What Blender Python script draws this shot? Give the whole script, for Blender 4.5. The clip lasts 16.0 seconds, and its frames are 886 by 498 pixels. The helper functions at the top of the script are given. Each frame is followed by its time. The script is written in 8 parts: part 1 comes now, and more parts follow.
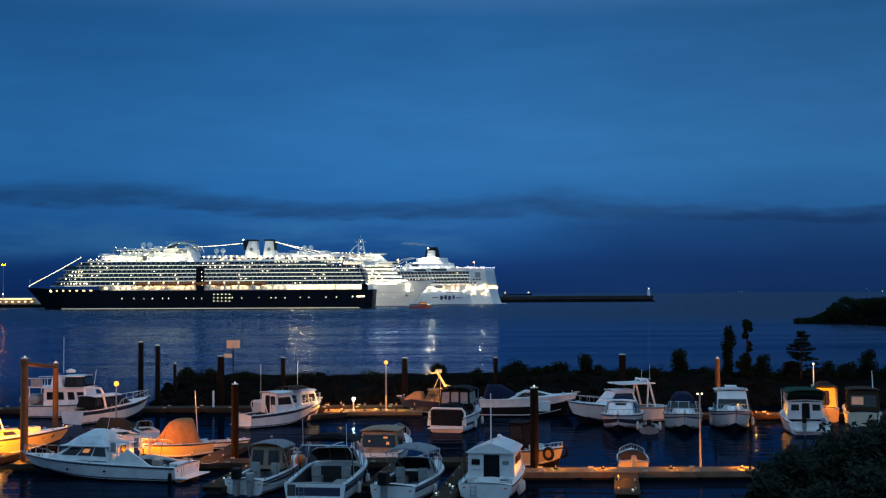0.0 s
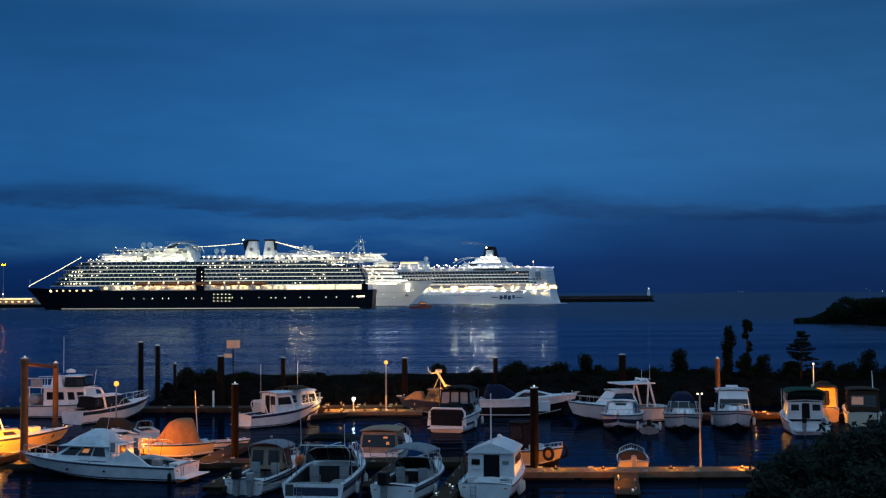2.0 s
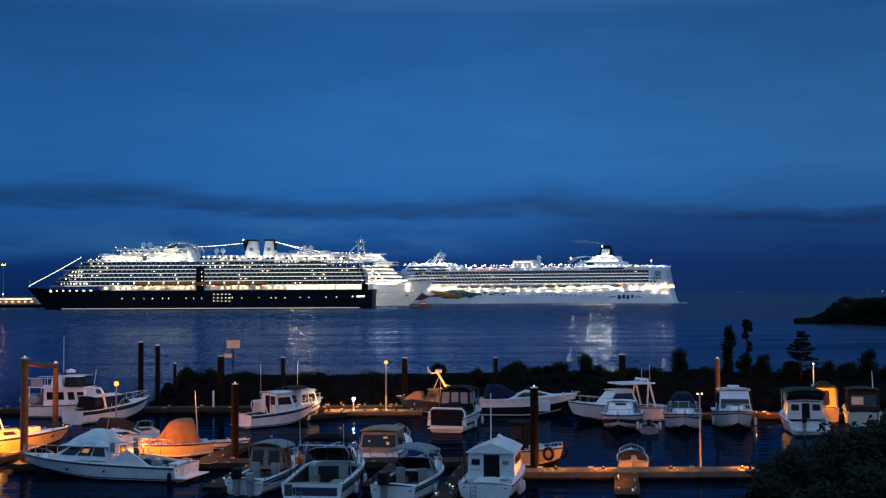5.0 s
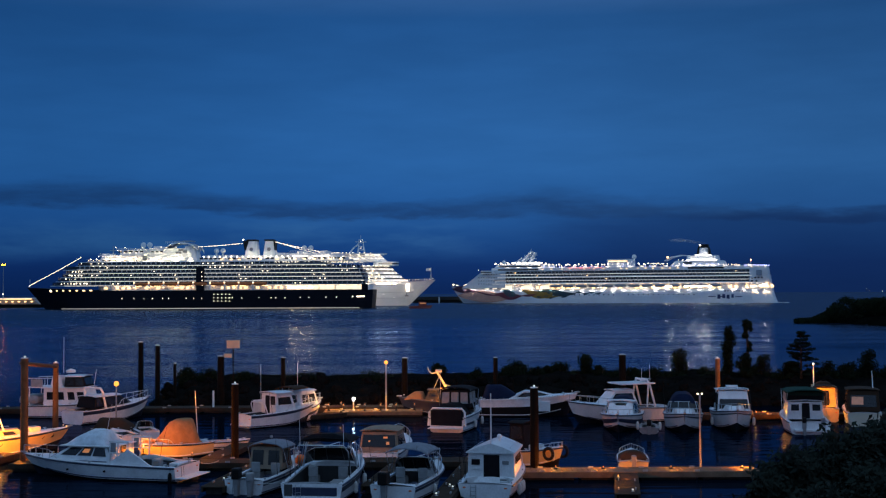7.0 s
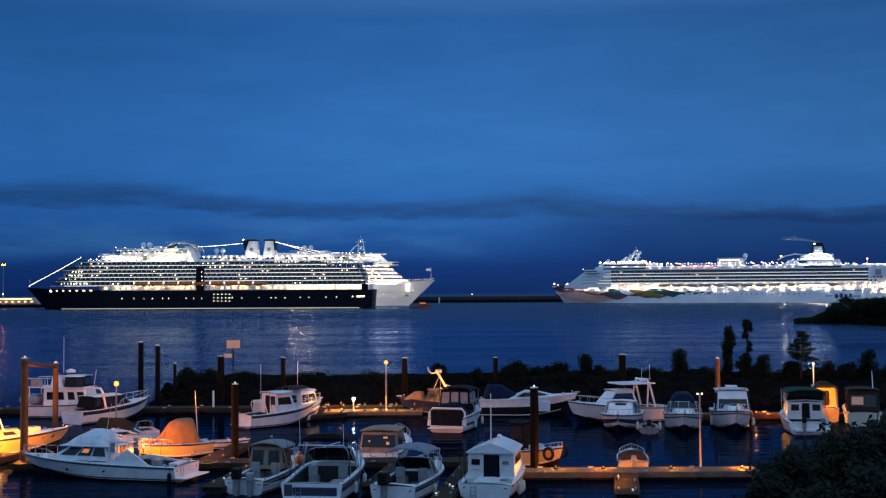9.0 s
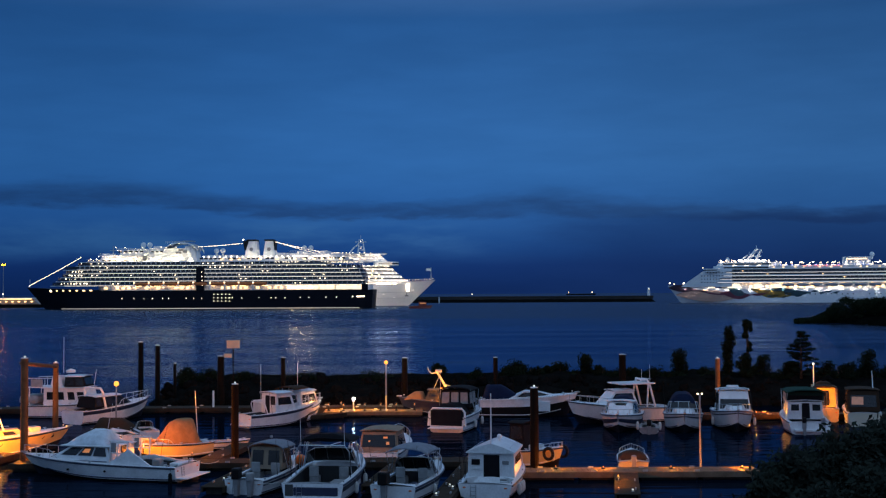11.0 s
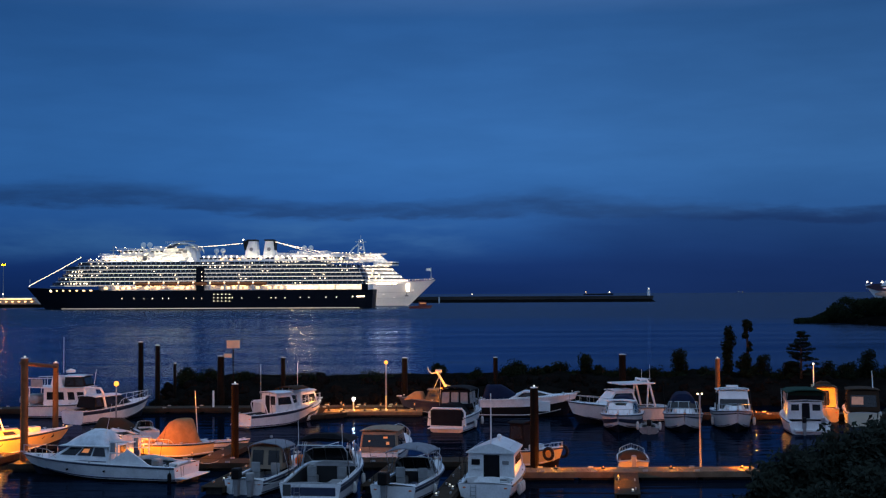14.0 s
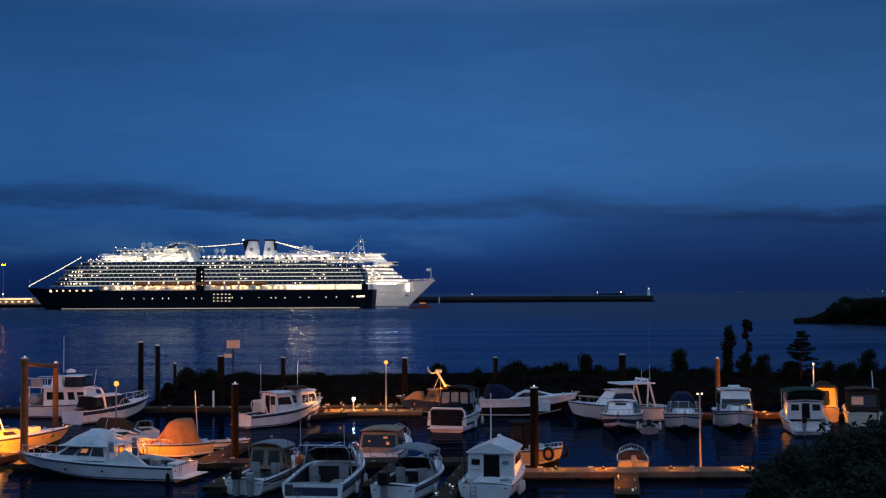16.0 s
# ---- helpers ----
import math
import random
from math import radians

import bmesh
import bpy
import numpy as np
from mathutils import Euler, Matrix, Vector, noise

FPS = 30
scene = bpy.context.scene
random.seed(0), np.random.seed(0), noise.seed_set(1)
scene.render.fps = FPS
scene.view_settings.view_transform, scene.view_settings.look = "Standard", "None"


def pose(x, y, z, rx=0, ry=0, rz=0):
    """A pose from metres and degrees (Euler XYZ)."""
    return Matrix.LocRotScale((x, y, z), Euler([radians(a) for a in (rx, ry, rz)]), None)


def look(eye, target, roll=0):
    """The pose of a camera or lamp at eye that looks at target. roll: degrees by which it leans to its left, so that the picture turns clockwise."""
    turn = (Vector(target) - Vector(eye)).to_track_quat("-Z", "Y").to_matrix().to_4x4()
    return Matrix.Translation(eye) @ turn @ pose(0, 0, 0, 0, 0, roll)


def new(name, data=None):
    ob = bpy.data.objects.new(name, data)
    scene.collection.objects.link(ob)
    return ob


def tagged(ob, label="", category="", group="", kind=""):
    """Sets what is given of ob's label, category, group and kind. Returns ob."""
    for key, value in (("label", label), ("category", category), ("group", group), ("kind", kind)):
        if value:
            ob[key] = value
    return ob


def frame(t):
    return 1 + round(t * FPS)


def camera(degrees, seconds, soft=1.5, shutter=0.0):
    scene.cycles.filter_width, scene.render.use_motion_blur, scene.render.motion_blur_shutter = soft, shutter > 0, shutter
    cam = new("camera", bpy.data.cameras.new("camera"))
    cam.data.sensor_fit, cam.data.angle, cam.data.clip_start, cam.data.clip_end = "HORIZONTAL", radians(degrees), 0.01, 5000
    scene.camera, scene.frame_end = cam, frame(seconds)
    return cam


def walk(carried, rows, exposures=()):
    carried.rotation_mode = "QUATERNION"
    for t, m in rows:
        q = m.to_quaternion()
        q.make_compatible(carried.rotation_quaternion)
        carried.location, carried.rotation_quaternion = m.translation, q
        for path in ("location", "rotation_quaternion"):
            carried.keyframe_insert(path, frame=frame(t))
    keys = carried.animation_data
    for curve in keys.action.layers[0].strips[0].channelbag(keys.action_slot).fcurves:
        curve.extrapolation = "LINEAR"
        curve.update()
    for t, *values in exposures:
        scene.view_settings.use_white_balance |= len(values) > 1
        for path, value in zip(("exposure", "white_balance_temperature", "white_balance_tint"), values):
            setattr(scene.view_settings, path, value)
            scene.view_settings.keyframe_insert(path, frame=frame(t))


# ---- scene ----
cam = camera(40.0, 16.0, soft=1.2)
STAND = look((0, 0, 11), (0, 100, 14.48), -0.3)
walk(cam, [(0.0, STAND), (16.0, STAND)], exposures=[
    (0.0, 0.40, 7300, 0.0), (0.5, 0.32, 7240, 0.5), (1.0, 0.25, 7180, 1.0), (1.5, 0.20, 7120, 1.5), (2.0, 0.12, 7070, 2.0), (2.5, 0.50, 7010, 2.5),
    (3.0, 0.47, 6950, 3.0), (3.5, 0.40, 6910, 4.3), (4.0, 0.35, 6880, 5.6), (6.5, 0.03, 6720, 12.1), (7.0, 0.01, 6770, 12.4), (7.5, 0.14, 6800, 12.6),
    (8.0, 0.13, 6840, 12.9), (8.5, 0.05, 6890, 13.1), (9.0, 0.44, 6920, 13.5), (11.5, 0.14, 7140, 14.9), (12.0, 0.50, 7200, 15.4), (12.5, 0.48, 7260, 15.9),
    (13.0, 0.41, 7310, 16.3), (13.5, 0.36, 7350, 16.7), (14.0, 0.29, 7380, 17.0), (14.5, 0.21, 7380, 17.0), (15.0, 0.19, 7380, 17.0), (15.5, 0.11, 7380, 17.0),
    (16.0, 0.03, 7380, 17.0)])


# ---- world: blue dusk with a low bank of cloud ----
def lin(r, g, b):
    return tuple((c / 255 / 12.92) if c / 255 < 0.04045 else ((c / 255 + 0.055) / 1.055) ** 2.4 for c in (r, g, b)) + (1.0,)


def ramp_node(nt, stops, mode="LINEAR"):
    n = nt.nodes.new("ShaderNodeValToRGB")
    n.color_ramp.interpolation = mode
    while len(n.color_ramp.elements) < len(stops):
        n.color_ramp.elements.new(0.5)
    for e, (p, c) in zip(n.color_ramp.elements, stops):
        e.position, e.color = p, c
    return n


def math_node(nt, op, a, b=None, c=None, clamp=False):
    n = nt.nodes.new("ShaderNodeMath")
    n.operation, n.use_clamp = op, clamp
    for i, v in enumerate((a, b, c)):
        if v is None:
            continue
        if isinstance(v, (int, float)):
            n.inputs[i].default_value = v
        else:
            nt.links.new(v, n.inputs[i])
    return n.outputs[0]


def smoothstep(nt, v, lo, hi, a=0.0, b=1.0):
    n = nt.nodes.new("ShaderNodeMapRange")
    n.interpolation_type = "SMOOTHSTEP"
    for i, q in ((1, lo), (2, hi), (3, a), (4, b)):
        n.inputs[i].default_value = q
    nt.links.new(v, n.inputs[0])
    return n.outputs[0]


def mixed(nt, fac, a, b, blend="MIX"):
    n = nt.nodes.new("ShaderNodeMix")
    n.data_type, n.blend_type = "RGBA", blend
    for i, q in ((0, fac), (6, a), (7, b)):
        if isinstance(q, (int, float, tuple)):
            n.inputs[i].default_value = q
        else:
            nt.links.new(q, n.inputs[i])
    return n.outputs[2]


def build_world():
    w = bpy.data.worlds.new("dusk")
    scene.world = w
    w.use_nodes = True
    nt = w.node_tree
    bg = nt.nodes["Background"]
    tc = nt.nodes.new("ShaderNodeTexCoord")
    sep = nt.nodes.new("ShaderNodeSeparateXYZ")
    nt.links.new(tc.outputs["Generated"], sep.inputs[0])
    x, y, z = sep.outputs
    el = math_node(nt, "MULTIPLY", z, 2.0, clamp=True)
    base = ramp_node(nt, [(0.0, lin(10, 36, 84)), (0.042, lin(13, 45, 100)), (0.07, lin(19, 62, 122)), (0.108, lin(28, 79, 142)),
                          (0.15, lin(31, 86, 150)), (0.20, lin(36, 94, 158)), (0.26, lin(36, 93, 156)), (0.44, lin(28, 79, 137)), (1.0, lin(124, 162, 204))])
    nt.links.new(el, base.inputs[0])
    az = math_node(nt, "ARCTAN2", x, y)
    comb = nt.nodes.new("ShaderNodeCombineXYZ")
    nt.links.new(math_node(nt, "MULTIPLY", az, 7.0), comb.inputs[0])
    nt.links.new(math_node(nt, "MULTIPLY", z, 34.0), comb.inputs[1])
    n1 = nt.nodes.new("ShaderNodeTexNoise")
    n1.inputs["Scale"].default_value, n1.inputs["Detail"].default_value, n1.inputs["Roughness"].default_value = 1.3, 5.0, 0.55
    nt.links.new(comb.outputs[0], n1.inputs["Vector"])
    # the dark bank: thick at both shoulders, thin in the middle, lower to the west
    wave = math_node(nt, "COSINE", math_node(nt, "MULTIPLY_ADD", az, 17.0, 4.42))
    mid = math_node(nt, "MULTIPLY_ADD", az, -0.022, 0.0675)
    mid = math_node(nt, "MULTIPLY_ADD", wave, 0.004, mid)
    fine = nt.nodes.new("ShaderNodeTexNoise")
    fine.inputs["Scale"].default_value, fine.inputs["Detail"].default_value, fine.inputs["Roughness"].default_value = 3.4, 6.0, 0.6
    nt.links.new(comb.outputs[0], fine.inputs["Vector"])
    wob = math_node(nt, "MULTIPLY_ADD", n1.outputs[0], 0.026, -0.013)
    wob = math_node(nt, "ADD", wob, math_node(nt, "MULTIPLY_ADD", fine.outputs[0], 0.010, -0.005))
    d = math_node(nt, "SUBTRACT", math_node(nt, "ADD", z, wob), mid)
    half = math_node(nt, "MULTIPLY_ADD", wave, 0.003, 0.0095)
    rel = math_node(nt, "DIVIDE", d, half)
    above = smoothstep(nt, rel, 1.35, 0.1)
    below = smoothstep(nt, rel, -1.0, -0.45)
    bank = math_node(nt, "MULTIPLY", above, below)
    bank = math_node(nt, "MULTIPLY", bank, smoothstep(nt, fine.outputs[0], 0.25, 0.62, 0.55, 1.0))
    col = mixed(nt, math_node(nt, "MULTIPLY", bank, 0.62), base.outputs[0], lin(23, 50, 92))
    # a second, darker bank low in the west, and a paler gap to the east of it
    west = math_node(nt, "MULTIPLY", smoothstep(nt, math_node(nt, "ADD", az, math_node(nt, "MULTIPLY", wob, 6.0)), 0.02, 0.16), smoothstep(nt, math_node(nt, "ADD", z, wob), 0.066, 0.054))
    col = mixed(nt, math_node(nt, "MULTIPLY", west, 0.62), col, lin(14, 42, 92))
    east = math_node(nt, "MULTIPLY", smoothstep(nt, az, 0.10, -0.05), math_node(nt, "MULTIPLY", smoothstep(nt, z, 0.064, 0.05), smoothstep(nt, z, 0.018, 0.04)))
    col = mixed(nt, math_node(nt, "MULTIPLY", east, math_node(nt, "MULTIPLY", smoothstep(nt, n1.outputs[0], 0.38, 0.66), 0.42)), col, lin(50, 100, 150))
    # faint mottling, and a slightly paler, greyer west
    streak = ramp_node(nt, [(0.35, (0.94, 0.95, 0.95, 1)), (0.7, (1.07, 1.06, 1.05, 1))])
    nt.links.new(n1.outputs[0], streak.inputs[0])
    col = mixed(nt, 1.0, col, streak.outputs[0], "MULTIPLY")
    side = mixed(nt, smoothstep(nt, az, -0.36, 0.36), (0.78, 0.92, 0.97, 1), (1.16, 1.02, 0.98, 1))
    col = mixed(nt, 1.0, col, side, "MULTIPLY")
    # paler straight ahead than at the shoulders
    ahead = mixed(nt, smoothstep(nt, math_node(nt, "ABSOLUTE", az), 0.04, 0.34), (1.11, 1.11, 1.11, 1), (0.91, 0.91, 0.91, 1))
    col = mixed(nt, 1.0, col, ahead, "MULTIPLY")
    # afterglow of the set sun on the far side of the sky
    glow = math_node(nt, "MULTIPLY", smoothstep(nt, y, -0.15, -0.85), smoothstep(nt, z, 0.62, 0.05))
    col = mixed(nt, glow, col, (0.20, 0.345, 0.60, 1))
    nt.links.new(col, bg.inputs[0])
    bg.inputs[1].default_value = 1.0


build_world()


# ---- materials ----
def material(name, color, rough=0.6, metal=0.0, scale=3.0, vary=0.25, bump=0.0, fine=25.0, coat=0.0, emit=0.0, emit_color=None, spec=0.5):
    m = bpy.data.materials.new(name)
    m.use_nodes = True
    nt = m.node_tree
    p = nt.nodes["Principled BSDF"]
    p.inputs["Roughness"].default_value, p.inputs["Metallic"].default_value = rough, metal
    p.inputs["Coat Weight"].default_value, p.inputs["Specular IOR Level"].default_value = coat, spec
    c = tuple(color) + (1.0,) if len(color) == 3 else color
    tc = nt.nodes.new("ShaderNodeTexCoord")
    a, b = nt.nodes.new("ShaderNodeTexNoise"), nt.nodes.new("ShaderNodeTexNoise")
    a.inputs["Scale"].default_value, b.inputs["Scale"].default_value = scale, fine
    a.inputs["Detail"].default_value = 5.0
    for n in (a, b):
        nt.links.new(tc.outputs["Object"], n.inputs["Vector"])
    s = math_node(nt, "ADD", math_node(nt, "MULTIPLY", a.outputs[0], 0.65), math_node(nt, "MULTIPLY", b.outputs[0], 0.35))
    dark = tuple(v * (1 - vary) for v in c[:3]) + (1,)
    lite = tuple(min(1, v * (1 + vary)) for v in c[:3]) + (1,)
    r = ramp_node(nt, [(0.3, dark), (0.7, lite)])
    nt.links.new(s, r.inputs[0])
    nt.links.new(r.outputs[0], p.inputs["Base Color"])
    rr = math_node(nt, "MULTIPLY_ADD", s, 0.25, max(0.02, rough - 0.12), clamp=True)
    nt.links.new(rr, p.inputs["Roughness"])
    if bump:
        bn = nt.nodes.new("ShaderNodeBump")
        bn.inputs["Strength"].default_value, bn.inputs["Distance"].default_value = bump, 0.05
        nt.links.new(s, bn.inputs["Height"])
        nt.links.new(bn.outputs[0], p.inputs["Normal"])
    if emit:
        p.inputs["Emission Strength"].default_value = emit
        p.inputs["Emission Color"].default_value = tuple(emit_color or color)[:3] + (1.0,)
    return m


def water_material():
    m = bpy.data.materials.new("sea_water")
    m.use_nodes = True
    nt = m.node_tree
    out = nt.nodes["Material Output"]
    nt.nodes.remove(nt.nodes["Principled BSDF"])
    deep = nt.nodes.new("ShaderNodeBsdfDiffuse")
    deep.inputs[0].default_value = (0.002, 0.007, 0.016, 1)
    gloss = nt.nodes.new("ShaderNodeBsdfGlossy")
    gloss.inputs["Color"].default_value = (0.30, 0.37, 0.46, 1)
    fres = nt.nodes.new("ShaderNodeFresnel")
    fres.inputs["IOR"].default_value = 1.33
    mix = nt.nodes.new("ShaderNodeMixShader")
    geo = nt.nodes.new("ShaderNodeNewGeometry")
    sep = nt.nodes.new("ShaderNodeSeparateXYZ")
    nt.links.new(geo.outputs["Position"], sep.inputs[0])
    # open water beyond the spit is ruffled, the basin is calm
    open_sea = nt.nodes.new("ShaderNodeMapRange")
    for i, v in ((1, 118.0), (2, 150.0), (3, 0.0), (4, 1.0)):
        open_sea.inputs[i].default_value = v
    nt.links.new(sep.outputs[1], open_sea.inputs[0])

    def waves(sx, sy, detail=3.0):
        mp = nt.nodes.new("ShaderNodeMapping")
        mp.inputs["Scale"].default_value = (sx, sy, 1.0)
        nt.links.new(geo.outputs["Position"], mp.inputs[0])
        n = nt.nodes.new("ShaderNodeTexNoise")
        n.inputs["Scale"].default_value, n.inputs["Detail"].default_value = 1.0, detail
        nt.links.new(mp.outputs[0], n.inputs["Vector"])
        return n.outputs[0]
    # long crests lie across the view; the far reach is ruffled by wind, the near reach lies calmer
    ruffled = smoothstep(nt, math_node(nt, "MULTIPLY_ADD", waves(0.004, 0.012, 2.0), 260.0, sep.outputs[1]), 430.0, 700.0)
    height = math_node(nt, "ADD", waves(0.03, 0.35), math_node(nt, "MULTIPLY", waves(0.12, 1.1), 0.5))
    height = math_node(nt, "ADD", height, math_node(nt, "MULTIPLY", waves(0.006, 0.06), 1.6))
    lane = smoothstep(nt, waves(0.004, 0.05, 4.0), 0.40, 0.62)
    bn = nt.nodes.new("ShaderNodeBump")
    bn.inputs["Distance"].default_value = 0.45
    chop = math_node(nt, "MULTIPLY_ADD", lane, 0.22, math_node(nt, "MULTIPLY_ADD", ruffled, 0.30, 0.12))
    nt.links.new(math_node(nt, "MULTIPLY_ADD", open_sea.outputs[0], chop, 0.19), bn.inputs["Strength"])
    nt.links.new(height, bn.inputs["Height"])
    # normals lean towards the camera, so that the sea mirrors higher sky
    lean = nt.nodes.new("ShaderNodeVectorMath")
    push = nt.nodes.new("ShaderNodeCombineXYZ")
    tilt = math_node(nt, "SUBTRACT", math_node(nt, "MULTIPLY", ruffled, -0.15), math_node(nt, "MULTIPLY_ADD", lane, 0.028, -0.004))
    nt.links.new(math_node(nt, "MULTIPLY", open_sea.outputs[0], tilt), push.inputs[1])
    nt.links.new(bn.outputs[0], lean.inputs[0])
    nt.links.new(push.outputs[0], lean.inputs[1])
    unit = nt.nodes.new("ShaderNodeVectorMath")
    unit.operation = "NORMALIZE"
    nt.links.new(lean.outputs[0], unit.inputs[0])
    for n in (gloss, fres, deep):
        nt.links.new(unit.outputs[0], n.inputs["Normal"])
    nt.links.new(math_node(nt, "MULTIPLY_ADD", open_sea.outputs[0], math_node(nt, "MULTIPLY_ADD", lane, 0.06, 0.07), 0.05), gloss.inputs["Roughness"])
    # the basin's reflections are dimmed by a darker gloss colour than the sea's
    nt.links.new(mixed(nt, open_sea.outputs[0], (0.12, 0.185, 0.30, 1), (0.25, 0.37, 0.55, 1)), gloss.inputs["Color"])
    nt.links.new(fres.outputs[0], mix.inputs[0])
    nt.links.new(deep.outputs[0], mix.inputs[1])
    nt.links.new(gloss.outputs[0], mix.inputs[2])
    nt.links.new(mix.outputs[0], out.inputs["Surface"])
    return m


def smoke_material():
    m = bpy.data.materials.new("thin_smoke")
    m.use_nodes = True
    p = m.node_tree.nodes["Principled BSDF"]
    p.inputs["Base Color"].default_value, p.inputs["Roughness"].default_value, p.inputs["Alpha"].default_value = (0.6, 0.62, 0.65, 1), 1.0, 0.10
    return m


M = {}
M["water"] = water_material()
M["gel"] = material("white_gelcoat", (0.78, 0.80, 0.82), 0.35, scale=1.1, vary=0.17, fine=9.0, coat=0.3)
M["cream"] = material("cream_gelcoat", (0.66, 0.60, 0.48), 0.4, scale=0.7, vary=0.12, coat=0.3)
# yellowed so that hulls near the sodium lamps look more strongly lit
M["buff"] = material("lamplit_gelcoat", (0.62, 0.47, 0.24), 0.4, scale=0.9, vary=0.15, coat=0.3)
M["navy"] = material("navy_stripe", (0.015, 0.025, 0.06), 0.4)
M["glass"] = material("dark_cabin_glass", (0.012, 0.014, 0.018), 0.12, vary=0.2)
M["canvas_blue"] = material("blue_canvas", (0.007, 0.015, 0.042), 0.85, bump=0.3, spec=0.08)
M["canvas_grey"] = material("grey_canvas", (0.22, 0.24, 0.28), 0.85, bump=0.3, spec=0.08)
M["canvas_black"] = material("black_canvas", (0.012, 0.012, 0.015), 0.85, bump=0.3, spec=0.08)
M["canvas_green"] = material("dark_green_canvas", (0.012, 0.05, 0.04), 0.85, bump=0.3, spec=0.08)
M["canvas_tan"] = material("tan_canvas", (0.32, 0.17, 0.08), 0.85, bump=0.4, spec=0.08)
M["canvas_beige"] = material("beige_canvas", (0.30, 0.22, 0.16), 0.85, bump=0.3, spec=0.08)
M["canvas_pale"] = material("pale_blue_canvas", (0.62, 0.68, 0.74), 0.8, bump=0.2)
M["clear"] = material("cloudy_vinyl", (0.25, 0.27, 0.29), 0.3)
M["lit_cabin"] = material("lit_cabin_window", (0.6, 0.25, 0.1), 0.5, emit=0.34, emit_color=(1.0, 0.36, 0.13))
M["lit_curtain"] = material("lit_pink_curtain", (0.6, 0.35, 0.25), 0.6, emit=0.10, emit_color=(1.0, 0.45, 0.28))
M["antifoul"] = material("dark_antifouling", (0.010, 0.012, 0.02), 0.7, scale=1.5, vary=0.4, spec=0.1)
M["liner"] = material("grey_cockpit_liner", (0.035, 0.038, 0.042), 0.7, scale=2.0, vary=0.3)
M["steel"] = material("polished_rail", (0.55, 0.56, 0.58), 0.3, metal=1.0)
M["black"] = material("black_plastic", (0.012, 0.012, 0.013), 0.45, spec=0.08)
M["grey"] = material("grey_plastic", (0.25, 0.25, 0.26), 0.5)
M["vinyl"] = material("pale_vinyl", (0.30, 0.31, 0.32), 0.6)
M["rubber"] = material("fender_rubber", (0.6, 0.6, 0.58), 0.55)
M["orange_paint"] = material("orange_paint", (0.75, 0.16, 0.02), 0.5)
M["pile"] = material("creosoted_pile", (0.010, 0.007, 0.005), 0.85, scale=2.0, vary=0.45, bump=0.6, fine=14, spec=0.08)
M["timber"] = material("weathered_dock_timber", (0.048, 0.034, 0.024), 0.85, scale=1.5, vary=0.4, bump=0.5, spec=0.08)
# paler copy of the dock timber, in place of stronger light from the lamps
M["lamplit_timber"] = material("lamplit_dock_timber", (0.17, 0.125, 0.085), 0.85, scale=1.5, vary=0.4, bump=0.5, spec=0.08)
M["float"] = material("dock_float", (0.03, 0.028, 0.026), 0.8, vary=0.4, spec=0.08)
M["galv"] = material("galvanised_post", (0.38, 0.39, 0.4), 0.5, metal=0.6)
M["cap"] = material("white_pile_cap", (0.7, 0.7, 0.68), 0.5)
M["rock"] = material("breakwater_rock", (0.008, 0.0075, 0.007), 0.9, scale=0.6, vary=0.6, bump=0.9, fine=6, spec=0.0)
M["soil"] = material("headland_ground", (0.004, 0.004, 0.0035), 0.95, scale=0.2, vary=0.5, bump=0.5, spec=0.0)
M["leaf"] = material("dark_leaves", (0.013, 0.018, 0.010), 0.8, scale=1.0, vary=0.5, spec=0.0)
M["near_leaf"] = material("near_leaves", (0.017, 0.024, 0.018), 0.8, scale=1.0, vary=0.5, spec=0.1)
M["needle"] = material("conifer_needles", (0.010, 0.016, 0.011), 0.8, scale=1.0, vary=0.5, spec=0.0)
M["grass"] = material("dry_grass", (0.014, 0.013, 0.009), 0.8, scale=1.0, vary=0.5, spec=0.0)
M["bark"] = material("bark", (0.06, 0.045, 0.033), 0.9, scale=3.0, vary=0.5, bump=0.6, spec=0.0)
M["concrete"] = material("concrete", (0.3, 0.29, 0.28), 0.85, scale=0.3, vary=0.25, bump=0.3)
M["hull_black"] = material("black_ship_paint", (0.006, 0.007, 0.012), 0.45, scale=0.06, vary=0.3, fine=0.8, spec=0.08)
M["ship_white"] = material("white_ship_paint", (0.80, 0.81, 0.82), 0.5, scale=0.06, vary=0.1, fine=0.9)
M["ship_grey"] = material("grey_ship_paint", (0.30, 0.33, 0.38), 0.5, scale=0.06, vary=0.1, fine=0.9)
M["ship_dark"] = material("balcony_glass", (0.02, 0.024, 0.03), 0.25, scale=0.3, vary=0.4)
M["lit_warm"] = material("lit_window_warm", (0.9, 0.7, 0.4), 0.6, emit=2.6, emit_color=(1.0, 0.62, 0.29))
M["lit_port"] = material("lit_porthole", (0.9, 0.8, 0.6), 0.6, emit=2.6, emit_color=(1.0, 0.84, 0.60))
M["lit_white"] = material("lit_lamp_white", (0.9, 0.9, 0.85), 0.6, emit=4.5, emit_color=(1.0, 0.82, 0.58))
M["lit_dim"] = material("dim_warm_glow", (0.9, 0.8, 0.6), 0.6, emit=0.95, emit_color=(1.0, 0.90, 0.78))
M["lit_blue"] = material("blue_deck_light", (0.5, 0.5, 0.9), 0.6, emit=5.0, emit_color=(0.45, 0.5, 1.0))
M["sodium"] = material("sodium_globe", (0.25, 0.07, 0.01), 0.5, emit=2.0, emit_color=(1.0, 0.34, 0.05))
M["sodium_low"] = material("low_sodium_lamp", (1.0, 0.5, 0.15), 0.5, emit=1.1, emit_color=(1.0, 0.32, 0.045))
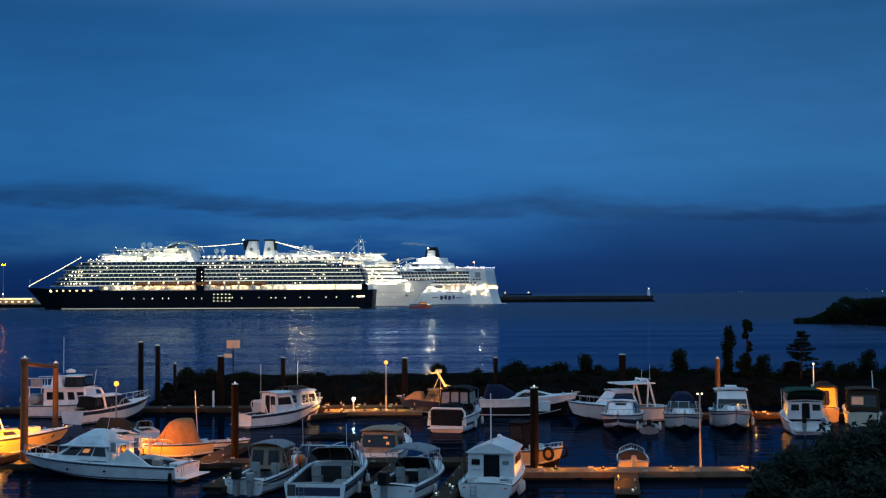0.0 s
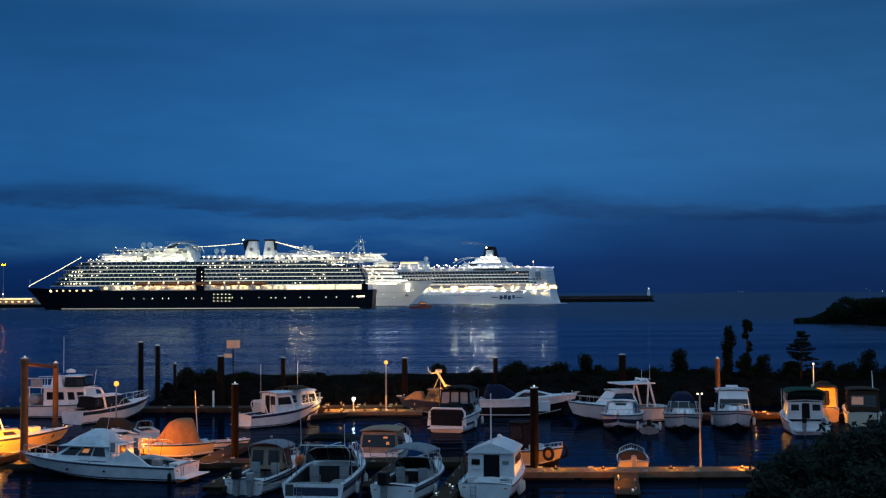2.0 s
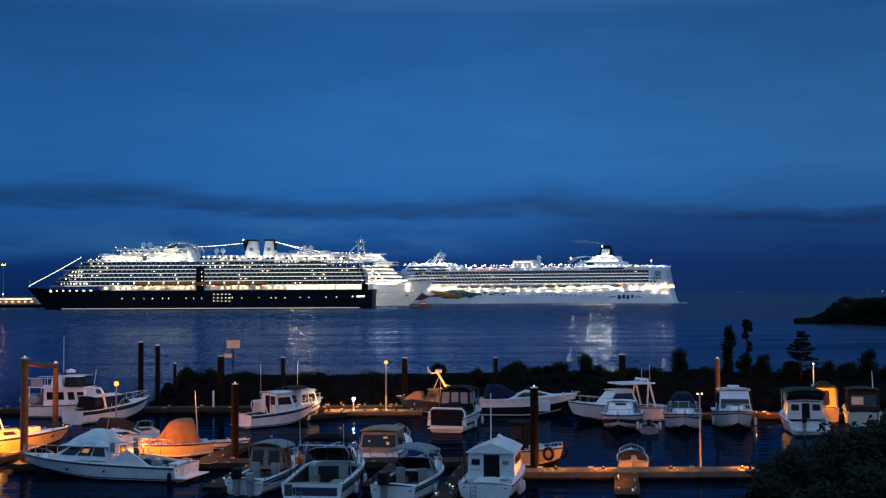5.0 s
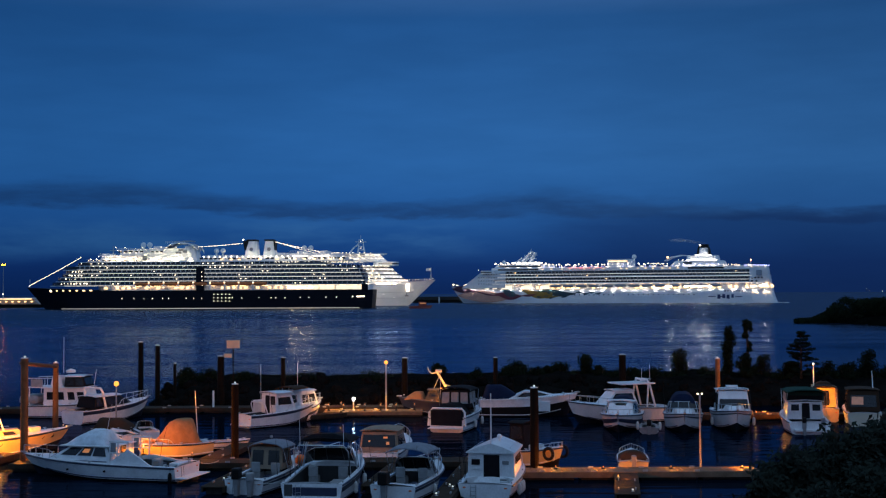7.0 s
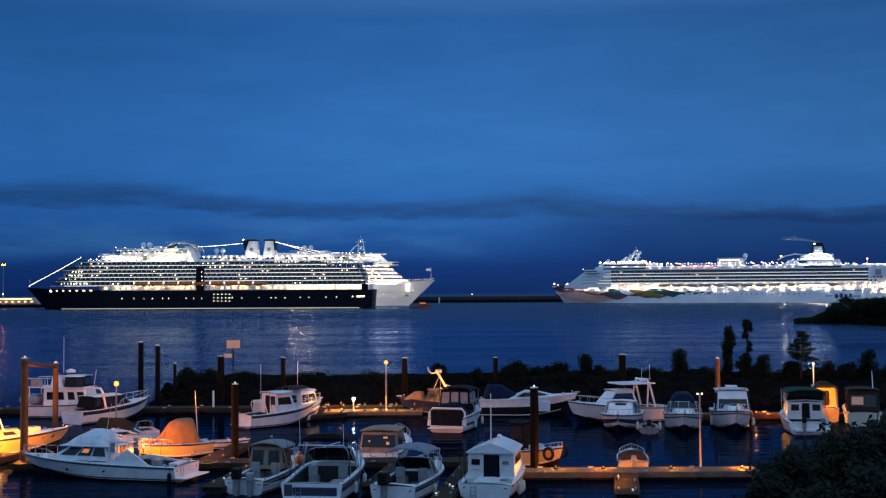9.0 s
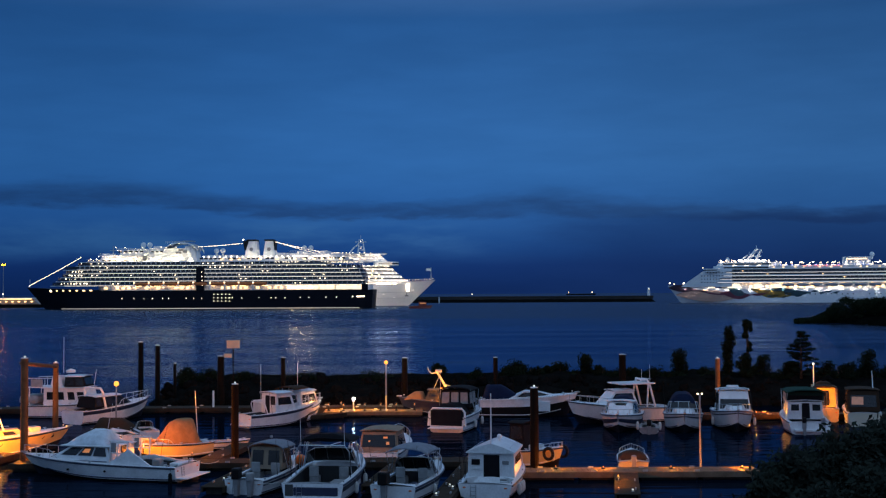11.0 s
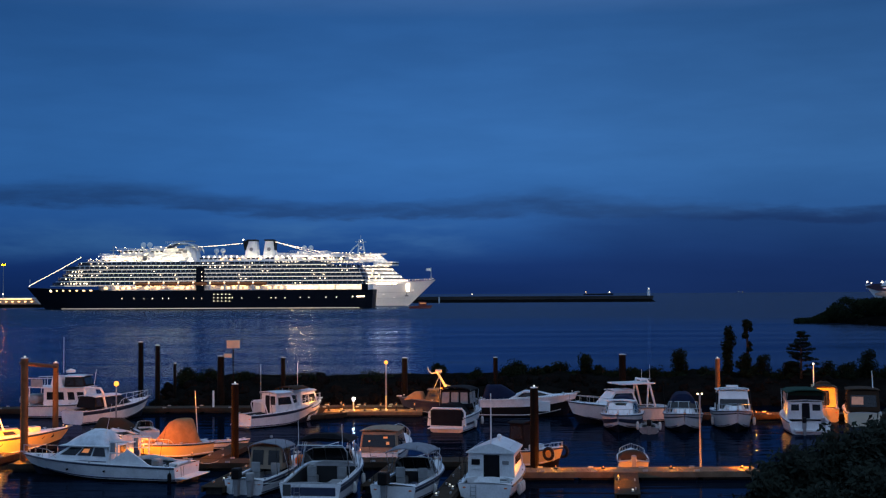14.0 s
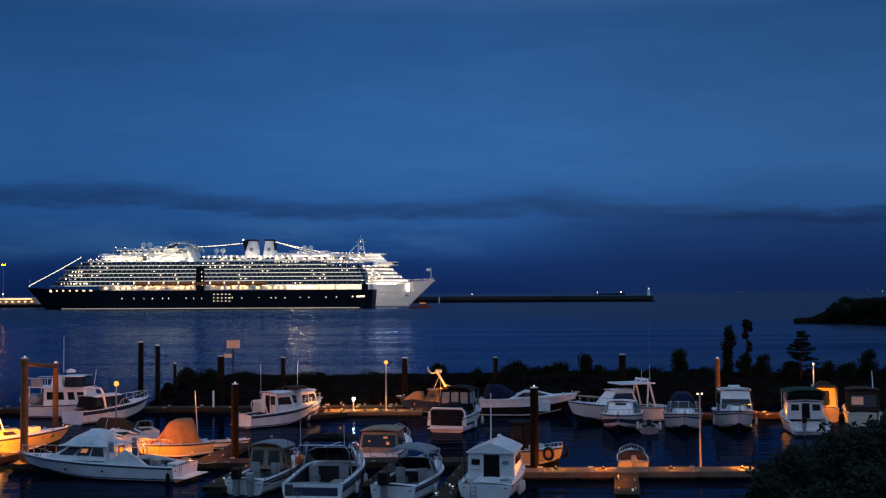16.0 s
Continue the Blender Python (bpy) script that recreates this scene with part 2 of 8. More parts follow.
M["led"] = material("white_globe", (1.0, 1.0, 0.9), 0.5, emit=75.0, emit_color=(0.95, 1.0, 0.80))
M["lifeboat"] = material("lifeboat_orange", (0.62, 0.16, 0.04), 0.5, scale=0.5)
M["strong"] = material("streak_glow", (1, 0.9, 0.7), emit=330, emit_color=(1.0, 0.54, 0.25))
M["hull_wash"] = material("hull_fill_strip", (0.9, 0.9, 0.9), 0.6, emit=60.0, emit_color=(1.0, 0.94, 0.84))
M["deck_edge"] = material("lit_edge_glow", (0.8, 0.8, 0.75), 0.6, emit=0.75, emit_color=(1.0, 0.94, 0.86))
M["bow_beam"] = material("bow_streak_glow", (1, 0.8, 0.6), emit=42, emit_color=(1.0, 0.66, 0.40))
M["soft_beam"] = material("soft_streak_glow", (1, 0.8, 0.5), emit=75, emit_color=(1.0, 0.48, 0.17))
M["parapet"] = material("shaded_parapet_glass", (0.12, 0.14, 0.17), 0.35, scale=0.3, vary=0.2)
M["tier_flood"] = material("tier_floodlight", (0.9, 0.9, 0.9), 0.6, emit=7.5, emit_color=(1.0, 0.86, 0.64))
M["marker"] = material("small_white_glow", (0.9, 0.95, 0.9), 0.4, emit=0.6, emit_color=(0.86, 1.0, 0.92))
M["waterline_glow"] = material("waterline_glint_glow", (0.7, 0.66, 0.6), 0.6, emit=0.32, emit_color=(1.0, 0.86, 0.66))
M["cream_pane"] = material("cream_lit_screen", (0.8, 0.7, 0.5), 0.6, emit=1.15, emit_color=(1.0, 0.86, 0.62), scale=0.4)
M["red_paint"] = material("red_boat_paint", (0.30, 0.05, 0.03), 0.6, scale=0.5)
M["smoke"] = smoke_material()
M["flood"] = material("floodlight_strip", (0.9, 0.9, 0.9), 0.6, emit=4.6, emit_color=(1.0, 0.88, 0.70))
M["prom_glow"] = material("promenade_lamp", (0.9, 0.75, 0.5), 0.6, emit=3.8, emit_color=(1.0, 0.60, 0.27))
M["beam_white"] = material("mast_flood_strip", (0.9, 0.9, 0.9), 0.6, emit=9.0, emit_color=(1.0, 0.93, 0.80))
M["portal"] = material("lamplit_pile_timber", (0.14, 0.080, 0.042), 0.85, scale=2.0, vary=0.45, bump=0.6, fine=14, spec=0.08)
M["canvas_brown"] = material("brown_canvas", (0.05, 0.03, 0.02), 0.85, bump=0.4, spec=0.08)
M["sign"] = material("cream_sign_paint", (0.75, 0.55, 0.36), 0.6)


# ---- mesh tools ----
def part(name, bm, mat, parent, label=""):
    me = bpy.data.meshes.new(name)
    bm.normal_update()
    bm.to_mesh(me)
    bm.free()
    me.materials.append(mat)
    ob = new(name, me)
    ob.parent = parent
    if label:
        tagged(ob, label)
    return ob


def shared(name, me, parent, m):
    ob = new(name, me)
    ob.parent = parent
    ob.matrix_local = m
    return ob


def smooth(ob):
    for p in ob.data.polygons:
        p.use_smooth = True
    return ob


def thing(name, m, label, category, group="", kind=""):
    ob = new(name)
    ob.matrix_basis = m
    ob.empty_display_size = 0.5
    return tagged(ob, label, category, group, kind)


def box(bm, x0, x1, y0, y1, z0, z1):
    v = [bm.verts.new((x, y, z)) for x in (x0, x1) for y in (y0, y1) for z in (z0, z1)]
    for f in ((0, 1, 3, 2), (4, 6, 7, 5), (0, 4, 5, 1), (2, 3, 7, 6), (0, 2, 6, 4), (1, 5, 7, 3)):
        bm.faces.new([v[i] for i in f])
    return v


def soft_box(x0, x1, y0, y1, z0, z1, r=0.04, seg=2):
    bm = bmesh.new()
    box(bm, x0, x1, y0, y1, z0, z1)
    bmesh.ops.recalc_face_normals(bm, faces=bm.faces[:])
    bmesh.ops.bevel(bm, geom=bm.edges[:], offset=r, segments=seg, affect="EDGES", profile=0.5)
    return bm


def hexa(bm, c):
    """Eight corners: aft port/starboard, fore port/starboard, below then above."""
    v = [bm.verts.new(p) for p in c]
    for f in ((0, 1, 5, 4), (2, 6, 7, 3), (0, 4, 6, 2), (1, 3, 7, 5), (4, 5, 7, 6), (0, 2, 3, 1)):
        bm.faces.new([v[i] for i in f])
    bmesh.ops.recalc_face_normals(bm, faces=bm.faces[:])
    return v


def tube(bm, pts, r, n=6, r2=None):
    pts = [Vector(p) for p in pts]
    rings = []
    for i, p in enumerate(pts):
        d = (pts[min(i + 1, len(pts) - 1)] - pts[max(i - 1, 0)]).normalized()
        a = d.orthogonal().normalized() if abs(d.z) > 0.95 else d.cross(Vector((0, 0, 1))).normalized()
        b = d.cross(a)
        rr = r if r2 is None else r + (r2 - r) * i / max(1, len(pts) - 1)
        rings.append([bm.verts.new(p + rr * (math.cos(2 * math.pi * k / n) * a + math.sin(2 * math.pi * k / n) * b)) for k in range(n)])
    for r0, r1 in zip(rings, rings[1:]):
        for k in range(n):
            bm.faces.new((r0[k], r0[(k + 1) % n], r1[(k + 1) % n], r1[k]))
    bm.faces.new(rings[0][::-1]), bm.faces.new(rings[-1])


def loft(bm, rows, close=False):
    vs = [[bm.verts.new(p) for p in row] for row in rows]
    for a, b in zip(vs, vs[1:]):
        k = len(a)
        for i in range(k if close else k - 1):
            bm.faces.new((a[i], a[(i + 1) % k], b[(i + 1) % k], b[i]))
    return vs


def lathe(bm, profile, n=12, at=(0, 0, 0)):
    loft(bm, [[(at[0] + r * math.cos(2 * math.pi * k / n), at[1] + r * math.sin(2 * math.pi * k / n), at[2] + z) for k in range(n)] for r, z in profile], True)


def ball(bm, at, r, n=10):
    bmesh.ops.create_uvsphere(bm, u_segments=n, v_segments=max(4, n // 2 + 1), radius=r, matrix=Matrix.Translation(at))


def slab_on(quad, u0, u1, v0, v1, thick=0.03):
    """A thin panel that lies on a quad (corners in order round it)."""
    a, b, c, d = (Vector(p) for p in quad)
    n = (b - a).cross(d - a).normalized()
    at = lambda u, v: a.lerp(b, u).lerp(d.lerp(c, u), v)
    bm = bmesh.new()
    lo = [bm.verts.new(at(u, v) - n * 0.01) for u, v in ((u0, v0), (u1, v0), (u1, v1), (u0, v1))]
    hi = [bm.verts.new(at(u, v) + n * thick) for u, v in ((u0, v0), (u1, v0), (u1, v1), (u0, v1))]
    bm.faces.new(hi), bm.faces.new(lo[::-1])
    for i in range(4):
        bm.faces.new((lo[i], lo[(i + 1) % 4], hi[(i + 1) % 4], hi[i]))
    return bm


# ---- the setting ----
def build_water():
    bm = bmesh.new()
    ys = [-60, 0, 60, 120, 200, 400, 900, 2000, 4990]
    xs = [-4900, -1500, -400, -100, 0, 100, 400, 1500, 4900]
    loft(bm, [[(x, y, 0) for x in xs] for y in ys])
    me = bpy.data.meshes.new("water")
    bm.to_mesh(me)
    bm.free()
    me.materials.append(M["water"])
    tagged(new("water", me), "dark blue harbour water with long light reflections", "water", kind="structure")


build_water()


def mound(name, label, line, width, height, mat, seed, cat, fade=2.0, step=1.6, rough=0.5):
    """A long bank along a line of (x, y), with uneven sides."""
    pts = [Vector((*p, 0)) for p in line]
    dense = []
    for a, b in zip(pts, pts[1:]):
        k = max(2, int((b - a).length / step))
        dense += [a.lerp(b, i / k) for i in range(k)]
    dense.append(pts[-1])
    rows = []
    for i, p in enumerate(dense):
        d = (dense[min(i + 1, len(dense) - 1)] - dense[max(i - 1, 0)]).normalized()
        side = Vector((-d.y, d.x, 0))
        e = min(1, i * step / (fade * width), (len(dense) - 1 - i) * step / (fade * width))
        e = max(0.02, e) ** 0.6
        row = []
        for k in range(15):
            s = (k / 14 * 2 - 1)
            h = height * e * max(0, 1 - abs(s) ** 2.2)
            q = p + side * (s * width * (0.55 + 0.45 * e))
            q += Vector((noise.noise(q * 0.35 + Vector((seed, 0, 0))), noise.noise(q * 0.35 + Vector((0, seed, 5))), 0)) * rough
            h += rough * 0.9 * noise.noise(q * 0.55 + Vector((seed, 3, 1))) + rough * 0.6 * noise.noise(q * 0.13 + Vector((seed, 9, 1)))
            row.append((q.x, q.y, h if 0 < k < 14 else -1.0))
        rows.append(row)
    bm = bmesh.new()
    loft(bm, rows)
    bmesh.ops.recalc_face_normals(bm, faces=bm.faces[:])
    me = bpy.data.meshes.new(name)
    bm.to_mesh(me)
    bm.free()
    me.materials.append(mat)
    return tagged(new(name, me), label, cat, kind="structure")
# ---- cruise ships ----
def ship_hull(L, B, sheer, rake_bow, rake_stern, mat, parent, name="hull", fine=3.2, label="", x_from=0.0, flare=0.0):
    """Lofted hull; sheer(u) is the height of its upper edge."""
    bm = bmesh.new()
    rows = []
    for i in range(49):
        u = i / 48
        row = []
        for side in (1, -1):
            lev = [0.0, 0.06, 0.3, 0.55, 0.8, 1.0]
            for q in (lev if side > 0 else lev[::-1]):
                z = -1.0 + (sheer(u) + 1.0) * q
                xs, xe = x_from + rake_stern * (1 - q) ** 1.4, L - rake_bow * (1 - q)
                x = xs + (xe - xs) * u
                w = (1 - max(0, (u - 0.70) / 0.30) ** (fine - flare * (1 - q))) * (0.80 + 0.20 * min(1, u / 0.06) ** 0.5)
                row.append((x, side * max(0.05, B / 2 * w), z))
        rows.append(row)
    vs = loft(bm, rows)
    bm.faces.new([v for v in vs[0]])
    bm.faces.new([v for v in vs[-1]][::-1])
    bmesh.ops.recalc_face_normals(bm, faces=bm.faces[:])
    return part(name, bm, mat, parent, label)


def plan_block(bm, x0, x1, w, z0, z1, nose=6.0, tail=3.0, lean=0.0, sink=0.0):
    """A deck-shaped block with chamfered ends; lean sets its fore end back as it rises."""
    def ring(z, f):
        a, b = x0 + sink * f, x1 - lean * f
        return [(a, w * 0.72, z), (a + tail, w, z), (b - nose, w, z), (b - nose * 0.35, w * 0.72, z), (b, w * 0.3, z),
                (b, -w * 0.3, z), (b - nose * 0.35, -w * 0.72, z), (b - nose, -w, z), (a + tail, -w, z), (a, -w * 0.72, z)]
    lo, hi = [bm.verts.new(p) for p in ring(z0, 0)], [bm.verts.new(p) for p in ring(z1, 1)]
    k = len(lo)
    for i in range(k):
        bm.faces.new((lo[i], lo[(i + 1) % k], hi[(i + 1) % k], hi[i]))
    bm.faces.new(lo[::-1]), bm.faces.new(hi)


def block(name, parent, mat, *a, label="", **kw):
    bm = bmesh.new()
    plan_block(bm, *a, **kw)
    bmesh.ops.recalc_face_normals(bm, faces=bm.faces[:])
    return part(name, bm, mat, parent, label)


def unit_mesh(name, mat, sx, sy, sz):
    bm = bmesh.new()
    box(bm, -sx / 2, sx / 2, -sy / 2, sy / 2, -sz / 2, sz / 2)
    bmesh.ops.recalc_face_normals(bm, faces=bm.faces[:])
    me = bpy.data.meshes.new(name)
    bm.to_mesh(me)
    bm.free()
    me.materials.append(mat)
    return me


def lamp_mesh(name, mat, r):
    bm = bmesh.new()
    bmesh.ops.create_icosphere(bm, subdivisions=1, radius=r)
    me = bpy.data.meshes.new(name)
    bm.to_mesh(me)
    bm.free()
    me.materials.append(mat)
    return me


def balcony_deck(parent, x0, x1, w, z, h, rnd, lit, par=None, nose=5.0, tail=2.0, step=3.4, sides=(1, -1), cabin=None, strip=None, dens=0.12):
    """One storey: white floor edge and parapet, dark cabin fronts set back, dividers, some lit windows."""
    deck = block("deck", parent, M["ship_white"], x0, x1, w, z - 0.22, z + 0.16, nose=nose, tail=tail)
    par = par or M["parapet"]
    bm = bmesh.new()
    for s in sides:
        box(bm, x0 + tail, x1 - nose, s * w - 0.06, s * w + 0.06, z + 0.16, z + 1.0)
    part("parapet", bm, par, deck)
    bm = bmesh.new()
    plan_block(bm, x0 + 1.5, x1 - 1.5, w - 1.7, z + 0.16, z + h - 0.22, nose=nose, tail=tail)
    bmesh.ops.recalc_face_normals(bm, faces=bm.faces[:])
    part("cabin_front", bm, cabin or M["ship_dark"], deck)
    bm = bmesh.new()
    x = x0 + tail + 1
    while x < x1 - nose - 1:
        for s in sides:
            box(bm, x - 0.06, x + 0.06, s * (w - 0.85) - 0.8, s * (w - 0.85) + 0.8, z + 0.16, z + h - 0.22)
            if rnd.random() < dens:
                for k in range(1 + (rnd.random() < 0.2)):
                    shared("cabin_window", lit, deck, pose(x + step * (0.5 + k), s * (w - 1.66), z + 1.35))
        x += step
    tagged(part("divider", bm, M["ship_white"], deck), kind="stuff")
    # a glowing strip stands in for the lit white edge of each deck
    for s in sides:
        bm = bmesh.new()
        box(bm, x0 + tail, x1 - nose, s * (w + 0.06) - 0.05, s * (w + 0.06) + 0.05, z - 0.14, z + 0.12)
        part("edge_glow", bm, strip or M["lit_dim"], deck)
    return deck


def string_of_lights(parent, a, b, mat, gap=1.0, sag=0.3, r=0.25, name="light_string"):
    a, b = Vector(a), Vector(b)
    n = max(2, int((b - a).length / gap))
    pt = lambda t: a.lerp(b, t) - Vector((0, 0, sag * 4 * t * (1 - t)))
    bm = bmesh.new()
    tube(bm, [pt(i / 8) for i in range(9)], 0.04, 4)
    wire = part(name, bm, M["black"], parent)
    me = lamp_mesh("bulb", mat, r)
    for i in range(n + 1):
        shared("bulb", me, wire, Matrix.Translation(pt(i / n)))
    return wire


def lifeboat_mesh(l=9.0, w=3.4, h=2.6):
    bm = bmesh.new()
    rows = []
    for i in range(9):
        u = i / 8
        k = (1 - abs(2 * u - 1) ** 2.6) ** 0.5 if 0 < i < 8 else 0.15
        rows.append([((u - 0.5) * l, w / 2 * k * math.cos(t), h / 2 * (0.45 + 0.55 * k) * math.sin(t)) for t in [2 * math.pi * j / 10 for j in range(10)]])
    loft(bm, rows, True)
    me = bpy.data.meshes.new("lifeboat")
    bm.to_mesh(me)
    bm.free()
    return me


def dome(parent, at, r, name="radar_dome"):
    bm = bmesh.new()
    tube(bm, [(at[0], at[1], at[2] - r * 2.0), (at[0], at[1], at[2] - r * 0.7)], r * 0.35, 8)
    ball(bm, at, r, 12)
    return smooth(part(name, bm, M["ship_white"], parent))


def beam_panel(parent, x, y, z, rnd_name="streak_panel", glow="strong"):
    """An added glowing panel, dark behind, that draws a streak of reflection on the water."""
    s = 1 if y > 0 else -1
    bm = bmesh.new()
    box(bm, x - 1.9, x + 1.9, y - 0.08, y + 0.08, z - 0.45, z + 0.45)
    back = part(rnd_name, bm, M["black"], parent)
    bm = bmesh.new()
    box(bm, x - 1.7, x + 1.7, y + s * 0.09 - 0.02, y + s * 0.09 + 0.02, z - 0.28, z + 0.28)
    part("panel", bm, M[glow], back)


def row_of(name, me, parent, x0, x1, gap, y, z, rnd=None, keep=1.0, jitter=0.0):
    n = int(abs(x1 - x0) / gap)
    for i in range(n + 1):
        if rnd and rnd.random() > keep:
            continue
        j = rnd.uniform(-jitter, jitter) if rnd else 0
        for s in (1, -1):
            shared(name, me, parent, pose(x0 + (x1 - x0) * i / max(1, n) + j, s * y, z))


def black_ship(m):
    rnd = random.Random(4)
    ship = thing("cruise_ship", m, "black-hulled cruise ship with lit white decks moored at the pier", "cruise ship")
    L, B = 244.0, 31.0
    hull = ship_hull(L, B, lambda u: 12.6 + 2.4 * max(0, (u - 0.72) / 0.28) ** 1.0, 14, 1.0, M["hull_black"], ship, label="black painted steel hull")
    w = B / 2
    lit = unit_mesh("cabin_window", M["lit_port"], 0.9, 0.12, 0.7)
    port = lamp_mesh("porthole", M["lit_port"], 0.36)
    lamp = lamp_mesh("deck_lamp", M["lit_white"], 0.30)
    big = unit_mesh("lit_window", M["lit_warm"], 2.0, 0.14, 0.9)
    # a glowing strip stands in for the bright reflection along the waterline
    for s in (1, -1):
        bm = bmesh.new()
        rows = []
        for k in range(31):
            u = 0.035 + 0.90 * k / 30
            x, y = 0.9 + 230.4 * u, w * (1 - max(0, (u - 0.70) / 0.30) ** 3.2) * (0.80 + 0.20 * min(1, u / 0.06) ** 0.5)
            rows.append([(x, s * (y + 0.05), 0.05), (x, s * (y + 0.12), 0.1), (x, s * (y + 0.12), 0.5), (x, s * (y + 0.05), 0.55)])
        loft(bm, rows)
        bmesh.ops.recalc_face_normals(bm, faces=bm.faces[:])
        part("waterline_glint", bm, M["waterline_glow"], hull, "pale glowing strip standing in for the reflection at the waterline")
    # portholes in the hull
    for x in (60, 66, 90, 97, 116, 122, 128, 140, 143, 150, 157, 163, 171):
        for s in (1, -1):
            shared("porthole", port, hull, pose(x + rnd.uniform(-1, 1), s * (w + 0.02), 7.2))
    for i in range(5):
        for k in range(3):
            for s in (1, -1):
                shared("porthole", port, hull, pose(97.5 + i * 2.7, s * (w + 0.02), 5.2 + 2.3 * k))
    row_of("porthole", unit_mesh("porthole", M["lit_white"], 1.5, 0.16, 0.8), hull, 6, 20, 2.0, w * 0.985, 7.9, rnd, 0.9)
    row_of("porthole", port, hull, 24, 96, 9.0, w, 7.4, rnd, 0.6, 2)
    for i in range(7):
        for s in (1, -1):
            shared("lit_window", unit_mesh("lit_window", M["lit_white"], 2.2, 0.16, 1.5) if i == 0 and s == 1 else bpy.data.meshes["lit_window"], hull,
                   pose(223 - i * 4.9, s * (w * (1 - max(0, ((223 - i * 4.9) / 242 - 0.70) / 0.30) ** 3.2) + 0.1), 12.8))
    # promenade: a bright open deck with the lifeboats
    prom = block("promenade_deck", ship, M["ship_white"], 1, 196, w - 0.1, 12.5, 12.75, nose=10, tail=2)
    block("promenade_wall", ship, M["ship_white"], 2, 192, w - 3.2, 12.76, 15.9, nose=10, tail=3)
    row_of("promenade_light", unit_mesh("promenade_light", M["prom_glow"], 4.2, 0.5, 0.28), prom, 6, 184, 7.2, w - 1.9, 15.6, rnd, 0.9, 1.0)
    row_of("lit_window", unit_mesh("lit_pane", M["lit_warm"], 2.2, 0.14, 1.5), prom, 6, 184, 4.0, w - 3.14, 14.3, rnd, 0.75)
    screen = unit_mesh("promenade_screen", M["cream_pane"], 9.6, 0.14, 2.3)
    for i in range(5):
        for s in (1, -1):
            shared("promenade_screen", screen, prom, pose(53.5 - 11.2 * i if i < 4 else 8.8, s * (w - 0.9), 14.2))
    bm = bmesh.new()
    for s in (1, -1):
        box(bm, 3.0, 7.4, s * (w + 0.1) - 0.12, s * (w + 0.1) + 0.12, 12.2, 16.2)
    part("shell_door", bm, M["hull_black"], prom)
    bm = bmesh.new()
    for i in range(48):
        for s in (1, -1):
            box(bm, 6 + i * 3.8, 6.25 + i * 3.8, s * (w - 0.5) - 0.12, s * (w - 0.5) + 0.12, 12.75, 15.9)
    tagged(part("stanchion", bm, M["ship_white"], prom), kind="stuff")
    me = lifeboat_mesh()
    me.materials.append(M["lifeboat"])
    flare = lamp_mesh("davit_flare", M["prom_glow"], 0.5)
    davit = unit_mesh("davit", M["ship_white"], 1.3, 0.5, 5.6)
    for i in range(5):
        for s in (1, -1):
            shared("lifeboat", me, ship, pose(117.5 + 10.2 * i, s * (w + 0.3), 16.9))
            shared("davit_lamp", flare, ship, pose(122.6 + 10.2 * i, s * (w + 0.2), 18.0))
            shared("davit_lamp", flare, ship, pose(122.6 + 10.2 * i, s * (w + 0.2), 14.6))
            shared("davit", davit, ship, pose(122.6 + 10.2 * i, s * (w - 0.3), 16.0))
    for i in range(4):
        for s in (1, -1):
            shared("lifeboat", me, ship, pose(76.5 + 9.8 * i, s * (w + 0.3), 16.9))
            shared("davit_lamp", flare, ship, pose(81.5 + 9.8 * i, s * (w + 0.2), 17.6))
            shared("davit", davit, ship, pose(81.5 + 9.8 * i, s * (w - 0.3), 16.0))
    # balcony storeys, stepped back at the bow
    for x1, x0, z in ((226, 4, 16.0), (222, 4, 19.0), (219, 5, 21.7), (216.5, 6, 24.3), (217, 8, 26.9), (208, 30, 29.6)):
        balcony_deck(ship, x0, x1, w - 0.2 if z > 17 else w - 0.6, z, 2.65, rnd, lit, dens=0.09, nose=14)
    # bow terraces with rows of lamps
    terrace = lamp_mesh("terrace_globe", M["lit_white"], 0.48)
    for x, z, n in ((215, 17.6, 9), (212, 20.6, 4), (210, 23.0, 5), (208, 25.8, 4)):
        for i in range(n):
            for s in (1, -1):
                shared("deck_lamp", terrace, ship, pose(x - i * 2.4 + rnd.uniform(-0.5, 0.5), s * (w - max(0, 4.4 - 0.9 * i)), z + rnd.uniform(-0.3, 0.3)))
    # glass lift tower
    for s in (1, -1):
        part("lift_tower", soft_box(115.0, 120.4, s * w - 1.2, s * w + 1.2, 12.0, 28.5, 0.5), M["hull_black"], ship, "dark glass outside lift")
        for z in (16, 19, 22, 25):
            shared("deck_lamp", lamp, ship, pose(116.2, s * (w + 1.3), z))
    # upper deck houses
    block("sun_deck", ship, M["ship_white"], 20, 205, w - 1.0, 32.0, 32.3, nose=10, tail=4)
    house = block("forward_house", ship, M["ship_white"], 160, 192, w - 5, 32.3, 36.6, nose=5, tail=2, lean=2)
    row_of("lit_window", big, house, 163, 184, 3.6, w - 4.96, 34.4, rnd, 0.9)
    house2 = block("wheelhouse_block", ship, M["ship_white"], 157, 178, w - 6, 36.6, 40.3, nose=4, tail=2, lean=2)
    row_of("cabin_window", lit, house2, 160, 172, 4, w - 5.96, 38.5, rnd, 0.6)
    pane = unit_mesh("dark_window", M["ship_dark"], 2.4, 0.14, 1.1)
    row_of("dark_window", pane, house, 164, 186, 3.6, w - 4.97, 33.2, rnd, 0.8)
    row_of("dark_window", pane, house2, 160, 175, 3.4, w - 5.97, 39.4, rnd, 0.9)
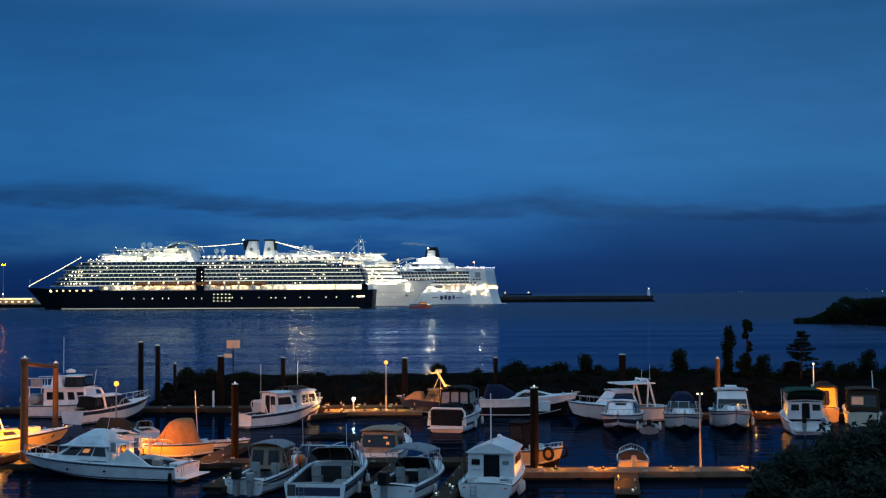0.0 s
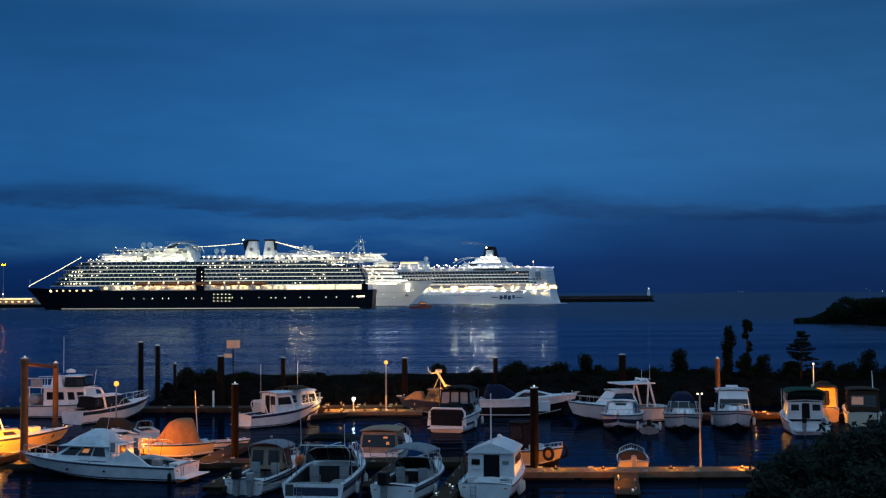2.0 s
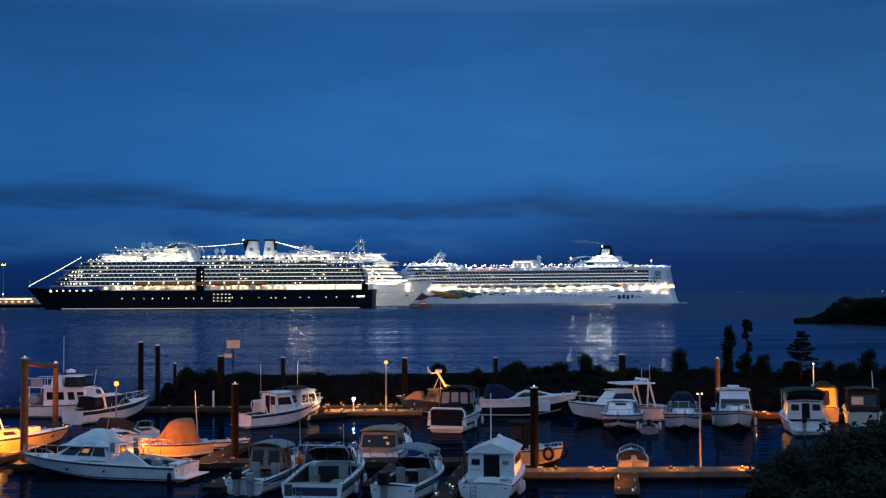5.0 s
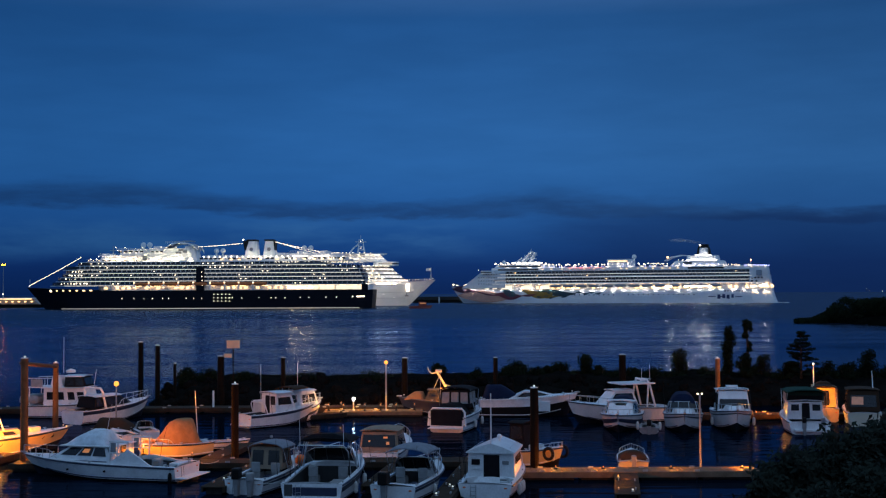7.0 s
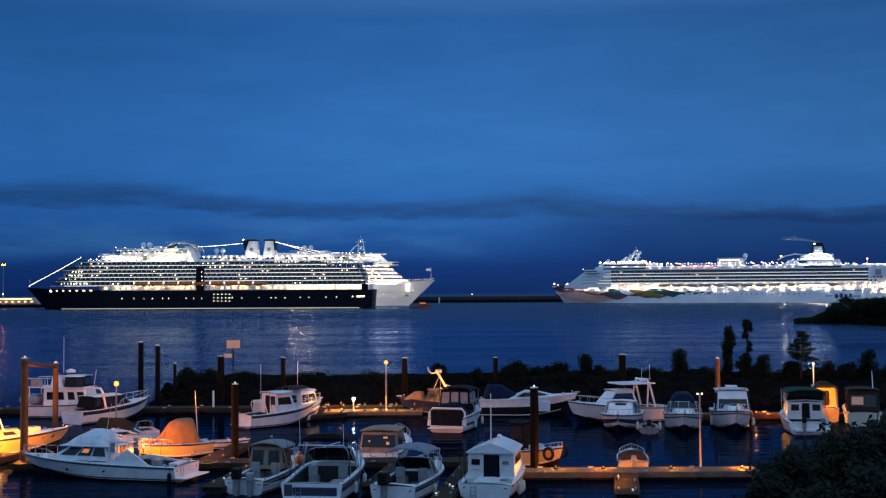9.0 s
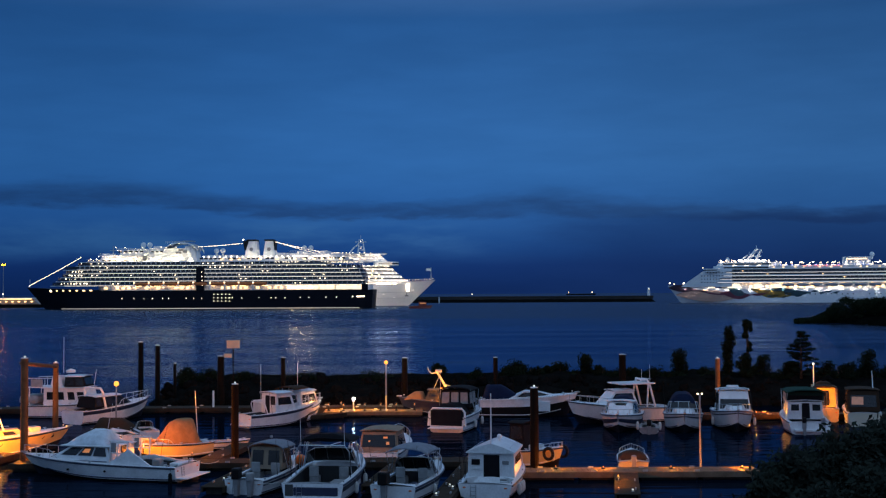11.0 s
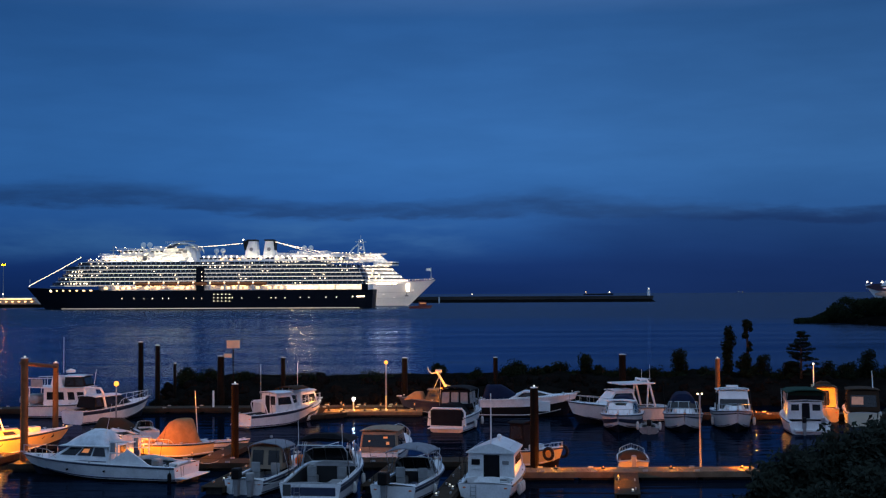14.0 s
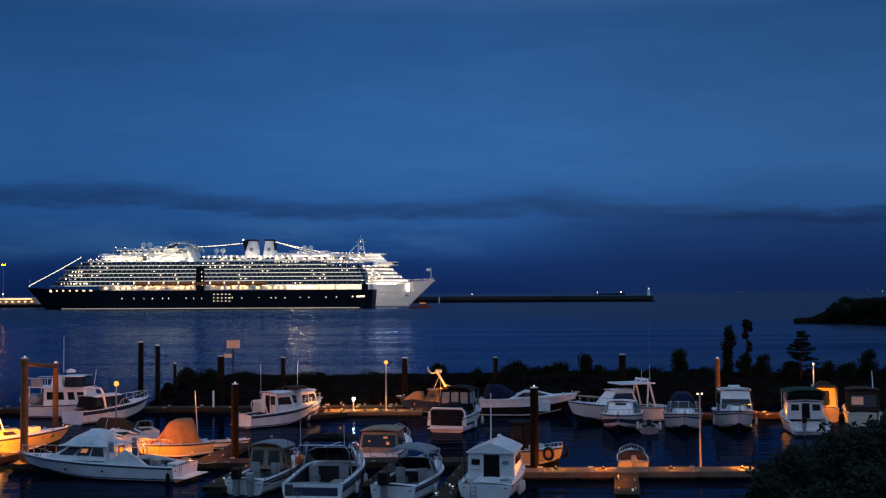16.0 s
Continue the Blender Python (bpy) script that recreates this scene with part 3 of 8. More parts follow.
    for z, x0, x1, yy in ((32.6, 159, 197, w - 2.6), (36.5, 157, 190, w - 4.6), (40.2, 156, 176, w - 5.6)):
        bm = bmesh.new()
        for s in (1, -1):
            box(bm, x0, x1, s * yy - 0.25, s * yy + 0.25, z, z + 0.35)
            for k in range(int((x1 - x0) / 2.6)):
                box(bm, x0 + 2.6 * k, x0 + 2.6 * k + 0.1, s * yy - 0.05, s * yy + 0.05, z + 0.35, z + 1.35)
            box(bm, x0, x1, s * yy - 0.06, s * yy + 0.06, z + 1.3, z + 1.42)
        tagged(part("gallery_rail", bm, M["ship_white"], house), kind="stuff")
    row_of("deck_lamp", terrace, house, 166, 199, 4.4, w - 2.2, 34.2, rnd, 0.8, 1.2)
    row_of("deck_lamp", lamp, house, 158, 190, 3.0, w - 4.4, 36.1, rnd, 0.7, 0.8)
    poolhouse = block("pool_house", ship, M["ship_white"], 122, 159, w - 6.5, 32.3, 41.5, nose=3, tail=3, lean=2, sink=2, label="white pool house under a sliding dome")
    row_of("floodlight", unit_mesh("floodlight", M["lit_white"], 3.2, 0.3, 0.3), poolhouse, 124, 156, 8.4, w - 1.6, 32.6)
    for s in (1, -1):
        bm = bmesh.new()
        y = s * (w - 6.7)
        tube(bm, [(133 + 11.9 * math.cos(math.pi * a / 12), y, 38.5 + 6.8 * math.sin(math.pi * a / 12)) for a in range(13)], 0.5, 6)
        part("dome_arch", bm, M["ship_white"], poolhouse)
    bm = bmesh.new()
    rows = [[(133 + 11 * math.cos(t) , y, 40.5 + 5.2 * math.sin(t)) for t in [math.pi * j / 12 for j in range(13)]] for y in (-w + 7.2, w - 7.2)]
    loft(bm, rows)
    part("dome_roof", bm, M["ship_grey"], poolhouse)
    for s in (1, -1):
        for x0, x1, z0, z1 in ((131, 134.5, 39.6, 41.0), (128.5, 131.5, 38.4, 40.2), (132.5, 136.5, 37.6, 39.2)):
            bm = bmesh.new()
            box(bm, x0, x1, s * (w - 6.38) - 0.06, s * (w - 6.38) + 0.06, z0, z1)
            part("emblem", bm, M["grey"], poolhouse)
    # ribs, glazing and galleries on the pool house
    for s in (1, -1):
        bm = bmesh.new()
        for k in range(12):
            x = 125.5 + 2.75 * k
            box(bm, x - 0.14, x + 0.14, s * (w - 6.45) - 0.12, s * (w - 6.45) + 0.12, 33.0, 40.6)
        for z in (35.4, 38.0):
            box(bm, 124, 157, s * (w - 6.35) - 0.2, s * (w - 6.35) + 0.2, z, z + 0.22)
        tagged(part("gallery_rib", bm, M["ship_white"], poolhouse), kind="stuff")
    gal = unit_mesh("gallery_window", M["ship_dark"], 1.9, 0.14, 1.0)
    row_of("gallery_window", gal, poolhouse, 143, 156, 2.75, w - 6.46, 39.3, rnd, 0.5)
    row_of("lit_window", unit_mesh("gallery_lit", M["lit_white"], 1.9, 0.14, 0.9), poolhouse, 126, 156, 2.75, w - 6.44, 34.3, rnd, 0.7)
    row_of("deck_lamp", lamp_mesh("terrace_lamp", M["prom_glow"], 0.34), ship, 160, 196, 3.4, w - 2.4, 33.4, rnd, 0.85, 1.0)
    row_of("deck_lamp", lamp, ship, 158, 200, 5.0, w - 1.2, 31.2, rnd, 0.7, 1.5)
    bm = bmesh.new()
    for x in (126, 130.5, 135, 139):
        tube(bm, [(x, 0, 44.5), (x, 0, 47)], 0.15)
    box(bm, 125, 140, -0.4, 0.4, 46.2, 46.7)
    box(bm, 127, 134, -0.3, 0.3, 46.7, 47.2)
    part("mast_frame", bm, M["ship_grey"], ship)
    aft = block("lido_house", ship, M["ship_white"], 16, 120, w - 4, 32.3, 34.9, nose=4, tail=4)
    row_of("lit_window", big, aft, 22, 116, 6.0, w - 3.94, 33.6, rnd, 0.55, 1)
    row_of("dark_window", pane, aft, 20, 118, 3.2, w - 3.96, 34.2, rnd, 0.7)
    for x, z in ((42, 14.2), (47, 14.2), (52, 14.2), (56, 14.2)):
        for s in (1, -1):
            beam_panel(ship, x, s * (w + 0.9), z, glow="soft_beam")
    globe = lamp_mesh("deck_globe", M["lit_white"], 0.62)
    row_of("deck_globe", globe, ship, 58, 116, 3.7, w - 2.0, 35.4, rnd, 0.95, 0.3)
    row_of("deck_lamp", lamp, ship, 10, 66, 2.2, w - 1.6, 31.6, rnd, 0.8, 0.7)
    row_of("deck_lamp", lamp, ship, 20, 204, 5.4, w - 0.9, 29.3, rnd, 0.55, 2)
    block("aft_house", ship, M["ship_white"], 22, 62, w - 6, 34.9, 37.6, nose=12, tail=10)
    row_of("deck_lamp", lamp, ship, 24, 60, 3.0, w - 5, 37.9, rnd, 0.6, 0.8)
    row_of("deck_lamp", lamp, ship, 122, 178, 6, w - 4, 42.2, rnd, 0.5, 1.5)
    lounge = block("lounge_house", ship, M["ship_white"], 24, 58, w - 5, 34.9, 36.4, nose=6, tail=5)
    row_of("lit_window", unit_mesh("lounge_pane", M["lit_white"], 2.6, 0.14, 0.8), lounge, 28, 54, 3.3, w - 4.94, 35.7, rnd, 0.8)
    row_of("deck_lamp", terrace, ship, 16, 58, 4.6, w - 2.4, 34.0, rnd, 0.75, 1.6)
    for s in (1, -1):
        bm = bmesh.new()
        for x0, x1, z in ((20, 122, 32.3), (6, 60, 29.6), (24, 62, 36.5)):
            for k in range(int((x1 - x0) / 3)):
                box(bm, x0 + 3 * k, x0 + 3 * k + 0.1, s * (w - 0.9) - 0.05, s * (w - 0.9) + 0.05, z, z + 1.1)
            box(bm, x0, x1, s * (w - 0.9) - 0.06, s * (w - 0.9) + 0.06, z + 1.05, z + 1.17)
        tagged(part("deck_rail", bm, M["ship_white"], ship), kind="stuff")
    # twin funnels
    for x0, x1, top in ((80.4, 89.6, 1), (68.4, 77.0, -1)):
        bm = bmesh.new()
        hexa(bm, [(x0, 5, 34.5), (x0, -5, 34.5), (x1, 5, 34.5), (x1, -5, 34.5), (x0 + 1.3, 4, 46.3), (x0 + 1.3, -4, 46.3), (x1 - 1.7, 4, 46.3), (x1 - 1.7, -4, 46.3)])
        f = part("funnel", bm, M["ship_white"], ship, "white funnel with a black cap")
        bm = bmesh.new()
        q = 2.4 * top
        hexa(bm, [(x0 + 1.0, 4.2, 46.3), (x0 + 1.0, -4.2, 46.3), (x1 - 1.3, 4.2, 46.3), (x1 - 1.3, -4.2, 46.3), (x0 + 1.0 + max(q, 0) * 0.2, 4.3, 47.4), (x0 + 1.0, -4.3, 47.4), (x1 - 1.0, 4.3, 47.4), (x1 - 1.0, -4.3, 47.4)])
        part("cap", bm, M["black"], f)
        for s in (1, -1):
            bm = bmesh.new()
            lathe(bm, [(0.02, 0), (1.3, 0.0), (1.3, 0.12), (0.02, 0.12)], 14)
            bmesh.ops.rotate(bm, verts=bm.verts[:], cent=(0, 0, 0), matrix=Matrix.Rotation(radians(-90 * s), 3, "X"))
            bmesh.ops.translate(bm, verts=bm.verts[:], vec=((x0 + x1) / 2, s * 4.5, 40.6))
            part("crest", bm, M["grey"], f)
    bm = bmesh.new()
    hexa(bm, [(69.4, 4.6, 36), (69.4, -4.6, 36), (72.0, 4.6, 36), (72.0, -4.6, 36), (68.4, 4.0, 46), (68.4, -4.0, 46), (70.9, 4.0, 46), (70.9, -4.0, 46)])
    part("exhaust_casing", bm, M["black"], ship)
    bm = bmesh.new()
    hexa(bm, [(88.6, 4.6, 40), (88.6, -4.6, 40), (89.8, 4.6, 40), (89.8, -4.6, 40), (86.6, 4.1, 46.6), (86.6, -4.1, 46.6), (90.8, 4.1, 46.6), (90.8, -4.1, 46.6)])
    part("exhaust_casing", bm, M["black"], ship)
    shared("deck_lamp", globe, ship, pose(90.6, 4.4, 47.2))
    for x, z, r in ((161, 44.2, 1.9), (156.5, 44.2, 1.9), (109, 39.6, 1.8), (104.5, 39.6, 1.8), (48, 41.3, 1.8), (43.5, 41.3, 1.8), (140, 44.5, 1.0), (176, 38.5, 1.4)):
        dome(ship, (x, 5 if x < 150 else 2, z), r)
    for x, y, z in ((186, 6, 36.6), (150, 6, 41.5), (128, 6, 41.5), (112, 7, 34.9), (98, 7, 34.9), (64, 6, 36.4), (50, 7, 37.6), (34, 7, 37.6)):
        for s in (1, -1):
            part("vent_house", soft_box(x - 2.4, x + 2.4, s * y - 1.4, s * y + 1.4, z, z + 1.7, 0.2, 1), M["ship_white"], ship)
    for x, z, n in ((168, 40.4, 7), (132, 44.9, 8), (96, 35.2, 9), (44, 37.8, 9)):
        bm = bmesh.new()
        for k in range(n):
            tube(bm, [(x + 1.7 * k, 3, z), (x + 1.7 * k, 3, z + 1.6)], 0.08, 4)
        tube(bm, [(x - 0.4, 3, z + 1.6), (x + 1.7 * n, 3, z + 1.6)], 0.08, 4)
        tube(bm, [(x - 0.4, 3, z + 0.8), (x + 1.7 * n, 3, z + 0.8)], 0.06, 4)
        part("top_rail", bm, M["ship_white"], ship)
    # foremast
    bm = bmesh.new()
    tube(bm, [(183, 0, 36), (183, 0, 43.5)], 0.3)
    tube(bm, [(180.5, 0, 40.6), (185.5, 0, 40.6)], 0.25)
    part("foremast", bm, M["ship_grey"], ship)
    bm = bmesh.new()
    tube(bm, [(242.0, 0, 15), (242.0, 0, 20.5)], 0.14)
    part("jackstaff", bm, M["ship_white"], ship)
    # strings of lights from bow to stern
    for a, b in (((242.5, 0, 16.3), (206, 0, 35.8)), ((181, 0, 40.6), (160, 0, 41.2)), ((126, 0, 42.6), (92, 0, 45.0)), ((70, 3, 46), (10, 3, 33)), ((69, -3, 46), (40, -3, 37.5))):
        string_of_lights(ship, a, b, M["lit_white"])
    return ship


def white_ship(m):
    rnd = random.Random(8)
    ship = thing("cruise_ship", m, "white cruise ship with a floodlit bow berthed behind the black-hulled ship", "cruise ship")
    L, B = 200.0, 30.0
    hull = ship_hull(L, B, lambda u: 16.8 + 3.2 * max(0, (u - 0.75) / 0.25), 22, 2, M["ship_white"], ship, label="floodlit white steel hull", fine=2.4, flare=0.9)
    w = B / 2
    lamp = lamp_mesh("deck_lamp", M["lit_white"], 0.32)
    lit = unit_mesh("cabin_window", M["lit_warm"], 1.1, 0.12, 0.8)
    # flood strips added to make the tier walls brighter
    tier = unit_mesh("wall_flood", M["tier_flood"], 1.3, 0.3, 0.22)
    row_of("lit_door", unit_mesh("lit_door", M["lit_white"], 2.4, 0.2, 6.0), hull, 178.6, 178.7, 4, w * 0.66, 14.0)
    for x, z in ((168, 6.4), (160, 9.0), (183, 12.0)):
        for s in (1, -1):
            shared("porthole", lamp, hull, pose(x, s * (w * (0.87 if x < 170 else 0.55)), z))
    for s in (1, -1):
        bm = bmesh.new()
        box(bm, 176, 179, s * w * 0.60 - 0.25, s * w * 0.60 + 0.4, 7.2, 8.4)
        tube(bm, [(177.5, s * w * 0.63, 8.4), (177.5, s * w * 0.63, 10)], 0.25)
        part("anchor", bm, M["grey"], hull)
    for s in (1, -1):
        for z in (6.0, 10.5):
            bm = bmesh.new()
            pts = []
            for k in range(15):
                u = 0.55 + 0.4 * k / 14
                q = (z + 1) / 17.6
                x = 2 * (1 - q) ** 1.4 + (200 - 22 * (1 - q) - 2 * (1 - q) ** 1.4) * u
                pts.append((x, s * (15 * (1 - max(0, (u - 0.70) / 0.30) ** (2.4 - 0.9 * (1 - q))) + 0.04), z))
            tube(bm, pts, 0.10, 5)
            part("rubbing_strake", bm, M["ship_grey"], hull)
    string_of_lights(ship, (160, -w * 0.92, 18.4), (180, -w * 0.64, 20.0), M["lit_white"], 1.8, 0.0, 0.26)
    string_of_lights(ship, (180, -w * 0.64, 20.0), (198, -1.0, 21.0), M["lit_white"], 2.4, 0.0, 0.2)
    for i, (x0, x1, z, ww, lean) in enumerate(((20, 181, 16.8, w - 0.6, 3), (20, 177, 19.7, w - 0.6, 3), (20, 173.5, 22.6, w - 0.8, 3), (20, 170, 25.5, w - 0.8, 3), (20, 167, 28.4, w - 1.0, 3), (20, 163, 34.2, w - 4, 3), (20, 160, 37.1, w - 5, 3))):
        dk = block("superstructure", ship, M["ship_white"], x0, x1, ww, z, z + 2.8, nose=14, tail=3, lean=lean)
        if i in (1, 2, 3, 4):
            block("window_band", dk, M["ship_dark"], x0 + 1, x1 - lean * 0.4 + 0.15, ww + 0.06, z + 1.1, z + 2.0, nose=14, tail=3, lean=lean * 0.33)
        row_of("cabin_window", lit, dk, 120, x1 - 18, 4.5, ww + 0.02, z + 1.5, rnd, 0.5, 1)
        row_of("deck_lamp", lamp, dk, 140, x1 - 8, 3.2, ww * 0.9, z + 2.9, rnd, 0.8, 0.8)
        row_of("wall_flood", tier, dk, 134, x1 - 13, 4.6, ww + 0.55, z + 2.7, rnd, 0.9, 0.4)
        for q in (1, -1):
            for k in range(3):
                shared("wall_flood", tier, dk, pose(x1 - 9 + 2.6 * k, q * ww * (0.93 - 0.17 * k), z + 2.7))
    for s in (1, -1):
        for x in (156, 160, 164, 168):
            beam_panel(ship, x, s * (w * (1 - max(0, (x / 195 - 0.75) / 0.25) ** 2.4) + 1.2), 17.2, glow="bow_beam")
    bridge = block("bridge", ship, M["ship_white"], 152, 171, w + 1.6, 31.3, 34.2, nose=4, tail=2, label="white bridge with wings")
    block("bridge_window", bridge, M["ship_dark"], 154, 171.15, w + 1.65, 32.4, 33.3, nose=4, tail=2)
    block("brow", ship, M["ship_white"], 126, 162, w - 3, 40.0, 41.0, nose=12, tail=8, label="white sun deck roof below the mast")
    row_of("deck_lamp", lamp, ship, 120, 150, 2.6, w - 3, 41.3, rnd, 0.6, 0.5)
    # lattice mast with a raked after brace
    bm = bmesh.new()
    for q in (1, -1):
        tube(bm, [(139.2, q * 2.2, 41), (140.2, q * 1.3, 52)], 0.5, 6, 0.35)
        tube(bm, [(144.6, q * 2.2, 41), (142.8, q * 1.3, 52)], 0.5, 6, 0.35)
        tube(bm, [(132.5, q * 2.0, 41), (135.5, q * 1.8, 45), (139.6, q * 1.4, 48.5)], 0.55, 6, 0.4)
    for z in (43.6, 46.4, 49.2, 51.6):
        f = (z - 41) / 11
        box(bm, 139.2 + f, 144.6 - 1.8 * f, -2.2 + 0.9 * f, 2.2 - 0.9 * f, z, z + 0.45)
    box(bm, 137.0, 146.0, -0.3, 0.3, 49.9, 50.4)
    tube(bm, [(141.5, 0, 52), (141.5, 0, 55.2)], 0.22)
    part("mast", bm, M["ship_white"], ship, "white lattice mast")
    for z in (45.2, 50.6):
        shared("deck_lamp", lamp, ship, pose(141.6, -2.6, z))
    bm = bmesh.new()
    tube(bm, [(196.5, 0, 19), (196.5, 0, 30)], 0.2)
    part("flagstaff", bm, M["ship_white"], ship)
    bm = bmesh.new()
    loft(bm, [[(196.4 - i * 0.9, 0.25 * math.sin(i * 1.3) + k * 0.05, 27 + j * 2.2) for j in range(2)] for k in (0,) for i in range(5)])
    ob = part("flag", bm, M["ship_white"], ship)
    mod = ob.modifiers.new("thick", "SOLIDIFY")
    mod.thickness = 0.06
    return ship


def mural(parent, L, w):
    """Curved bands of colour painted along the forward hull, as thin raised coats."""
    cols = dict(tan=material("mural_tan", (0.44, 0.27, 0.21), 0.5, scale=0.1), red=material("mural_red", (0.13, 0.015, 0.035), 0.5, scale=0.1), gold=material("mural_gold", (0.26, 0.15, 0.02), 0.5, scale=0.1),
                teal=material("mural_teal", (0.008, 0.055, 0.075), 0.5, scale=0.1), plum=material("mural_plum", (0.035, 0.012, 0.03), 0.5, scale=0.1))
    half = lambda x: w * (1 - max(0, (x / L - 0.70) / 0.30) ** 2.6)
    def band(c, x0, x1, z0, z1, amp, t0, t1, ph, out=0.10):
        for s in (1, -1):
            bm = bmesh.new()
            rows = []
            for i in range(17):
                u = i / 16
                x = x0 + (x1 - x0) * u
                zc = z0 + (z1 - z0) * u + amp * math.sin(ph + u * 6.0)
                th = 1.35 * (t0 + (t1 - t0) * u) * (0.12 + math.sin(math.pi * min(1, u * 1.05)))
                y = s * (half(x) + out)
                rows.append([(x, y, zc - th / 2), (x, y, zc + th / 2)])
            loft(bm, rows)
            part("mural_band", bm, cols[c], parent)
    band("tan", 284, 226, 7.0, 5.0, 0.2, 7.6, 6.0, 0.0, 0.06)
    band("plum", 290.5, 266, 13.0, 11.4, 0.2, 4.6, 3.2, 0.0)
    band("plum", 274, 240, 10.6, 7.4, 0.9, 0.7, 1.2, 0.4)
    band("red", 262, 238, 9.2, 6.6, 0.5, 0.5, 0.9, 1.4)
    band("red", 246, 220, 7.6, 6.2, 0.6, 3.4, 5.0, 1.0)
    band("teal", 240, 225, 12.2, 6.6, 0.5, 3.8, 5.2, 2.6)
    band("gold", 221, 188, 10.4, 6.4, 1.2, 4.2, 4.2, 2.0)
    band("gold", 210, 184, 5.0, 6.6, 0.5, 1.4, 1.6, 1.0)
    band("teal", 206, 172, 10.2, 8.4, 0.9, 3.0, 4.2, 0.6)
    band("red", 222, 206, 6.0, 8.5, 0.4, 1.2, 1.6, 1.0)
    for i, (x, z) in enumerate(((205, 5.2), (199, 6.0), (194, 4.6), (188, 7.4), (182, 5.4), (175, 7.6), (169, 9.2), (163, 8.0), (158, 9.0), (152, 8.2))):
        band("teal", x + 3, x - 3, z, z + 0.6, 0.2, 1.0, 1.1, i)


def departing_ship():
    rnd = random.Random(12)
    ship = thing("cruise_ship", Matrix(), "white cruise ship with a painted bow leaving harbour stern first", "cruise ship")
    L, B = 291.5, 32.0
    w = B / 2
    hull = ship_hull(L, B, lambda u: 11.6 + 3.4 * max(0, (u - 0.78) / 0.22), 12, -4.0, M["ship_white"], ship, label="white steel hull with a bright mural", fine=2.6, x_from=6.5)
    mural(hull, L, w)
    lit = unit_mesh("cabin_window", M["lit_warm"], 1.1, 0.12, 0.8)
    lamp = lamp_mesh("deck_lamp", M["lit_white"], 0.32)
    blue = lamp_mesh("deck_lamp", M["lit_blue"], 0.34)
    dark = unit_mesh("porthole", M["ship_dark"], 0.9, 0.12, 0.8)
    row_of("porthole", dark, hull, 70, 190, 4.2, w + 0.01, 7.3, rnd, 0.9)
    row_of("porthole", lit, hull, 24, 70, 7.5, w * 0.99, 8.6, rnd, 0.8)
    # blue mark on the quarter
    blue_paint = material("blue_mark", (0.008, 0.03, 0.11), 0.5)
    for x0, x1, z0, z1 in ((52, 58, 5.2, 5.9), (48, 50.5, 3.6, 7.2), (44, 46.5, 4.0, 7.6), (40.5, 43, 3.6, 7.0), (37, 39, 4.4, 7.4), (30, 36, 5.0, 5.7), (44, 50, 5.0, 5.8)):
        for s in (1, -1):
            bm = bmesh.new()
            box(bm, x0, x1, s * (w + 0.04) - 0.04, s * (w + 0.04) + 0.04, z0, z1)
            part("blue_mark", bm, blue_paint, hull)
    # open lifeboat deck
    prom = block("promenade_deck", ship, M["ship_white"], 9, 248, w - 0.1, 11.6, 11.85, nose=16, tail=2)
    block("promenade_wall", ship, M["ship_white"], 10, 246, w - 3.4, 11.86, 17.2, nose=16, tail=3)
    row_of("promenade_light", unit_mesh("promenade_light", M["prom_glow"], 2.3, 0.5, 0.24), prom, 10, 228, 8.0, w - 1.9, 16.9, rnd, 0.92, 1.2)
    row_of("deck_lamp", lamp_mesh("bulkhead_lamp", M["prom_glow"], 0.38), prom, 14, 226, 11.5, w - 2.9, 15.6, rnd, 0.8, 2.0)
    row_of("lit_window", unit_mesh("lit_pane", M["lit_warm"], 2.4, 0.14, 2.2), prom, 8, 226, 4.6, w - 3.34, 13.8, rnd, 0.6, 1)
    me = lifeboat_mesh(9.5, 3.2, 2.6)
    me.materials.append(M["ship_grey"])
    row_of("lifeboat", me, ship, 52, 190, 11.5, w + 0.2, 15.0)
    row_of("davit_lamp", lamp, ship, 57.7, 196, 23.0, w + 0.2, 13.6)
    # glowing strips added to brighten the hull, with hoods that hide them from view
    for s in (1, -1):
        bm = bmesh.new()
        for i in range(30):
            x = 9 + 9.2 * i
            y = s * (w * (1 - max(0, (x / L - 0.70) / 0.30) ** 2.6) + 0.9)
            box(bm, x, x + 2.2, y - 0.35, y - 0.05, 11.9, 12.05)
        tagged(part("hull_fill_light", bm, M["hull_wash"], prom), kind="stuff")
        bm = bmesh.new()
        for i in range(30):
            x = 9 + 9.2 * i
            y = s * (w * (1 - max(0, (x / L - 0.70) / 0.30) ** 2.6) + 0.9)
            box(bm, x - 0.3, x + 2.5, y + s * 0.02, y + s * 0.1, 11.8, 12.4)
            box(bm, x - 0.3, x + 2.5, y - s * 0.9, y + s * 0.1, 12.4, 12.5)
        tagged(part("fill_hood", bm, M["ship_white"], prom), kind="stuff")
    for x, z in ((92, 14.4), (90, 14.4), (76, 14.2), (71, 14.4), (66, 14.2), (61, 14.4), (57, 14.2), (12, 15.0)):
        for s in (1, -1):
            beam_panel(ship, x, s * (w + 1.9), z)
    row_of("deck_globe", lamp_mesh("sun_deck_globe", M["lit_white"], 0.55), ship, 100, 205, 8.2, w - 2.2, 34.2, rnd, 0.9, 0.5)
    row_of("deck_globe", lamp_mesh("fore_globe", M["lit_white"], 0.75), ship, 206, 246, 5.6, w - 3.6, 35.6, rnd, 0.9, 0.6)
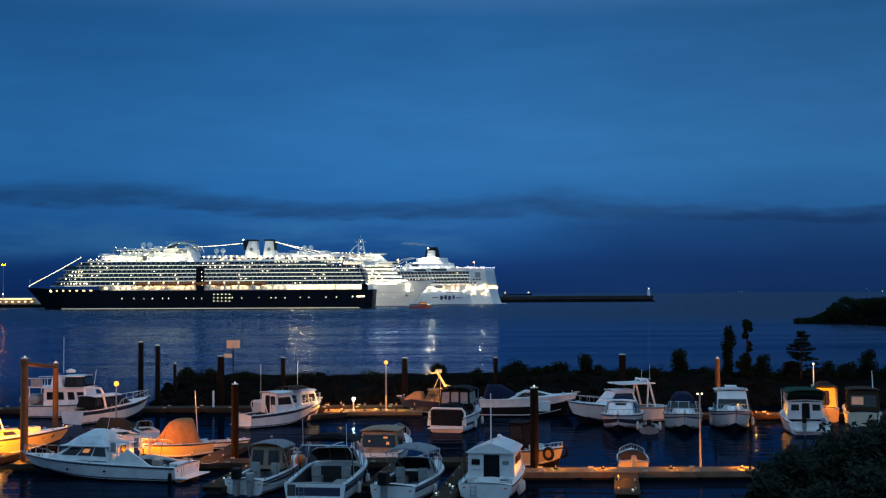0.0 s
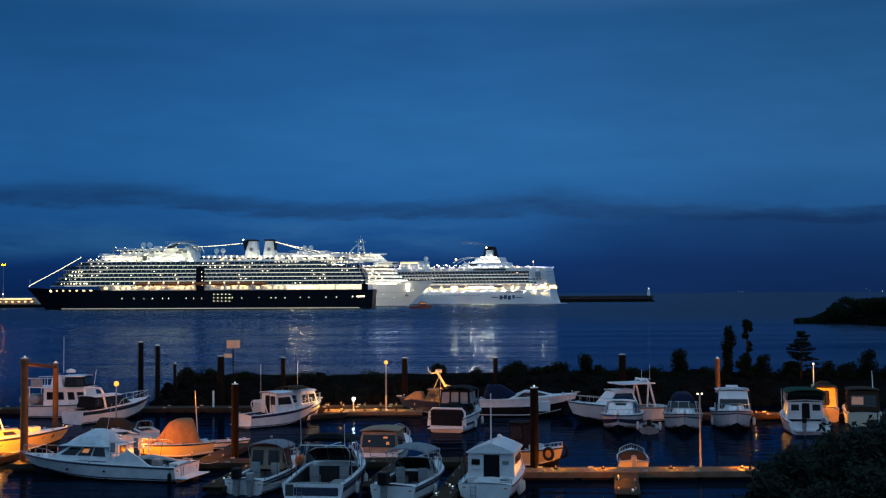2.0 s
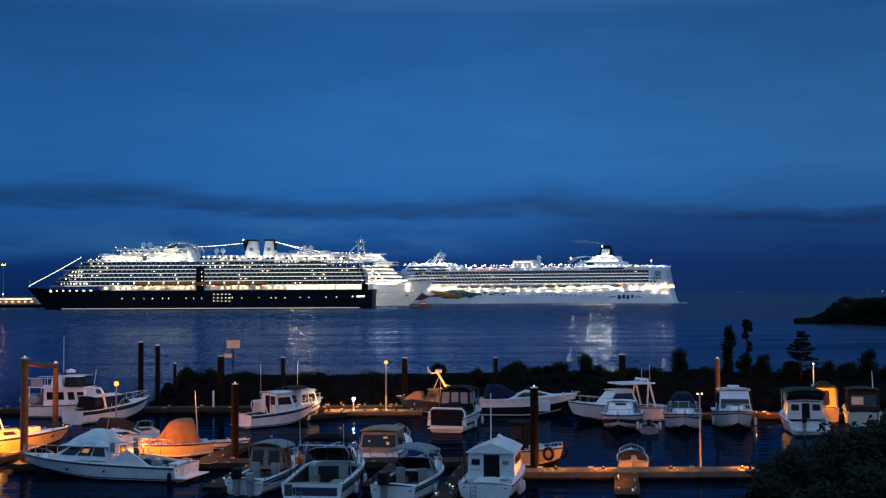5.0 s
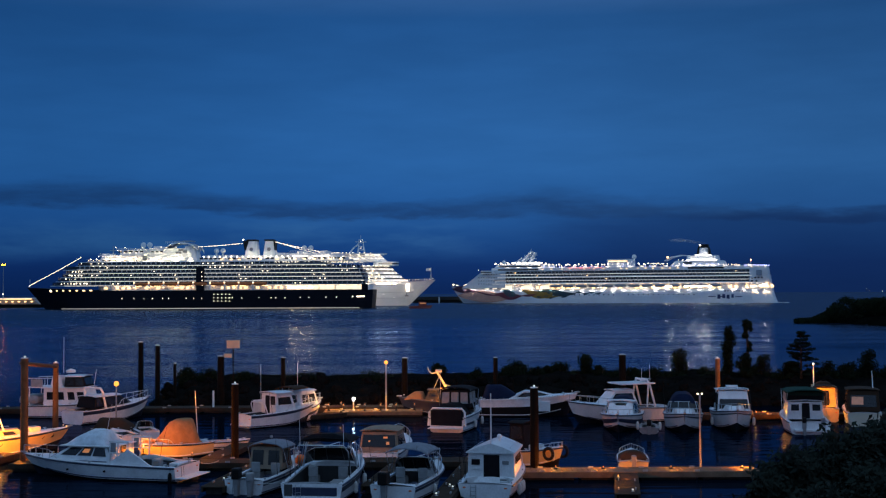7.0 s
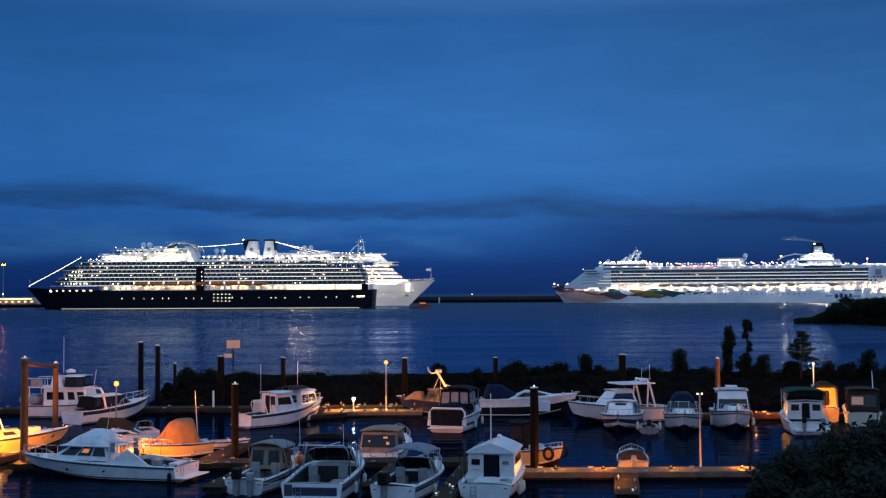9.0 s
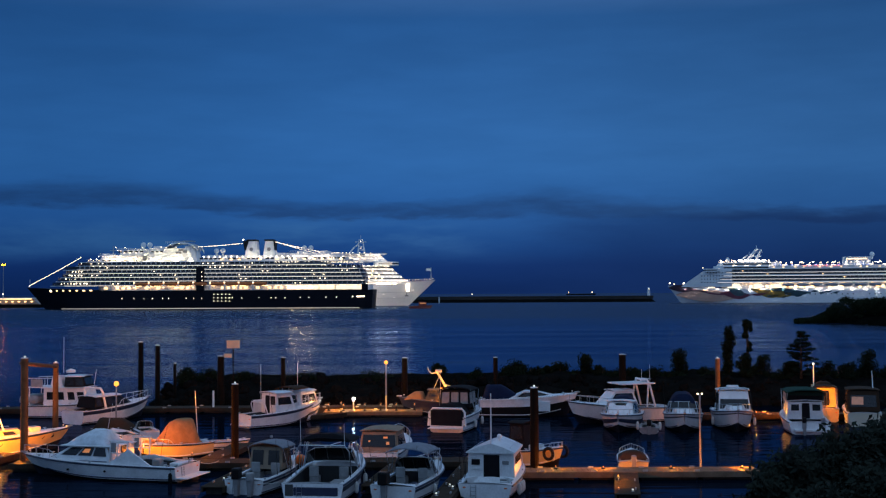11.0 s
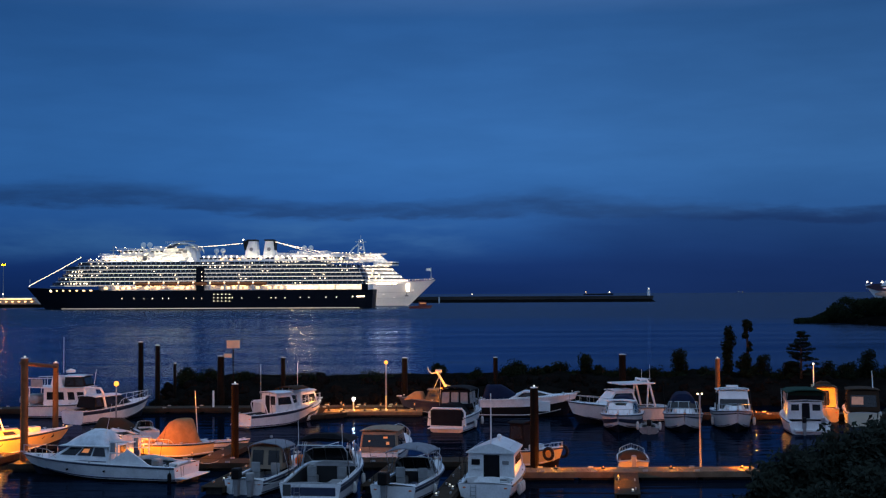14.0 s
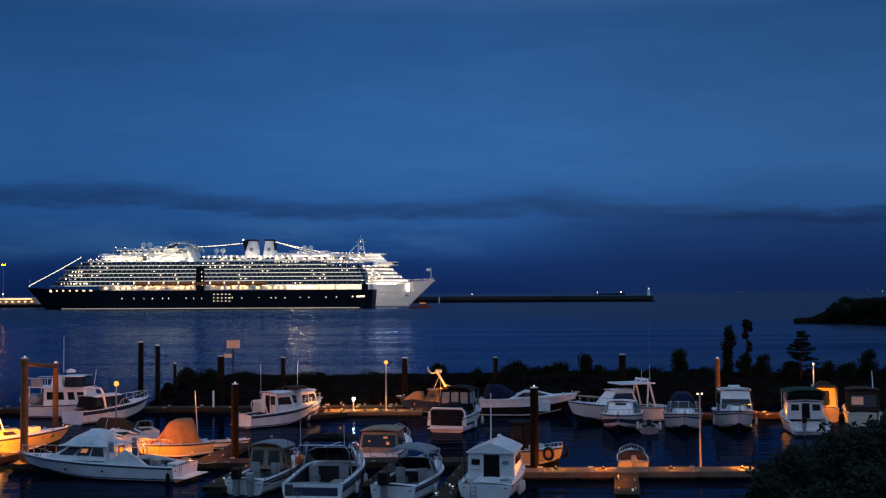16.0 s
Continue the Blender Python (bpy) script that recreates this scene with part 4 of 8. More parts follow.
    for x in (289.5, 277.5):
        shared("deck_globe", lamp_mesh("bow_globe", M["lit_white"], 0.8), ship, pose(x, 0.4, 17.0))
    # thin smoke drifting forward from the funnel
    for i in range(7):
        bm = bmesh.new()
        bmesh.ops.create_icosphere(bm, subdivisions=2, radius=1.0)
        for v in bm.verts:
            v.co *= 1 + 0.3 * noise.noise(v.co * 2 + Vector((i * 5.0, 0, 0)))
            v.co = Vector((v.co.x * (3.0 + 0.7 * i), v.co.y * (1.0 + 0.3 * i), v.co.z * (0.55 + 0.16 * i)))
            v.co += Vector((64 + i * 3.6, 0, 51 + 0.9 * i ** 0.7))
        smooth(part("smoke_puff", bm, M["smoke"], ship))
    # balcony storeys
    for x0, x1, z in ((6, 264, 17.2), (7, 262, 20.0), (8, 259, 22.8), (9, 257, 25.6)):
        balcony_deck(ship, x0 + 12, x1, w - 0.2, z, 2.8, rnd, lit, par=M["parapet"] if z in (20.0, 25.6) else M["ship_white"], dens=0.05, nose=16, step=3.2, strip=M["deck_edge"])
    bm = bmesh.new()
    hexa(bm, [(6.6, w * 0.8, 11.6), (6.6, -w * 0.8, 11.6), (24, w + 0.05, 17), (24, -w - 0.05, 17), (10.5, w * 0.92, 31), (10.5, -w * 0.92, 31), (24, w + 0.05, 31), (24, -w - 0.05, 31)])
    aft = part("stern_block", bm, M["ship_white"], ship)
    part("crest", soft_box(14, 18.5, -w - 0.15, w + 0.15, 23, 27.5, 0.1, 1), M["ship_grey"], aft)
    # open mooring decks at the stern, lit within
    glow = unit_mesh("stern_opening", M["prom_glow"], 2.0, 0.16, 1.7)
    row_of("stern_opening", glow, aft, 9.4, 14.4, 2.5, w - 0.2, 13.9)
    row_of("stern_opening", unit_mesh("stern_port", M["lit_white"], 1.3, 0.16, 0.9), aft, 16, 23, 2.8, w + 0.12, 14.4)
    row_of("mooring_port", unit_mesh("mooring_port", M["lit_warm"], 1.9, 0.16, 1.0), hull, 9, 22, 2.9, w * 0.985, 8.8, rnd, 0.8)
    row_of("dark_port", unit_mesh("dark_port", M["ship_dark"], 1.5, 0.14, 1.1), hull, 30, 44, 2.3, w + 0.02, 10.2)
    row_of("stern_window", unit_mesh("stern_window", M["ship_dark"], 1.6, 0.14, 1.2), aft, 15, 22, 2.6, w + 0.12, 18.4, rnd, 0.85)
    row_of("stern_window", bpy.data.meshes["stern_window"], aft, 14, 22, 2.6, w + 0.12, 21.2, rnd, 0.8)
    row_of("stern_lamp", lamp, aft, 9.5, 22, 3.2, w + 0.1, 16.4, rnd, 0.7, 0.6)
    row_of("stern_lamp", lamp, aft, 11.5, 22, 4.0, w + 0.3, 30.6, rnd, 0.8, 0.6)
    for z in (16.6, 19.4, 22.2, 25.0, 27.8):
        bm = bmesh.new()
        x0 = 6.6 + 3.9 * (z - 11.7) / 19.3
        box(bm, x0 - 0.7, x0 + 1.6, -w * 0.86, w * 0.86, z, z + 0.35)
        part("stern_ledge", bm, M["ship_white"], aft)
    for yy in (-10, -6, -2, 2, 6, 10):
        bm = bmesh.new()
        box(bm, 6.9, 7.2, yy - 1.2, yy + 1.2, 13.0, 15.6)
        part("transom_opening", bm, M["prom_glow"], aft)
    # broken white water at the stern
    bm = bmesh.new()
    for k in range(26):
        a, c = rnd.uniform(-9, 5), rnd.uniform(-12, 13)
        plan_block(bm, a, a + rnd.uniform(2, 5), 0.5, -0.2, rnd.uniform(0.15, 0.5), nose=0.8, tail=0.6)
        for v in bm.verts[-20:]:
            v.co.y += c
    tagged(part("wake_foam", bm, M["ship_white"], ship), kind="stuff")
    # bright openings in the forward shell
    for x, l in ((235, 10.0), (215, 6.4), (199, 6.0), (254, 4.0)):
        half_at = w * (1 - max(0, (x / L - 0.70) / 0.30) ** 2.6)
        for q in (1, -1):
            bm = bmesh.new()
            n0 = w * (1 - max(0, ((x - l / 2) / L - 0.70) / 0.30) ** 2.6) - half_at
            n1 = w * (1 - max(0, ((x + l / 2) / L - 0.70) / 0.30) ** 2.6) - half_at
            hexa(bm, [(x - l / 2, q * (half_at + n0 + 0.35), 12.6), (x - l / 2, q * (half_at + n0 - 0.5), 12.6), (x + l / 2, q * (half_at + n1 + 0.35), 12.6), (x + l / 2, q * (half_at + n1 - 0.5), 12.6),
                      (x - l / 2, q * (half_at + n0 + 0.35), 15.8), (x - l / 2, q * (half_at + n0 - 0.5), 15.8), (x + l / 2, q * (half_at + n1 + 0.35), 15.8), (x + l / 2, q * (half_at + n1 - 0.5), 15.8)])
            part("shell_opening", bm, M["cream_pane"], ship)
    # rounded white front with rows of small dark windows
    side = lambda x: 0.97 * w * (1 - max(0, (x / L - 0.80) / 0.20) ** 2.2)
    bm = bmesh.new()
    rows = []
    for f in (0.0, 0.25, 0.5, 0.75, 1.0):
        xf = 280 - 22 * f
        xs = [236 + (xf - 236) * k / 10 for k in range(11)]
        rows.append([(x, side(x), 13.6 + 15.0 * f) for x in xs] + [(x, -side(x), 13.6 + 15.0 * f) for x in xs[::-1]])
    vs = loft(bm, rows, True)
    bm.faces.new(vs[-1])
    bmesh.ops.recalc_face_normals(bm, faces=bm.faces[:])
    front = part("front_house", bm, M["ship_white"], ship, "white sloping deckhouse front")
    for k in range(4):
        for i in range(10):
            x = 239 + i * 2.5
            if x < 276 - 22 * (4.0 + 2.8 * k) / 15:
                for s in (1, -1):
                    shared("porthole", dark, front, pose(x, s * (side(x) + 0.05), 17.4 + 2.8 * k))
    br = block("bridge", ship, M["ship_white"], 245, 260.5, w + 1.8, 26.6, 29.2, nose=3, tail=2)
    block("bridge_window", br, M["ship_dark"], 246, 260.6, w + 1.85, 27.4, 28.3, nose=3, tail=2)
    shared("deck_lamp", lamp, br, pose(260, w + 1.8, 29.7))
    # upper decks
    top = block("upper_house", ship, M["ship_white"], 18, 252, w - 1.6, 28.4, 31.4, nose=6, tail=4)
    block("window_band", top, M["ship_dark"], 205, 246, w - 1.52, 29.2, 30.4, nose=3, tail=1)
    block("window_band", top, M["ship_dark"], 44, 78, w - 1.52, 29.0, 30.6, nose=3, tail=1)
    row_of("lit_window", unit_mesh("lit_pane_small", M["lit_warm"], 1.2, 0.14, 0.7), top, 82, 200, 7.0, w - 1.55, 29.9, rnd, 0.7, 2)
    # glowing strips added to brighten the upper decks, funnel base and funnel
    for s in (1, -1):
        bm = bmesh.new()
        for i in range(22):
            box(bm, 22 + 10 * i, 25.4 + 10 * i, s * (w - 0.6) - 0.1, s * (w - 0.6) + 0.1, 31.6, 31.85)
        tagged(part("deck_floodlight", bm, M["flood"], top), kind="stuff")
        bm = bmesh.new()
        for i in range(5):
            box(bm, 52 + 6 * i, 55 + 6 * i, s * (w - 3.4) - 0.1, s * (w - 3.4) + 0.1, 31.6, 31.9)
        tagged(part("house_floodlight", bm, M["flood"], top), kind="stuff")
        bm = bmesh.new()
        box(bm, 51, 77, s * 11.6 - 0.3, s * 11.6 + 0.3, 36.1, 36.6)
        part("base_floodlight", bm, M["beam_white"], top)
        bm = bmesh.new()
        box(bm, 56, 70, s * 6.4 - 0.2, s * 6.4 + 0.2, 40.7, 41.0)
        part("funnel_floodlight", bm, M["beam_white"], top)
    fwd = block("forward_house", ship, M["ship_white"], 196, 250, w - 4, 31.4, 34.4, nose=6, tail=4, lean=3)
    block("window_band", fwd, M["ship_dark"], 203, 246, w - 3.93, 32.2, 33.4, nose=3, tail=1, lean=0)
    row_of("deck_lamp", lamp, fwd, 200, 246, 3.2, w - 3.4, 34.9, rnd, 0.8, 0.8)
    row_of("deck_lamp", blue, ship, 60, 205, 4.6, w - 1.4, 31.9, rnd, 0.85, 0.5)
    row_of("deck_lamp", lamp, ship, 60, 205, 4.6, w - 1.8, 33.7, rnd, 0.85, 1.0)
    row_of("deck_lamp", blue, ship, 10.5, 28, 1.6, w - 1.0, 31.8, rnd, 0.9, 0.3)
    row_of("deck_lamp", lamp, ship, 26, 58, 4.0, w - 1.6, 32.6, rnd, 0.9, 1.2)
    row_of("deck_lamp", lamp_mesh("red_lamp", material("red_deck_light", (1, 0.2, 0.2), emit=4, emit_color=(1.0, 0.16, 0.12)), 0.34), ship, 150, 178, 2.2, w - 1.3, 31.0, rnd, 0.8, 0.4)
    mid = block("pool_house", ship, M["ship_white"], 124, 146, w - 3, 31.4, 38.2, nose=2, tail=2)
    block("window_band", mid, M["lit_warm"], 125, 145.5, w - 2.92, 36.0, 36.8, nose=2, tail=2)
    dome(ship, (122.5, 4, 40.2), 2.1)
    fh = block("funnel_house", ship, M["ship_white"], 44, 92, w - 4, 31.4, 36.0, nose=10, tail=6, lean=5, sink=2)
    block("window_band", fh, M["ship_dark"], 70, 84, w - 3.95, 33.2, 35.0, nose=5, tail=2)
    row_of("deck_lamp", blue, fh, 50, 84, 4.5, w - 3.6, 33.0, rnd, 0.9, 0.6)
    base = block("funnel_base", ship, M["ship_white"], 50, 78, w - 7, 36.0, 40.6, nose=4, tail=2, lean=1, sink=1, label="brightly floodlit white funnel base")
    row_of("deck_lamp", lamp, base, 52, 84, 4, w - 4.5, 36.8, rnd, 0.8, 1)
    for s in (1, -1):
        bm = bmesh.new()
        tube(bm, [(96, s * 6, 36.2), (90, s * 6, 39.4), (82, s * 6, 41.0), (77, s * 6, 40.6)], 0.35, 6)
        part("screen_arch", bm, M["ship_white"], base)
    bm = bmesh.new()
    hexa(bm, [(59.3, 4, 40.6), (59.3, -4, 40.6), (66.9, 4, 40.6), (66.9, -4, 40.6), (59.9, 3.4, 47.2), (59.9, -3.4, 47.2), (66.3, 3.4, 47.2), (66.3, -3.4, 47.2)])
    fun = part("funnel", bm, M["ship_white"], ship, "white funnel with dark fins and cap")
    bm = bmesh.new()
    hexa(bm, [(58.6, 3.9, 47.2), (58.6, -3.9, 47.2), (67.6, 3.9, 47.2), (67.6, -3.9, 47.2), (59.4, 3.4, 50.2), (59.4, -3.4, 50.2), (66.8, 3.4, 50.2), (66.8, -3.4, 50.2)])
    part("cap", bm, M["black"], fun)
    for x0, x1, x2 in ((58.3, 58.9, 57.0), (67.3, 67.9, 69.2)):
        bm = bmesh.new()
        hexa(bm, [(min(x2, x0), 3.6, 40.7), (min(x2, x0), -3.6, 40.7), (max(x2, x1), 3.6, 40.7), (max(x2, x1), -3.6, 40.7), (x0, 3.4, 47.2), (x0, -3.4, 47.2), (x1, 3.4, 47.2), (x1, -3.4, 47.2)])
        part("fin", bm, M["black"], fun)
    shared("deck_lamp", lamp_mesh("funnel_lamp", M["lit_white"], 0.8), fun, pose(66, 3.9, 49.4))
    shared("deck_lamp", lamp_mesh("arch_lamp", M["prom_glow"], 1.0), base, pose(93, 7.5, 39.2))
    bm = bmesh.new()
    tube(bm, [(24, 0, 31), (24, 0, 37)], 0.2)
    part("ensign_staff", bm, M["ship_white"], ship)
    shared("deck_lamp", lamp_mesh("stern_lamp", material("red_lamp", (1, 0.3, 0.2), emit=8, emit_color=(1, 0.35, 0.2)), 0.7), ship, pose(24, 1, 36.5))
    # raked twin-legged mast
    bm = bmesh.new()
    for s in (1, -1):
        tube(bm, [(225, s * 3, 34.3), (220, s * 3, 40.5), (215, s * 3, 46.5)], 1.7, 8, 0.9)
        tube(bm, [(217.5, s * 3, 34.3), (212, s * 2.5, 45.4)], 1.3, 8, 0.7)
        tube(bm, [(230, s * 5, 35.6), (223.5, s * 4, 40.6)], 0.8, 6, 0.5)
    box(bm, 212, 222, -3.6, 3.6, 39.6, 40.1)
    box(bm, 211, 219, -2.6, 2.6, 43.0, 43.5)
    box(bm, 213.5, 217.5, -4.6, 4.6, 45.2, 45.7)
    tube(bm, [(216, 0, 46), (216, 0, 49)], 0.25, 6)
    tube(bm, [(222, 0, 40), (222, 0, 43.5)], 0.3, 6)
    box(bm, 208, 230, -7, 7, 34.3, 36.0)
    part("mast", bm, M["ship_white"], ship, "white raked radar mast")
    row_of("deck_lamp", lamp, ship, 210, 236, 4.5, 7.2, 36.6, rnd, 0.9, 1)
    # more strips added to brighten the mast
    for s in (1, -1):
        for k in range(5):
            bm = bmesh.new()
            box(bm, 208 + 5.2 * k, 210.6 + 5.2 * k, s * 8.4 - 0.3, s * 8.4 + 0.3, 36.0, 36.5)
            part("mast_floodlight", bm, M["beam_white"], fwd)
    dome(ship, (240, 5, 36.8), 1.8)
    # lamps on the foredeck
    for x, z in ((286, 16.2), (278, 16.4), (270, 15.8), (268, 14.2), (262, 14.0), (256, 14.4)):
        for s in (1, -1):
            shared("deck_lamp", lamp, ship, pose(x, s * max(0.3, w * (1 - max(0, (x / L - 0.7) / 0.3) ** 2.6) - 0.3), z))
    return ship


black_ship(pose(-47.0, 838.0, 0, 0, 0, 180 - 3.0))
white_ship(pose(-206.0, 955.0, 0, 0, 0, 0.0))


def floodlight(kind, eye, target, power, size=(1.0, 1.0), spread=30.0, color=(1.0, 0.84, 0.56)):
    li = bpy.data.lights.new("floodlight", kind)
    li.energy, li.color = power, color
    if kind == "AREA":
        li.shape, li.size, li.size_y = "RECTANGLE", *size
    else:
        li.spot_size, li.spot_blend, li.shadow_soft_size = radians(spread), 0.6, 0.6
    ob = new("floodlight", li)
    ob.matrix_basis = look(eye, target)


# unseen floods added: on deck for pool house and funnels, astern for neighbour's bow
def on_black(x, y, z):
    return pose(-47.0, 838.0, 0, 0, 0, 177.0) @ Vector((x, y, z))


floodlight("AREA", on_black(141, 15.2, 32.9), on_black(141, 9.0, 40.5), 2600, (34, 0.6), color=(1.0, 0.86, 0.52))
floodlight("AREA", on_black(172, 15.0, 32.9), on_black(172, 9.5, 38.0), 1300, (26, 0.5))
floodlight("AREA", on_black(80, 13.0, 35.2), on_black(80, 4.0, 41.5), 1100, (20, 0.5))
floodlight("AREA", on_black(42, 14.0, 35.2), on_black(42, 8.0, 38.0), 500, (50, 0.5))
floodlight("SPOT", on_black(4, 8, 31), (-38.0, 948.0, 14.0), 150000, spread=38, color=(1.0, 0.90, 0.74))
leaver = departing_ship()


# ---- breakwater, light tower, headland, spit ----
def far_breakwater():
    line = [(-60, 1180), (205, 1180)]
    bw = mound("breakwater", "long low dark stone breakwater across the harbour mouth", line, 9.0, 3.2, M["rock"], 3, "breakwater", fade=0.2, step=4.0, rough=0.6)
    bm = bmesh.new()
    box(bm, -60, 203, 1177, 1183, 2.6, 5.0)
    box(bm, -60, 203, 1176.6, 1177, 5.0, 5.9)
    part("parapet_wall", bm, material("breakwater_concrete", (0.035, 0.033, 0.032), 0.9, scale=0.2, vary=0.3), bw)
    light = thing("light_tower", pose(199, 1180, 5.0), "small white light tower at the breakwater's end", "lighthouse")
    bm = bmesh.new()
    lathe(bm, [(1.9, 0), (1.7, 0.4), (1.25, 6.2), (1.7, 6.4), (1.7, 6.7), (0.02, 6.7)], 14)
    part("tower", bm, M["ship_white"], light)
    bm = bmesh.new()
    lathe(bm, [(0.9, 6.7), (0.9, 8.2), (1.1, 8.2), (0.1, 9.2)], 10)
    part("lantern", bm, M["ship_white"], light)
    bm = bmesh.new()
    ball(bm, (0, -1.0, 7.5), 0.5, 8)
    part("lamp", bm, M["lit_dim"], light)
    tug = thing("harbour_launch", pose(-15, 795, 0, 0, 0, 4), "small red-hulled launch lying astern of the moored ship", "boat")
    bm = bmesh.new()
    hexa(bm, [(-7, 2, -0.5), (-7, -2, -0.5), (6, 1.6, -0.5), (6, -1.6, -0.5), (-7.4, 2.4, 1.4), (-7.4, -2.4, 1.4), (8, 1.2, 2.0), (8, -1.2, 2.0)])
    part("hull", bm, M["red_paint"], tug)
    part("wheelhouse", soft_box(-1.0, 4.0, -1.4, 1.4, 1.5, 4.2, 0.2), M["red_paint"], tug)
    bm = bmesh.new()
    box(bm, -0.4, 3.4, -1.5, -1.42, 2.9, 3.7)
    part("window", bm, M["lit_cabin"], tug)
    bm = bmesh.new()
    tube(bm, [(1, 0, 4.2), (1, 0, 6.4)], 0.1, 6)
    part("mast", bm, M["black"], tug)
    post = thing("beacon_post", pose(-4, 1160, 0), "thin white beacon post standing in the water", "beacon")
    bm = bmesh.new()
    tube(bm, [(0, 0, -1), (0, 0, 5.5)], 0.55, 8)
    part("post", bm, M["ship_white"], post)


far_breakwater()


def leaf_cloud(bm, rnd, centre, rad, n, size, flat=1.0):
    """Many small leaf blades scattered through an uneven volume."""
    for _ in range(n):
        d = Vector((rnd.gauss(0, 1), rnd.gauss(0, 1), rnd.gauss(0, 1))).normalized() * (rnd.random() ** 0.45)
        p = Vector(centre) + Vector((d.x * rad[0], d.y * rad[1], d.z * rad[2]))
        a = Vector((rnd.gauss(0, 1), rnd.gauss(0, 1), rnd.gauss(0, 1) * flat)).normalized() * size * rnd.uniform(0.6, 1.4)
        b = a.orthogonal().normalized() * size * rnd.uniform(0.3, 0.6)
        v = [bm.verts.new(q) for q in (p - a, p + b, p + a, p - b)]
        bm.faces.new(v)


def shrub(m, h, w, seed, name="shrub", label="dark leafy shrub on the rock spit", clumps=9, lean=0.0, shape="round", group="shrubs on the spit", leaves="leaf"):
    rnd = random.Random(seed)
    t = thing(name, m, label, "shrub" if name == "shrub" else "tree", group)
    bm = bmesh.new()
    tops = []
    for i in range(5):
        a = rnd.uniform(0, 6.28)
        k = rnd.uniform(0.5, 0.95)
        r = w * 0.35 * rnd.random() * (0.3 if shape == "column" else 1)
        mid = (r * 0.4 * math.cos(a) + lean * h * 0.3, r * 0.4 * math.sin(a), h * k * 0.5)
        end = (r * math.cos(a) + lean * h * k, r * math.sin(a), h * k)
        tube(bm, [(0, 0, -0.4), mid, end], 0.05 + 0.015 * h, 5, 0.015)
        tops.append(end)
    part("trunk", bm, M["bark"], t)
    bm = bmesh.new()
    for i in range(clumps):
        f = rnd.uniform(0.12, 1.0)
        a = rnd.uniform(0, 6.28)
        if shape == "column":
            r, f = w * 0.5 * rnd.uniform(0.0, 0.55), (i + 0.5) / clumps
            rad = w * rnd.uniform(0.32, 0.5)
        elif shape == "top":
            f = rnd.random() ** 0.8
            r, rad = w * 0.5 * rnd.random() * (1.15 - 0.6 * f), w * rnd.uniform(0.20, 0.34)
        else:
            r, rad = w * 0.5 * rnd.random() * (1.15 - f * 0.6), w * rnd.uniform(0.14, 0.28)
        c = (r * math.cos(a) + lean * h * f, r * math.sin(a), max(0.1, h * f - rad * 0.5))
        leaf_cloud(bm, rnd, c, (rad, rad, rad * rnd.uniform(0.8, 1.3)), 110, 0.12 + 0.008 * h)
    part("crown", bm, M[leaves], t)
    return t


def conifer(m, h, w, seed):
    rnd = random.Random(seed)
    t = thing("conifer_tree", m, "dark conifer with open level limbs on the spit", "tree")
    bm = bmesh.new()
    tube(bm, [(0, 0, -0.4), (0.05, 0, h * 0.5), (0, 0, h)], 0.16, 7, 0.02)
    leaf = bmesh.new()
    for k in range(13):
        f = 0.14 + 0.84 * k / 12
        z = h * f
        for j in range(4):
            a = rnd.uniform(0, 6.28)
            l = w / 2 * (1.05 - f) ** 0.55 * rnd.uniform(0.55, 1.15)
            end = Vector((l * math.cos(a), l * math.sin(a), z + rnd.uniform(-0.05, 0.25) * l))
            tube(bm, [(0, 0, z - 0.05), end], 0.035, 4, 0.01)
            for q in range(3):
                p = Vector((0, 0, z)).lerp(end, 0.35 + 0.3 * q)
                leaf_cloud(leaf, rnd, p, (0.30, 0.30, 0.14), 26, 0.13, 0.5)
    part("trunk", bm, M["bark"], t)
    part("crown", leaf, M["needle"], t)
    return t


def headland():
    rnd = random.Random(5)
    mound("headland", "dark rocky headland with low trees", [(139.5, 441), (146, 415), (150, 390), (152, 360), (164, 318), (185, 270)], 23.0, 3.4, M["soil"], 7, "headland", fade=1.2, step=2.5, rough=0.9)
    wood = bmesh.new()
    # the scrub rises from the low point to a wooded top
    def top(x):
        for (x0, z0), (x1, z1) in zip(profile, profile[1:]):
            if x0 <= x <= x1:
                return z0 + (z1 - z0) * (x - x0) / (x1 - x0)
        return profile[-1][1]
    profile = ((120, 0.6), (126, 1.4), (130, 3.4), (133, 6.4), (137, 8.8), (139.5, 7.6), (144, 8.0), (151, 8.5), (175, 9.2))
    for i in range(560):
        x = rnd.uniform(120.5, 175)
        h = top(x)
        y = 415 + rnd.uniform(-22, 12) - max(0, x - 140) * 1.1
        z = h - 1.0 - (h - 1.5) * rnd.random() ** 1.6
        leaf_cloud(wood, rnd, (x * y / 415, y, max(0.4, z)), (1.5, 1.8, min(1.0 + 0.6 * rnd.random(), 0.5 * h + 0.3)), 55, 0.40)
    me = bpy.data.meshes.new("headland_woods")
    wood.to_mesh(me)
    wood.free()
    me.materials.append(M["leaf"])
    tagged(new("headland_woods", me), "dark scrub and trees covering the headland", "woods", kind="stuff")


headland()


